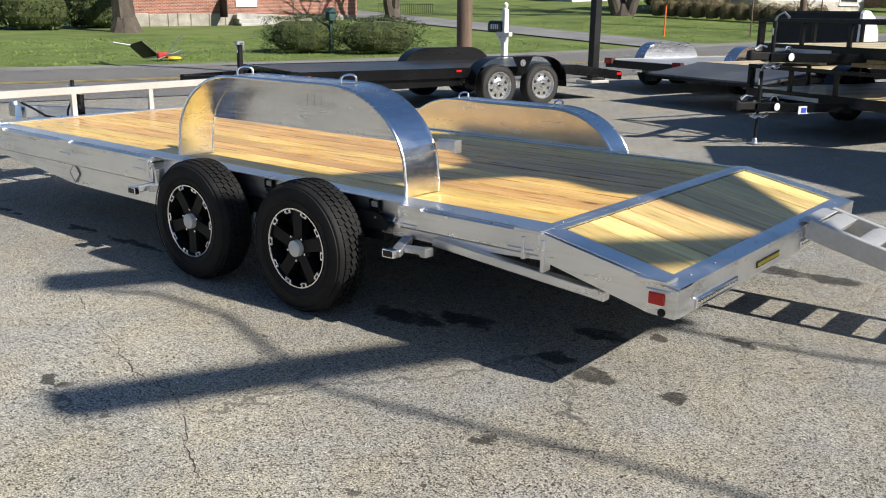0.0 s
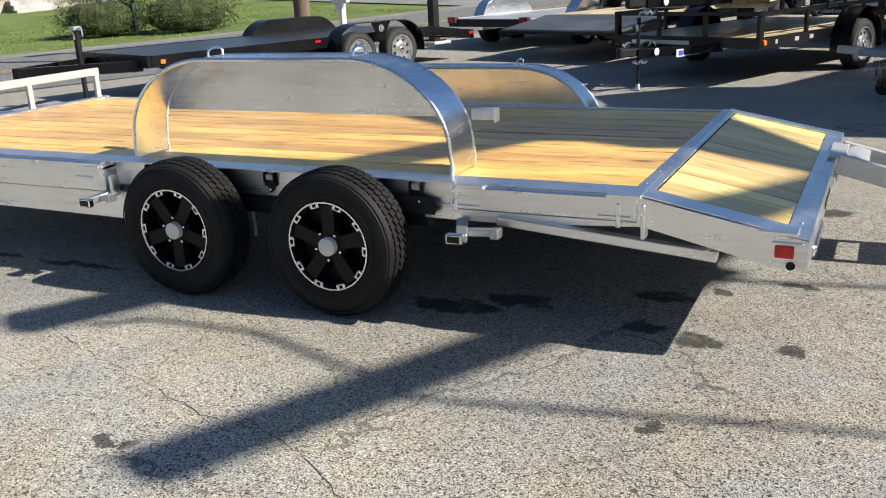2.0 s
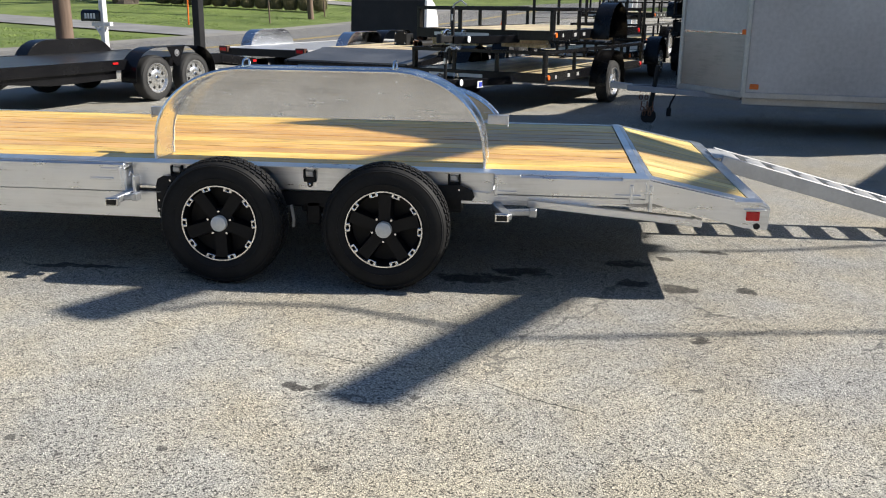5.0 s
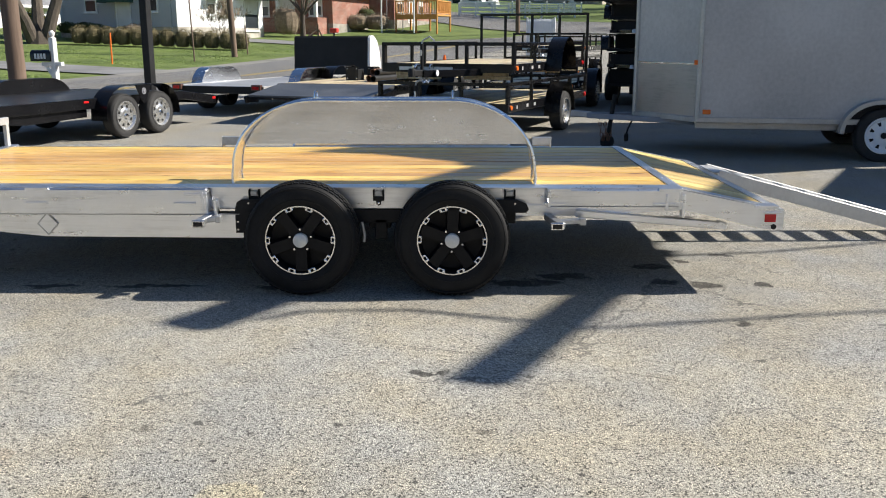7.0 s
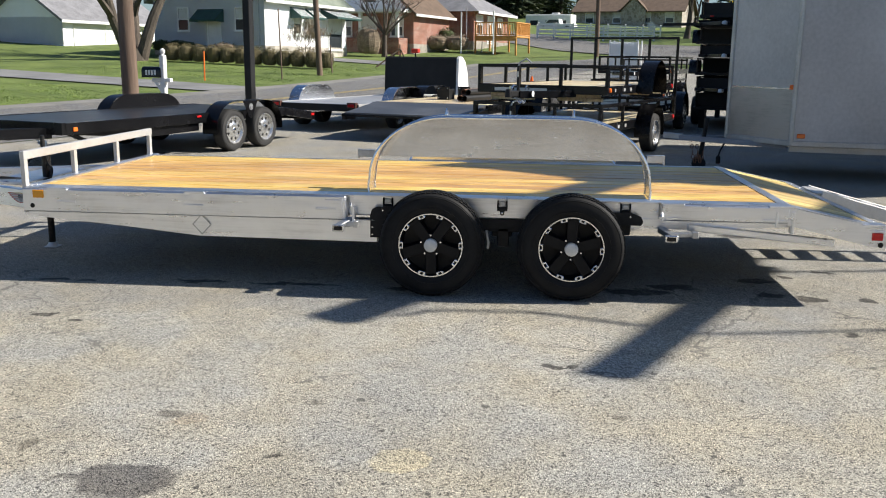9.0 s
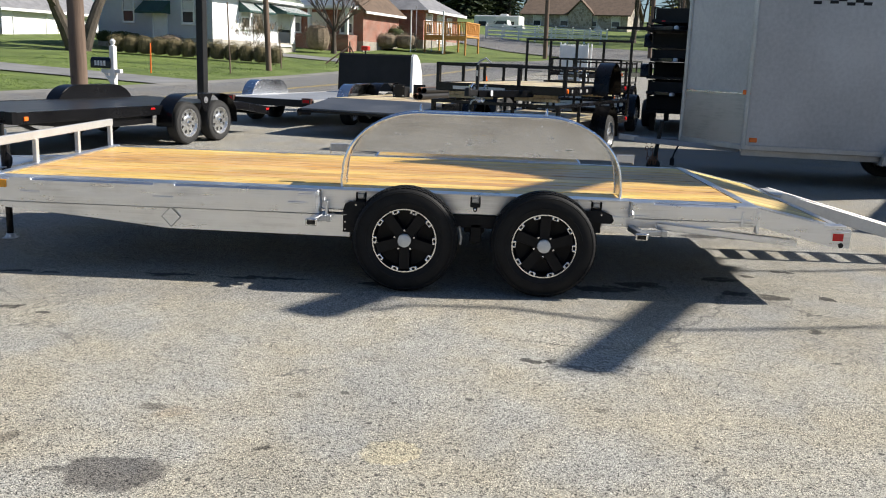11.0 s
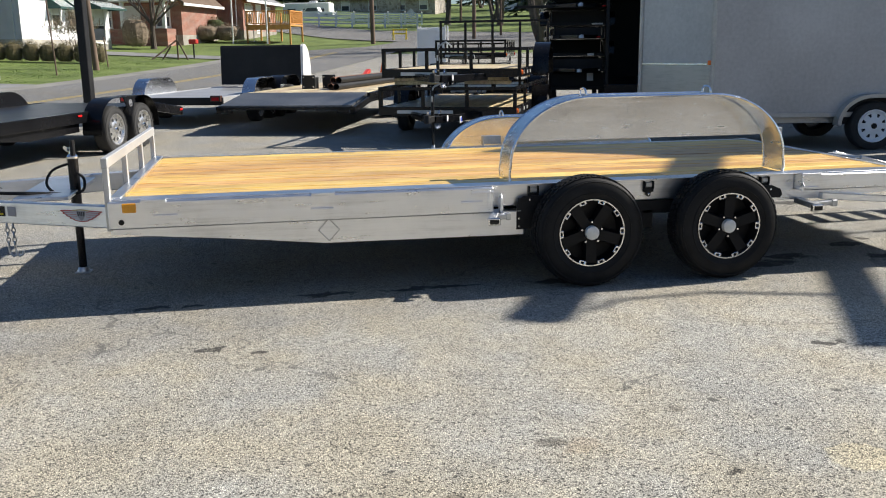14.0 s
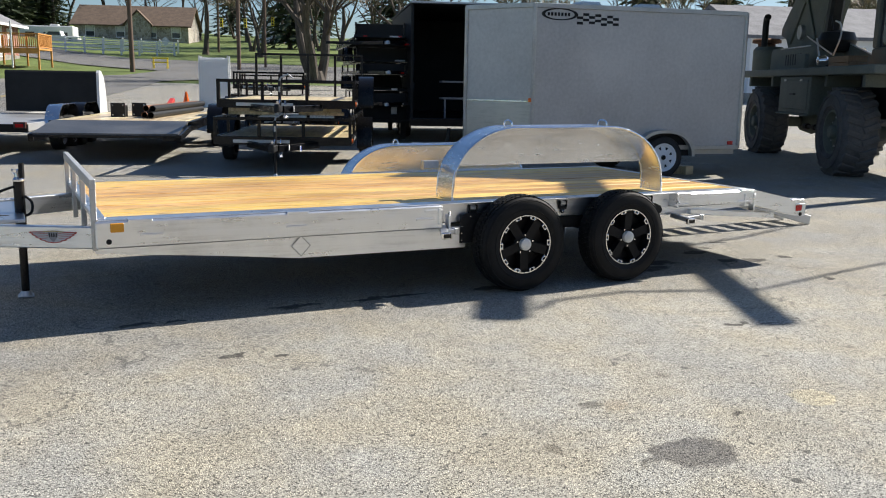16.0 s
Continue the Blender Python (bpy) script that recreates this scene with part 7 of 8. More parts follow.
# ---- trees and shrubs ----
def branches(trunk, twigs, start_at, direction, length, radius, depth, rng, twig_len, thick=0.009):
    pts, radii = [Vector(start_at)], [radius]
    d = Vector(direction).normalized()
    n = 4
    for i in range(n):
        d = (d + Vector((rng.uniform(-1, 1), rng.uniform(-1, 1), rng.uniform(-0.4, 0.8))) * 0.17).normalized()
        pts.append(pts[-1] + d * length / n)
        radii.append(radius * (1 - 0.5 * (i + 1) / n))
    trunk.tube(pts, radii, 10 if depth > 3 else (6 if depth > 1 else 4), caps=False)
    if depth == 0:
        for i in range(5 if thick < 0.02 else 9):
            base = pts[rng.randint(1, n)]
            e = (d + Vector((rng.uniform(-1, 1), rng.uniform(-1, 1), rng.uniform(-0.4, 1)))).normalized() * twig_len * rng.uniform(0.6, 1.3)
            side = e.cross(Vector((0, 0, 1))).normalized() * thick
            mid = base + e * 0.5 + Vector((rng.uniform(-1, 1), rng.uniform(-1, 1), rng.uniform(-1, 1))) * twig_len * 0.12
            twigs.add([base - side, base + side, mid + side, mid - side, base + e], [(0, 1, 2, 3), (3, 2, 4)])
        return
    for i in range(rng.choice((3, 3, 4))):
        k = rng.randint(2, n)
        turn = Vector((rng.uniform(-1, 1), rng.uniform(-1, 1), rng.uniform(-0.15, 0.75)))
        branches(trunk, twigs, pts[k], d * 0.55 + turn * 0.85, length * rng.uniform(0.6, 0.8), radii[k] * rng.uniform(0.55, 0.75), depth - 1, rng, twig_len, thick)


def bare_tree(m, height, radius, seed, label, material=None, depth=4, fork=1, twig_len=0.4):
    rng = random.Random(seed)
    t = thing("tree", m, label, "tree", "bare trees")
    trunk, twigs = Shape(), Shape()
    for k in range(fork):
        a = 2 * math.pi * k / max(fork, 1) + 0.7
        lean = Vector((0.28 * math.cos(a), 0.28 * math.sin(a), 1)) if fork > 1 else Vector((0.03, 0.02, 1))
        branches(trunk, twigs, (0.6 * radius * math.cos(a) * (fork > 1), 0.6 * radius * math.sin(a) * (fork > 1), -0.1), lean, height * 0.4, radius if fork == 1 else radius * 0.72, depth, rng, twig_len, 0.03 if twig_len > 0.8 else 0.009)
    trunk.tube([(0, 0, -0.2), (0, 0, 0.1), (0, 0, 0.6)], [radius * 1.5, radius * 1.25, radius * 0.9], 10, caps=False)
    part("trunk", trunk, BARK, t, tidy=False)
    part("crown", twigs, material or TWIG, t, smooth=False, tidy=False)
    return t


def leaf_cloud(s, centre, rx, ry, rz, count, size, rng, lo=0.72, floor=None, boxy=2.0):
    for _ in range(count):
        while True:
            v = Vector((rng.uniform(-1, 1), rng.uniform(-1, 1), rng.uniform(-1, 1)))
            if 0.1 < v.length < 1:
                break
        v /= (abs(v.x) ** boxy + abs(v.y) ** boxy + abs(v.z) ** boxy) ** (1 / boxy)
        r = rng.uniform(lo, 1.03) * (1 + 0.1 * math.sin(v.x * 5 + v.z * 7) + 0.06 * math.sin(v.y * 9))
        c = Vector(centre) + Vector((v.x * rx, v.y * ry, v.z * rz)) * r
        if floor is not None and c.z < floor:
            c.z = floor + abs(c.z - floor) * 0.3
        u = Vector((rng.uniform(-1, 1), rng.uniform(-1, 1), rng.uniform(-1, 1))).normalized() * size * rng.uniform(0.6, 1.3)
        w = u.cross(Vector((rng.uniform(-1, 1), rng.uniform(-1, 1), rng.uniform(-1, 1)))).normalized() * size * 0.6
        s.add([c - u, c - w * 0.6, c + u, c + w * 0.6], [(0, 1, 2, 3)])


BROWN_STEM = plain("brown_shrub_stems", (0.07, 0.058, 0.03), (0.16, 0.13, 0.065), 0.95, 0, 4, 25, 0.8, 0.04)
TAN_STEM = plain("tan_shrub_stems", (0.12, 0.09, 0.06), (0.26, 0.2, 0.14), 0.95, 0, 4, 25, 0.8, 0.04)
DARK_STEM = plain("dark_shrub_stems", (0.025, 0.035, 0.01), (0.07, 0.085, 0.025), 0.95, 0, 3, 20, 0.6, 0.03)


def shrub(m, rx, ry, h, count, size, material, seed, label, group, boxy=3.2):
    rng = random.Random(seed)
    t = thing("bush", m, label, "bush", group)
    core = Shape()
    core.lathe([(0.0, h * 0.9)] + [(0.9 * math.cos(a) ** 0.45 if math.cos(a) > 0 else 0, h * (0.45 + 0.45 * math.sin(a))) for a in (1.2, 0.8, 0.4, 0.0, -0.4, -0.8, -1.1)], 12, axis="z")
    core.v = [(x * rx, y * ry, z) for x, y, z in core.v]
    part("core", core, BROWN_STEM if material is LEAF_BROWN else TAN_STEM if material is TWIG else DARK_STEM, t, "dark inner stems", smooth=False)
    leaves = Shape()
    leaf_cloud(leaves, (0, 0, h * 0.5), rx, ry, h * 0.52, count, size, rng, 0.86, 0.02, boxy)
    part("crown", leaves, material, t, smooth=False, tidy=False)
    return t


shrub(on_road(10.7, -23.9), 1.2, 1.05, 1.1, 7000, 0.034, LEAF, 1, "clipped dark green bush on the lawn", "clipped bushes", 7.0)
shrub(on_road(12.9, -22.7), 1.4, 1.1, 1.08, 8000, 0.034, LEAF, 2, "clipped dark green bush on the lawn", "clipped bushes", 7.0)
for k, (p, q, r, h) in enumerate(((5.0, -41.5, 1.7, 1.9), (8.0, -43.0, 1.5, 1.7), (2.5, -43.0, 1.8, 2.2))):
    shrub(on_road(p, q), r, r, h, 1600, 0.09, LEAF, 10 + k, "large dark evergreen shrub beside the brick house", "evergreen shrubs")
first = None
for k in range(12):
    p, q = 36.1 + k * 0.23, -33.2 + 0.78 * k
    if first is None or k == 6:
        first = shrub(on_road(p, q), 0.46, 0.42, 0.95, 2200, 0.03, LEAF_BROWN, 30 + k, "rounded brownish hedge bush in a row", "hedge row", 2.5)
    else:
        copy_thing(first, on_road(p, q, 0.0, 37 * k))
for k, (p, q, r, h, m) in enumerate(((38.6, -38.5, 0.8, 1.2, LEAF_YELLOW), (38.9, -36.4, 0.5, 0.6, LEAF), (38.9, -35.2, 0.6, 0.65, LEAF), (38.9, -34.4, 0.5, 0.6, LEAF), (39.0, -31.8, 0.7, 0.7, TWIG),
                                     (50.5, -28.4, 0.9, 1.9, TWIG), (57.6, -31.9, 1.0, 1.3, TWIG), (58.2, -30.4, 1.2, 1.1, TWIG), (58.6, -28.8, 1.1, 1.2, LEAF_BROWN), (59.0, -27.2, 1.1, 1.15, TWIG), (59.6, -25.7, 1.0, 1.2, TWIG), (60.5, -27.0, 0.8, 1.6, LEAF))):
    shrub(on_road(p, q, 0.3 if p < 40 else 0.1), r, r, h, 1500, 0.05, m, 60 + k, "yellow flowering shrub beside the house" if m is LEAF_YELLOW else "shrub beside the house wall", "garden shrubs", 2.2)

bare_tree(on_road(8.4, -38.5), 13, 0.55, 3, "big bare tree with thick trunk on the lawn", depth=3)
bare_tree(on_road(23.5, -41.0), 9, 0.4, 4, "bare tree with two thick stems on the lawn", depth=3, fork=2)
bare_tree(on_road(35.5, -35.3), 13, 0.52, 5, "big bare tree forking low beside the white house", depth=4, fork=3)
def spreading_tree(m, seed, label):
    """A low tree whose limbs fan out from a short trunk into a broad crown."""
    rng = random.Random(seed)
    t = thing("tree", m, label, "tree", "bare trees")
    trunk, twigs = Shape(), Shape()
    trunk.tube([(0, 0, -0.2), (0, 0, 0.1), (0.03, 0.02, 0.9), (0.05, 0.0, 1.7)], [0.26, 0.2, 0.17, 0.15], 10, caps=False)
    for i in range(8):
        a = 2 * math.pi * i / 8 + rng.uniform(-0.3, 0.3)
        out = rng.uniform(0.75, 1.25) if i % 4 else 0.25
        branches(trunk, twigs, (0.04, 0, rng.uniform(1.3, 1.7)), (out * math.cos(a), out * math.sin(a), 1.0), rng.uniform(2.0, 2.7), 0.085, 3, rng, 0.4, 0.011)
    part("trunk", trunk, BARK, t, tidy=False)
    part("crown", twigs, TWIG_RED, t, smooth=False, tidy=False)


spreading_tree(on_road(51.3, -27.6), 6, "small spreading bare tree with reddish buds")
bare_tree(on_road(41.0, -27.4), 3.0, 0.05, 7, "pale bare shrub tree before the white house", None, 4, 3, 0.3)
bare_tree(on_road(53.8, -2.2), 15, 0.5, 8, "large bare tree forking behind the trailers", depth=4, fork=3)
for k, (p, q, h) in enumerate(((70, 5, 14), (95, -3, 15), (120, -6, 16), (100, 12, 16), (75, 18, 14), (150, -10, 18), (160, -45, 18), (60, 40, 13), (140, 20, 17), (90, -8, 14), (84, 0, 13), (98, 4, 15), (94, -14, 14), (106, -10, 15), (80, 7, 13), (112, -2, 16))):
    bare_tree(on_road(p, q), h, 0.3, 20 + k, "tall bare tree in the distance", depth=4, fork=1 + k % 2, twig_len=0.9)


def conifer(m, height, radius, seed):
    rng = random.Random(seed)
    t = thing("conifer", m, "tall dark green conifer in the distance", "tree", "far conifers")
    s = Shape()
    s.tube([(0, 0, -0.3), (0, 0, height * 0.5), (0, 0, height * 0.97)], [0.28, 0.18, 0.04], 8)
    part("trunk", s, BARK, t)
    leaves = Shape()
    tiers = 20
    for i in range(tiers):
        z = height * (0.08 + 0.9 * i / tiers)
        r = radius * (1 - i / tiers) ** 0.8 * rng.uniform(0.75, 1.2)
        for j in range(22):
            a = 2 * math.pi * j / 22 + rng.uniform(-0.3, 0.3)
            reach = r * rng.uniform(0.65, 1.15)
            for k in range(6):
                f = (k + 0.6) / 6
                c = Vector((math.cos(a) * reach * f, math.sin(a) * reach * f, z - reach * 0.28 * f + rng.uniform(-0.2, 0.2)))
                u = Vector((math.cos(a + rng.uniform(-0.8, 0.8)), math.sin(a + rng.uniform(-0.8, 0.8)), rng.uniform(-0.7, 0.2))) * 0.55
                w = Vector((-u.y, u.x, rng.uniform(-0.3, 0.3))) * 0.5
                leaves.add([c - u, c - w, c + u, c + w], [(0, 1, 2, 3)])
    part("crown", leaves, CONIFER, t, smooth=False, tidy=False)
    return t


base_tree = conifer(on_road(165, -62), 17, 4.6, 90)
second_tree = conifer(on_road(172, -52), 19, 5.2, 91)
spots = [(158, -70), (178, -66), (185, -58), (160, -52), (170, -78), (150, -82), (95, 55), (100, 64), (92, 72), (104, 48), (98, 84), (110, 40), (140, -90), (128, -86), (200, -70), (196, -80), (154, -54), (92, -46), (96, -52), (88, -54), (84, -60), (190, -20), (196, -2), (119, -6), (124, 8), (150, -46), (142, -50), (146, -56)]
for k, (p, q) in enumerate(spots):
    c = copy_thing(base_tree if k % 2 else second_tree, on_road(p, q, 0.0, 47 * k))
    c.scale = (1.15, 1.15, 0.8 + 0.07 * (k % 6))
far_bare = [bare_tree(on_road(150, -62), 15, 0.28, 61, "tall bare tree in the distance", depth=4, fork=2, twig_len=1.1), bare_tree(on_road(147, -30), 16, 0.3, 62, "tall bare tree in the distance", depth=4, fork=1, twig_len=1.1)]
for k, (p, q) in enumerate(((146, -52), (148, -44), (152, -22), (150, -14), (156, -4), (160, 8), (150, 16), (66, -52), (70, -60), (58, -56), (74, -48), (86, -44), (130, 30), (110, 22), (88, 30), (80, 44), (84, 58), (76, 70), (52, -58), (30, -66), (20, -70), (44, -64), (158, -12), (140, 6), (162, -48), (166, -40), (170, -32), (164, -26), (172, -18), (168, -8), (174, 2), (160, -58), (155, -34), (146, -8), (100, 40), (95, 20), (70, 30))):
    c = copy_thing(far_bare[k % 2], on_road(p, q, 0.0, 61 * k))
    c.scale = (1.1, 1.1, 0.8 + 0.08 * (k % 4))


# ---- houses ----
def brick_material(name, scale=1.0):
    m, nt, bsdf, co = start(name)
    tex = nt.nodes.new("ShaderNodeTexBrick")
    tex.inputs["Scale"].default_value = 1.0
    tex.inputs["Brick Width"].default_value, tex.inputs["Row Height"].default_value = 0.22 * scale, 0.075 * scale
    tex.inputs["Mortar Size"].default_value = 0.008
    tex.inputs["Color1"].default_value, tex.inputs["Color2"].default_value = (0.34, 0.12, 0.07, 1), (0.2, 0.06, 0.04, 1)
    tex.inputs["Mortar"].default_value = (0.45, 0.4, 0.34, 1)
    sep = nt.nodes.new("ShaderNodeSeparateXYZ")
    comb = nt.nodes.new("ShaderNodeCombineXYZ")
    nt.links.new(co, sep.inputs[0])
    nt.links.new(math_node(nt, "ADD", sep.outputs[0], sep.outputs[1]), comb.inputs[0])
    nt.links.new(sep.outputs[2], comb.inputs[1])
    nt.links.new(comb.outputs[0], tex.inputs["Vector"])
    tone = ramp_node(nt, [(0.35, (0.8, 0.8, 0.8)), (0.65, (1.15, 1.1, 1.1))])
    nt.links.new(noise_node(nt, co, 1.2, 4).outputs[0], tone.inputs[0])
    nt.links.new(mixed(nt, 1.0, tex.outputs["Color"], tone.outputs[0], "MULTIPLY"), bsdf.inputs["Base Color"])
    bsdf.inputs["Roughness"].default_value = 0.85
    bumped(nt, bsdf, tex.outputs["Fac"], -0.3, 0.01)
    return m


def fieldstone_material(name):
    m, nt, bsdf, co = start(name)
    cell = nt.nodes.new("ShaderNodeTexVoronoi")
    cell.inputs["Scale"].default_value = 2.6
    nt.links.new(co, cell.inputs["Vector"])
    edge = nt.nodes.new("ShaderNodeTexVoronoi")
    edge.feature = "DISTANCE_TO_EDGE"
    edge.inputs["Scale"].default_value = 2.6
    nt.links.new(co, edge.inputs["Vector"])
    r = ramp_node(nt, [(0.0, (0.2, 0.18, 0.15)), (0.5, (0.36, 0.31, 0.25)), (1.0, (0.5, 0.46, 0.4))])
    nt.links.new(cell.outputs["Color"], r.inputs[0])
    colour = mixed(nt, math_node(nt, "LESS_THAN", edge.outputs["Distance"], 0.035), r.outputs[0], (0.5, 0.48, 0.44))
    nt.links.new(colour, bsdf.inputs["Base Color"])
    bsdf.inputs["Roughness"].default_value = 0.9
    bumped(nt, bsdf, edge.outputs["Distance"], 0.5, 0.04)
    return m


BRICKWORK = brick_material("red_brickwork")
FIELDSTONE = fieldstone_material("mixed_fieldstone")


def opening(owner, face, u, z, w, h, kind="window"):
    """A window or door on a wall: face 'front' lies in y = 0 and looks to -y, 'side' in x = 0 and looks to -x."""
    def add(s, u0, u1, z0, z1, d0, d1, b=0.0):
        if face == "front":
            s.box(u0, u1, -d1, -d0, z0, z1, b)
        else:
            s.box(-d1, -d0, u0, u1, z0, z1, b)
    s = Shape()
    for a, b, c, d in ((u - 0.1, u, z - 0.1, z + h + 0.1), (u + w, u + w + 0.1, z - 0.1, z + h + 0.1), (u, u + w, z + h, z + h + 0.1), (u, u + w, z - 0.1, z)):
        add(s, a, b, c, d, 0.0, 0.06)
    if kind == "window":
        add(s, u, u + w, z + h / 2 - 0.03, z + h / 2 + 0.03, 0.0, 0.045)
    f = part(kind, s, WHITE, owner, "white framed window" if kind == "window" else "white framed door")
    s = Shape()
    add(s, u, u + w, z, z + h, 0.0, 0.025)
    part("pane" if kind == "window" else "door_leaf", s, PANE if kind == "window" else WHITE, f)
    if kind == "window":
        s = Shape()
        add(s, u + 0.03, u + w - 0.03, z + h * 0.52, z + h - 0.02, 0.025, 0.032)
        part("blind", s, BLIND, f, "pale lowered blind")
        s = Shape()
        add(s, u - 0.14, u + w + 0.14, z - 0.14, z - 0.09, 0.0, 0.12)
        part("sill", s, WHITE, f)


def house(m, w, d, h, roof_h, ridge, wall_mat, roof_mat, label, openings=(), name="house", base=0.6, base_mat=None, over=0.4, lap=0.0, gable_mat=None):
    t = thing(name, m, label, "house")
    s = Shape()
    s.box(0, w, 0, d, 0, h)
    wall = part("wall", s, wall_mat, t, smooth=False)
    if lap:
        z = 0.1
        s = Shape()
        while z < h:
            s.prism([(-0.018, z), (-0.004, z + lap), (-0.001, z + lap), (-0.001, z)], 0.0, d)
            s.prism([(-0.018, z), (-0.004, z + lap), (-0.001, z + lap), (-0.001, z)], 0.0, d)
            n = len(s.v)
            s.add([(0, -0.018, z), (w, -0.018, z), (w, -0.003, z + lap), (0, -0.003, z + lap)], [(0, 1, 2, 3)])
            z += lap
        part("siding", s, wall_mat, wall, "lapped white siding boards", smooth=False, tidy=False)
    s = Shape()
    s.box(-0.03, w + 0.03, -0.03, d + 0.03, -1.5, base * 0.5)
    part("foundation", s, base_mat or STONE, t, "stone foundation", smooth=False)
    s = Shape()
    o = over
    if ridge == "x":
        k = roof_h / (d / 2)
        prof = [(-o, h - o * k), (d / 2, h + roof_h), (d + o, h - o * k), (d + o, h - o * k + 0.18), (d / 2, h + roof_h + 0.2), (-o, h - o * k + 0.18)]
        s.prism(prof, -o, w + o, "x")
        g = []
        for x0, x1 in ((0.0, 0.1), (w - 0.1, w)):
            g.append(Shape().prism([(0, h), (d, h), (d / 2, h + roof_h)], x0, x1, "x"))
    elif ridge == "y":
        k = roof_h / (w / 2)
        prof = [(-o, h - o * k), (w / 2, h + roof_h), (w + o, h - o * k), (w + o, h - o * k + 0.18), (w / 2, h + roof_h + 0.2), (-o, h - o * k + 0.18)]
        s.prism(prof, -o, d + o, "y")
        g = []
        for y0, y1 in ((0.0, 0.1), (d - 0.1, d)):
            g.append(Shape().prism([(0, h), (w, h), (w / 2, h + roof_h)], y0, y1, "y"))
    else:
        c = min(w, d) / 2
        top = [(c, c, h + roof_h), (w - c + 0.01, c, h + roof_h), (w - c + 0.01, d - c + 0.01, h + roof_h), (c, d - c + 0.01, h + roof_h)]
        low_r = [(-o, -o, h), (w + o, -o, h), (w + o, d + o, h), (-o, d + o, h)]
        s.add(low_r + top, [(0, 1, 5, 4), (1, 2, 6, 5), (2, 3, 7, 6), (3, 0, 4, 7), (0, 1, 2, 3), (4, 5, 6, 7)])
        g = []
    roof = part("roof", s, roof_mat, t, smooth=False)
    s = Shape()
    s.box(-o - 0.03, w + o + 0.03, -o - 0.06, -o, h - 0.18 if ridge == "hip" else h - o * (roof_h / (d / 2)) - 0.02 if ridge == "x" else h - 0.2, h + 0.02 if ridge != "x" else h - o * (roof_h / (d / 2)) + 0.16)
    if ridge != "y":
        part("eaves_board", s, WHITE, roof, "white eaves board", smooth=False)
    for one in g:
        part("gable", one, gable_mat or wall_mat, wall, smooth=False)
    for args in openings:
        opening(t, *args)
    return t


def awning(owner, face, u, z, w, drop, out, material=None):
    s = Shape()
    outer = [(0.0, z), (out, z - drop), (out, z - drop - 0.12), (out - 0.03, z - drop - 0.12), (out - 0.03, z - drop - 0.02), (0.0, z - 0.04)]
    if face == "front":
        s.v, s.f = [], []
        n = len(outer)
        verts = [(u, -a, b) for a, b in outer] + [(u + w, -a, b) for a, b in outer]
    else:
        n = len(outer)
        verts = [(-a, u, b) for a, b in outer] + [(-a, u + w, b) for a, b in outer]
    s.add(verts, [(i, (i + 1) % n, n + (i + 1) % n, n + i) for i in range(n)] + [tuple(range(n)), tuple(range(n, 2 * n))])
    for end in (u, u + w):
        tri = [(0.0, z), (out, z - drop), (out, z - drop - 0.12), (0.0, z - drop - 0.12)]
        s.add([(end, -a, b) if face == "front" else (-a, end, b) for a, b in tri], [(0, 1, 2, 3)])
    a = part("awning", s, material or AWNING, owner, "dark green canvas awning" if face == "side" else "green and white striped awning", smooth=False)
    if face == "front":
        k = 0
        while 0.1 + 0.26 * k < w - 0.1:
            x0 = u + 0.1 + 0.26 * k
            s = Shape()
            s.add([(x0, -0.01, z + 0.006), (x0 + 0.1, -0.01, z + 0.006), (x0 + 0.1, -out, z - drop + 0.006), (x0, -out, z - drop + 0.006), (x0, -0.01, z - 0.01), (x0 + 0.1, -0.01, z - 0.01), (x0 + 0.1, -out, z - drop - 0.01), (x0, -out, z - drop - 0.01)],
                  [(0, 1, 2, 3), (4, 5, 6, 7), (0, 1, 5, 4), (1, 2, 6, 5), (2, 3, 7, 6), (3, 0, 4, 7)])
            part("stripe", s, WHITE, a, smooth=False)
            k += 1


# white house: the gable side looks down the road, the porch side looks across it
def at_height(p, q, z, turn=0.0):
    return on_road(p, q, z - rise(p, q), turn)


white_house = house(at_height(40, -29.6, 1.9), 9.5, 8.2, 3.05, 2.9, "x", SIDING, ROOF_GREEN, "white clapboard house with green awnings and pale green roof",
                    (("side", 1.3, 1.2, 0.72, 1.25), ("side", 5.55, 1.2, 0.72, 1.25), ("side", 3.2, 0.1, 0.9, 1.9, "door"), ("front", 3.0, 1.1, 0.8, 1.2), ("front", 4.6, 1.1, 0.8, 1.2), ("front", 7.2, 0.2, 1.6, 2.0)), lap=0.16)
awning(white_house, "side", 2.9, 2.42, 1.9, 0.65, 0.85)
awning(white_house, "front", 2.7, 2.65, 1.4, 0.55, 0.8)
awning(white_house, "front", 4.4, 2.65, 1.3, 0.55, 0.8)
awning(white_house, "front", 6.2, 2.7, 3.2, 0.5, 1.3)
for x in (2.3, 6.2):
    s = Shape()
    s.box(x, x + 1.6, 0.9, 2.4, 3.6, 5.0)
    d = part("dormer", s, SIDING, white_house, "white dormer with window", smooth=False)
    box_part("pane", PANE, d, x + 0.35, x + 1.25, 0.87, 0.9, 4.05, 4.75, bevel=0)
    s = Shape()
    s.prism([(x - 0.2, 4.98), (x + 0.8, 5.5), (x + 1.8, 4.98), (x + 1.8, 5.06), (x + 0.8, 5.6), (x - 0.2, 5.06)], 0.7, 3.2)
    part("dormer_roof", s, ROOF_GREEN, d, smooth=False)
s = Shape()
s.tube([(-0.03, 0.35, 0.2), (-0.03, 0.35, 3.0)], 0.03, 6)
part("downpipe", s, GALV, white_house)
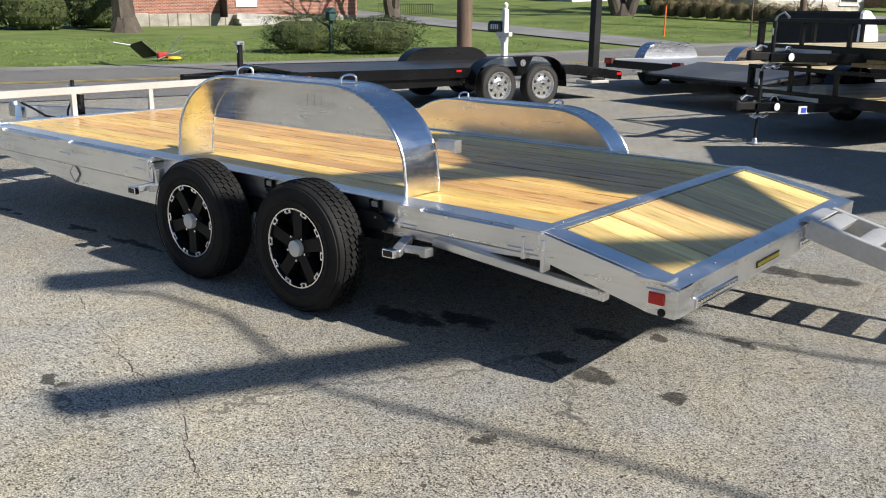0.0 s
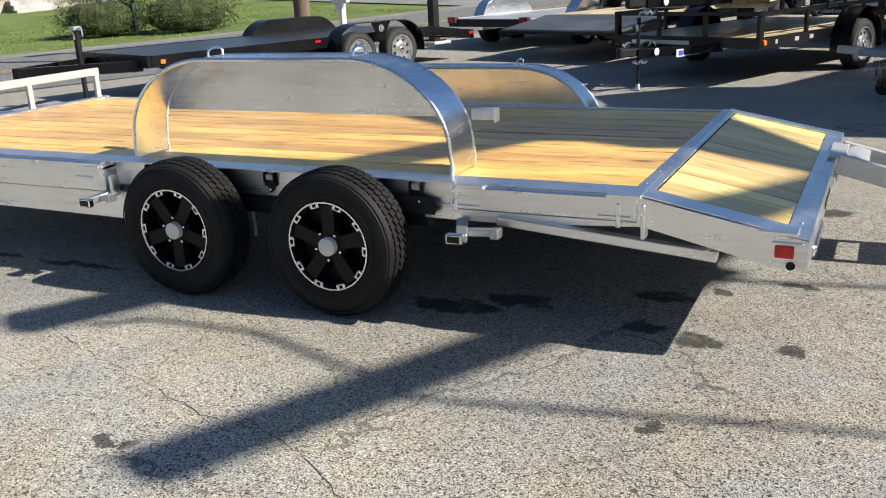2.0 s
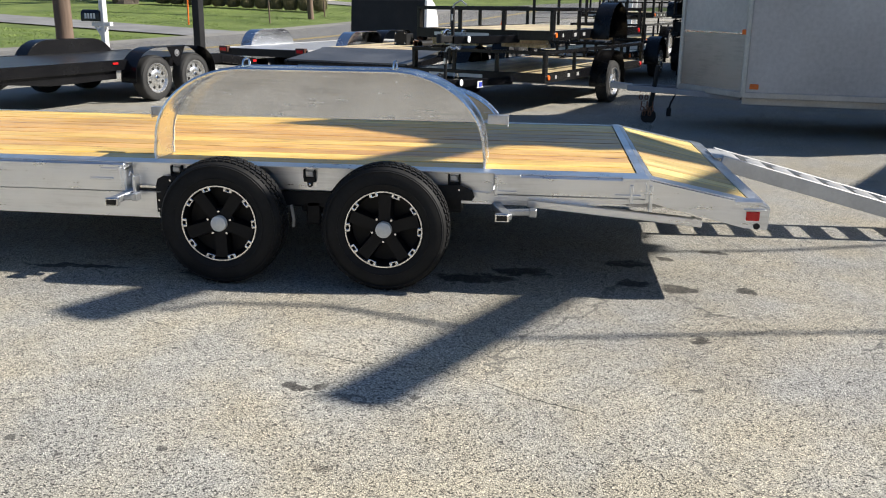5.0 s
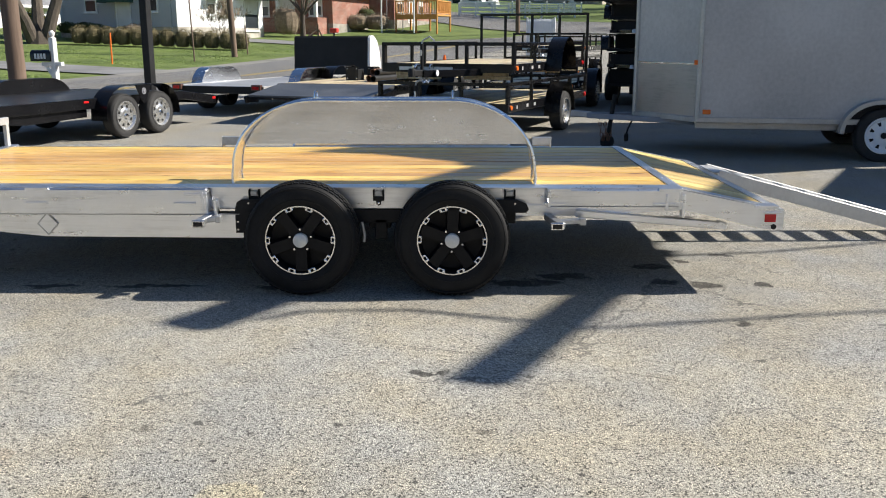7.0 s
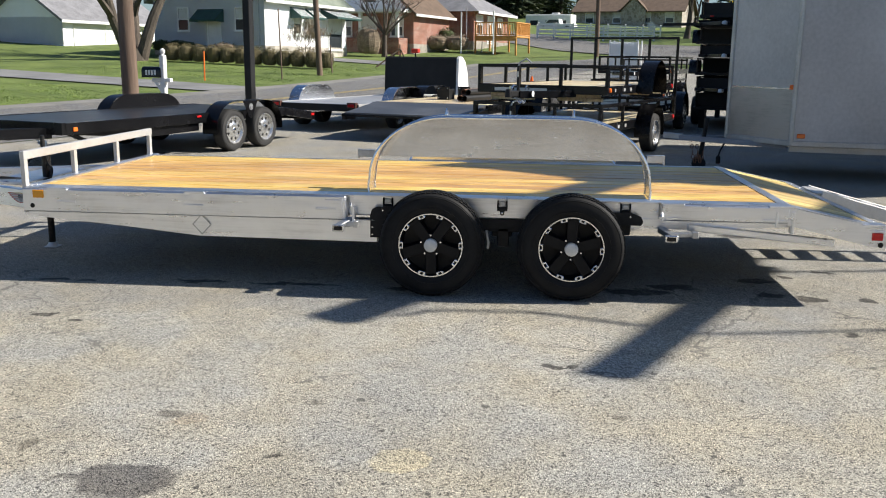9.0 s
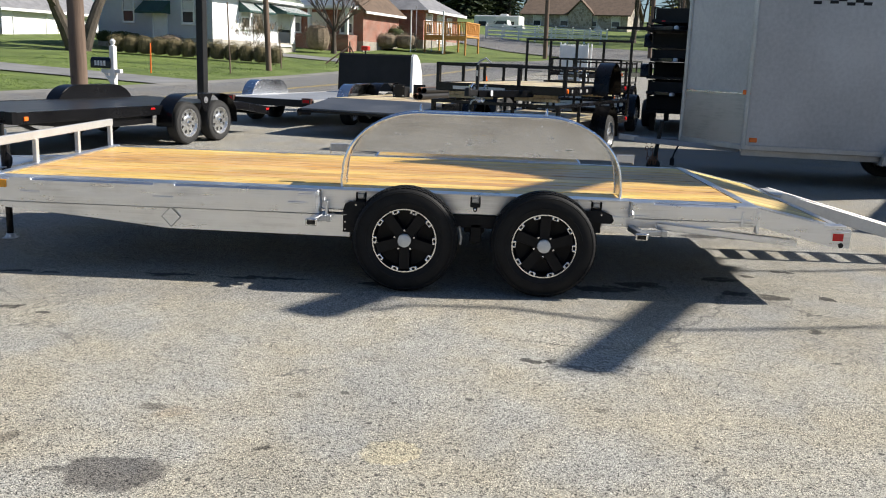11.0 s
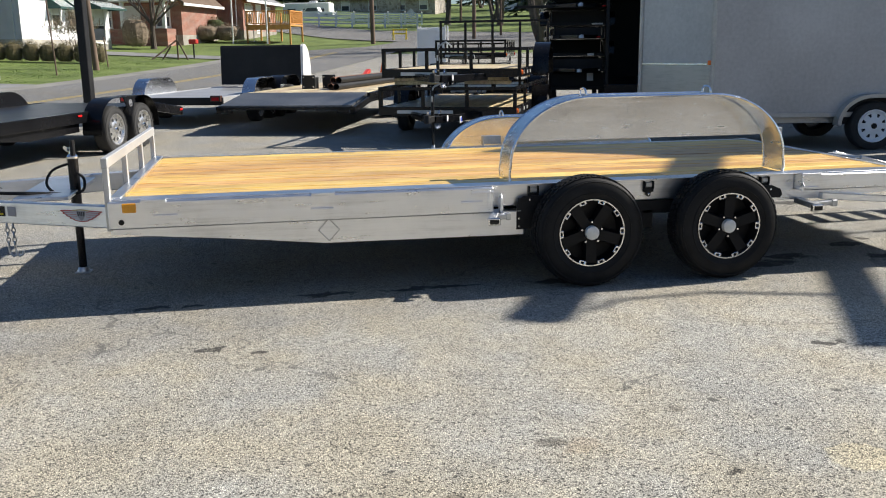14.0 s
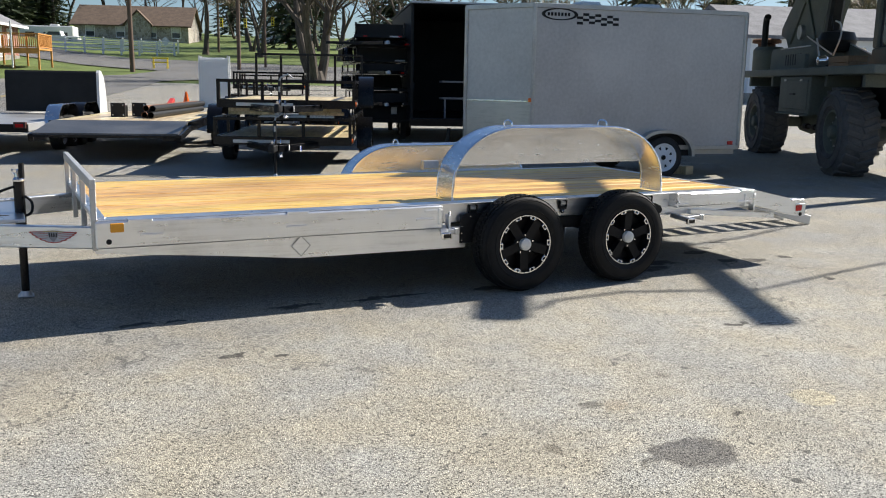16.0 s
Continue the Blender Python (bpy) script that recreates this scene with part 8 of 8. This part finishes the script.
house(at_height(41, -46.5, 1.2), 9.5, 7.0, 2.7, 2.2, "x", SIDING, ROOF_GREY, "white garage with grey roof and broad doors", (("front", 1.0, 0.1, 2.8, 2.2, "door"), ("front", 5.0, 0.1, 2.8, 2.2, "door")), "garage", lap=0.16)
# brick house beyond the lawn
bh = house(at_height(10.0, -44.0, 1.05), 12.8, 8.0, 3.2, 2.6, "x", BRICKWORK, ROOF_GREY, "red brick house on a pale stone base", (("front", 5.6, 0.55, 1.0, 2.1, "door"), ("front", 1.6, 1.0, 1.0, 1.4), ("front", 9.4, 1.0, 1.0, 1.4)), base=0.0)
s = Shape()
rng = random.Random(12)
x = 0.0
while x < 12.8:
    w = rng.uniform(0.5, 1.2)
    s.box(x + 0.01, min(x + w, 12.8) - 0.01, -0.09, 0.0, -0.65, rng.uniform(0.02, 0.12), 0.03)
    x += w
tagged(part("stone_base", s, STONE, bh, "pale rough stone base course"), "", "", "", "stuff")
for i in range(3):
    box_part("step", GRAVEL, bh, 5.3 - 0.0, 7.4, -0.4 - 0.32 * (3 - i), -0.05, -0.65 + 0.0, -0.4 + 0.22 * i, bevel=0.02)
box_part("porch_rail", BLACK_MATT, bh, 4.6, 4.64, -1.2, -0.05, -0.1, 0.9, bevel=0)
box_part("door_panel", AWNING, bh, 5.75, 6.45, -0.035, -0.02, 1.2, 2.4, bevel=0, label="dark green door panel")
fence_iron = thing("iron_fence", at_height(24.5, -44.5, 0.75), "low black iron fence beside the brick house", "fence")
s = Shape()
for i in range(26):
    s.tube([(i * 0.15, 0, 0), (i * 0.15, 0, 1.1)], 0.012, 5)
for z in (0.15, 1.0):
    s.box(0, 3.8, -0.015, 0.015, z, z + 0.03)
tagged(part("bar", s, BLACK_MATT, fence_iron), "", "", "", "stuff")
# house with white gable, brick bungalow with timber deck, stone house
gh = house(at_height(55.5, -27.4, 2.3), 6.5, 7.2, 2.6, 3.0, "x", BRICKWORK, ROOF_BROWN, "brick house with brown roof and white gable behind a bare tree", (("side", 0.9, 0.9, 0.9, 1.3), ("side", 3.1, 0.2, 1.0, 2.0, "door"), ("side", 5.2, 0.9, 0.9, 1.3)), gable_mat=SIDING)
for y in (0.5, 3.5, 6.5):
    box_part("porch_column", WHITE, gh, -1.55, -1.3, y, y + 0.24, 0.7, 2.5, bevel=0.02, label="square white porch column")
box_part("porch_roof", WHITE, gh, -1.7, -0.02, 0.2, 7.0, 2.5, 2.72, bevel=0.02, label="flat white porch roof")
box_part("gable_window", PANE, gh, -0.02, 0.0, 3.1, 4.1, 3.3, 4.3, bevel=0.01)
box_part("porch_wall", BRICKWORK, gh, -1.6, -0.05, 0.4, 6.8, -0.6, 0.7, bevel=0.02)
bungalow = house(at_height(63.5, -25.9, 2.7), 8.0, 9.0, 2.6, 2.6, "hip", BRICKWORK, ROOF_GREY, "red brick bungalow with grey hipped roof", (("side", 4.0, 0.95, 0.8, 1.4), ("front", 0.5, 0.9, 1.3, 1.4), ("front", 3.0, 0.2, 1.0, 2.1, "door"), ("front", 5.4, 0.9, 1.0, 1.3)), over=0.6)
s = Shape()
s.box(2.2, 4.6, 1.6, 4.0, 2.8, 4.35)
d = part("dormer", s, ROOF_GREY, bungalow, "grey dormer with white windows", smooth=False)
s = Shape()
s.add([(1.8, 1.2, 4.3), (5.0, 1.2, 4.3), (5.0, 4.4, 4.3), (1.8, 4.4, 4.3), (3.4, 2.8, 5.0)], [(0, 1, 4), (1, 2, 4), (2, 3, 4), (3, 0, 4), (0, 1, 2, 3)])
part("dormer_roof", s, ROOF_GREY, d, smooth=False)
for x in (2.45, 3.1, 3.75):
    box_part("dormer_window", WHITE, d, x, x + 0.55, 1.56, 1.6, 3.5, 4.15, bevel=0)
s = Shape()
s.box(7.4, 7.9, 6, 6.5, 3.5, 6.2)
part("chimney", s, BRICKWORK, bungalow, smooth=False)
wood_deck = thing("timber_deck", at_height(60.2, -24.5, 2.75), "orange stained timber porch deck with railing", "deck")
box_part("floor", DECK_ORANGE, wood_deck, 0, 3.2, -3.4, 0.0, 0.45, 0.58, bevel=0.01)
for y in (-3.4, -1.75, -0.12):
    for x in (0.0, 3.05):
        box_part("post", DECK_ORANGE, wood_deck, x, x + 0.12, y, y + 0.12, -0.9, 1.5, bevel=0.01)
for x0, x1, y0, y1 in ((-0.02, 0.14, -3.42, 0.02), (0.14, 3.2, -3.42, -3.26)):
    box_part("handrail", DECK_ORANGE, wood_deck, x0, x1, y0, y1, 1.5, 1.58, bevel=0.01)
    box_part("lower_rail", DECK_ORANGE, wood_deck, x0 + 0.02, x1 - 0.02, y0 + 0.03, y1 - 0.03, 0.62, 0.68, bevel=0.01)
for i in range(26):
    box_part("baluster", DECK_ORANGE, wood_deck, 0.04, 0.08, -3.33 + i * 0.13, -3.28 + i * 0.13, 0.68, 1.5, bevel=0)
for i in range(22):
    box_part("baluster", DECK_ORANGE, wood_deck, 0.25 + i * 0.13, 0.3 + i * 0.13, -3.37, -3.32, 0.68, 1.5, bevel=0)
box_part("skirt", DECK_ORANGE, wood_deck, 0.02, 0.06, -3.38, 0.0, 0.2, 0.45, bevel=0)
for y in (-2.0, 0.6):
    s = Shape()
    s.tube([(-1.2, y, -0.8), (-1.2, y, 2.3)], 0.06, 8)
    part("porch_post", s, WHITE, wood_deck, "slim white porch post")
stone_house = house(at_height(132, -21.0, 6.3), 12.0, 16.0, 2.6, 2.9, "y", FIELDSTONE, ROOF_BROWN, "long grey fieldstone house with brown roof", tuple(("side", y, 0.9, 1.1, 1.4) for y in (1.2, 4.6, 6.4, 9.0, 13.2)), over=0.5)
s = Shape()
s.prism([(5.2, 0.0), (8.8, 0.0), (8.8, 2.6), (7.0, 4.4), (5.2, 2.6)], -0.6, 0.0, "x")
gab = part("front_gable", s, FIELDSTONE, stone_house, smooth=False)
s = Shape()
s.prism([(4.9, 2.4), (7.0, 4.5), (9.1, 2.4), (9.1, 2.6), (7.0, 4.72), (4.9, 2.6)], -0.85, 1.5, "x")
part("gable_roof", s, ROOF_BROWN, gab, smooth=False)
house(at_height(150, -2.0, 7.0), 9, 10, 4.5, 3.4, "x", SIDING, ROOF_GREY, "grey roofed white house far up the road", (("side", 1.5, 1.5, 1.0, 1.5), ("side", 5.5, 1.5, 1.0, 1.5)))
house(at_height(38.5, 38.0, 0.9), 9, 18, 3.2, 1.7, "y", SIDING, ROOF_GREY, "long low white building with pale grey roof", tuple(("side", y, 1.0, 1.3, 1.2) for y in (2.0, 5.5, 9.0, 12.5, 15.5)))

# white fence along the rising street
def plank_fence(ends, count):
    a, b = (Vector(on_road(p, q).translation) for p, q in ends)
    fence = thing("plank_fence", Matrix.Translation(a), "white three-rail plank fence along the rising street", "fence", "white fences")
    way = b - a
    for i in range(count):
        c = way * (i / (count - 1))
        s = Shape()
        s.box(c.x - 0.08, c.x + 0.08, c.y - 0.08, c.y + 0.08, c.z - 0.6, c.z + 1.25)
        s.add([(c.x - 0.1, c.y - 0.1, c.z + 1.25), (c.x + 0.1, c.y - 0.1, c.z + 1.25), (c.x + 0.1, c.y + 0.1, c.z + 1.25), (c.x - 0.1, c.y + 0.1, c.z + 1.25), (c.x, c.y, c.z + 1.36)], [(0, 1, 4), (1, 2, 4), (2, 3, 4), (3, 0, 4)])
        part("post", s, WHITE, fence)
    for z in (0.3, 0.7, 1.1):
        beam_part("rail", WHITE, fence, (0, 0, z), way + Vector((0, 0, z)), 0.04, 0.13, 0)


plank_fence(((85, -27.6), (88.5, -16.4)), 8)
plank_fence(((91, -29.4), (95.0, -17.0)), 8)
sign = thing("road_sign", at_height(103, -19.6, 3.3), "pale diamond road sign seen from behind", "sign")
s = Shape()
s.prism([(-0.55, 2.3), (0, 1.75), (0.55, 2.3), (0, 2.85)], -0.02, 0.0, "x")
part("plate", s, GALV, sign)
box_part("post", GALV, sign, 0.0, 0.05, -0.03, 0.03, -0.3, 2.6)
camper = thing("camper", at_height(116, -39.5, 4.8), "white motor home with dark windows parked beside the stone house", "camper")
box_part("body", WHITE, camper, 0, 2.6, -6.5, 0, 0.5, 2.9, bevel=0.12)
for y in (-5.8, -4.0, -1.8):
    box_part("window", PANE, camper, -0.02, 0.0, y, y + 1.1, 1.5, 2.1, bevel=0.01)
for y in (-5.2, -1.3):
    s = Shape()
    s.lathe([(0.0, 0.0), (0.4, 0.0), (0.4, 0.25), (0.0, 0.25)], 18, (0.05, y, 0.4), "x")
    part("wheel", s, RUBBER, camper)
box_part("roof_unit", WHITE, camper, 0.8, 1.6, -4.5, -3.5, 2.9, 3.15, bevel=0.05)
# white mesh cage behind the trailers
cage = thing("mesh_cage", on_road(28.9, -5.3, -0.15), "upright white wire mesh crate behind the trailers", "crate")
s = Shape()
for i in range(19):
    s.box(-0.01, 0.01, i * 0.06, i * 0.06 + 0.012, 0.1, 2.0)
for i in range(32):
    s.box(-0.01, 0.01, 0.0, 1.09, 0.1 + i * 0.06, 0.112 + i * 0.06)
tagged(part("mesh", s, SIDING, cage), "", "", "", "stuff")
for y in (0.0, 1.05):
    for x in (0.0, 0.7):
        box_part("post", WHITE, cage, x, x + 0.05, y, y + 0.05, 0.0, 2.05)
box_part("panel", SIDING, cage, 0.03, 0.04, 0.05, 1.05, 0.15, 1.98, bevel=0)
# overhead wires along the road
for dq in (-0.9, 0.9):
    w = thing("overhead_wire", frame_matrix(0, 0, 0, 0), "thin black overhead wire between the utility poles", "wire", "overhead wires")
    s = Shape()
    ends = [on_road(8.62, -10.94 + dq, 8.4).translation, on_road(60.5, -15.0 + dq, 9.3).translation, on_road(101, -13.4 + dq, 9.3).translation]
    pts = []
    for a, b in zip(ends, ends[1:]):
        pts += [a.lerp(b, i / 14) + Vector((0, 0, -1.0 * 4 * (i / 14) * (1 - i / 14))) for i in range(14)]
    s.tube(pts + [ends[-1]], 0.018, 5)
    part("strand", s, BLACK_MATT, w)

# parked pickup beside the motor home
pickup = thing("pickup_truck", at_height(112, -36.5, 5.3), "white pickup truck parked beside the motor home", "car")
box_part("body", WHITE, pickup, 0, 1.9, -5.0, 0.0, 0.45, 1.0, bevel=0.08)
s = Shape()
s.prism([(-3.1, 1.0), (-2.9, 1.62), (-1.5, 1.62), (-0.9, 1.0)], 0.12, 1.78, "x")
cab = part("cab", s, WHITE, pickup)
s = Shape()
s.prism([(-2.95, 1.1), (-2.8, 1.5), (-1.6, 1.5), (-1.2, 1.1)], 0.1, 0.12, "x")
part("side_window", s, PANE, cab)
for y in (-4.1, -0.9):
    s = Shape()
    s.lathe([(0.2, -0.01), (0.36, 0.0), (0.36, 0.22), (0.2, 0.22)], 18, (0.0, y, 0.38), "x")
    part("wheel", s, RUBBER, pickup)
# traffic signals hung over the junction
span = thing("span_wire", frame_matrix(0, 0, 0, 0), "thin black wire carrying the traffic signals", "wire")
s = Shape()
s.tube([at_height(95, q, z).translation for q, z in ((-14.5, 8.2), (-12.4, 7.95), (-9.9, 7.95), (-7.0, 8.2), (-4.0, 8.8))], 0.03, 5)
part("strand", s, BLACK_MATT, span)
for q, z in ((-12.4, 7.95), (-9.9, 7.95), (-7.0, 8.2)):
    sig = thing("traffic_signal", at_height(95, q, z), "small yellow traffic signal hung from a wire", "signal", "traffic signals")
    box_part("housing", YELLOW, sig, -0.15, 0.15, -0.16, 0.16, -1.05, -0.1, bevel=0.03)
    for i in range(3):
        s = Shape()
        s.lathe([(0.0, -0.012), (0.1, -0.01), (0.1, 0.0)], 12, (-0.15, 0.0, -0.26 - i * 0.3), "x")
        part("lens", s, BLACK, sig)
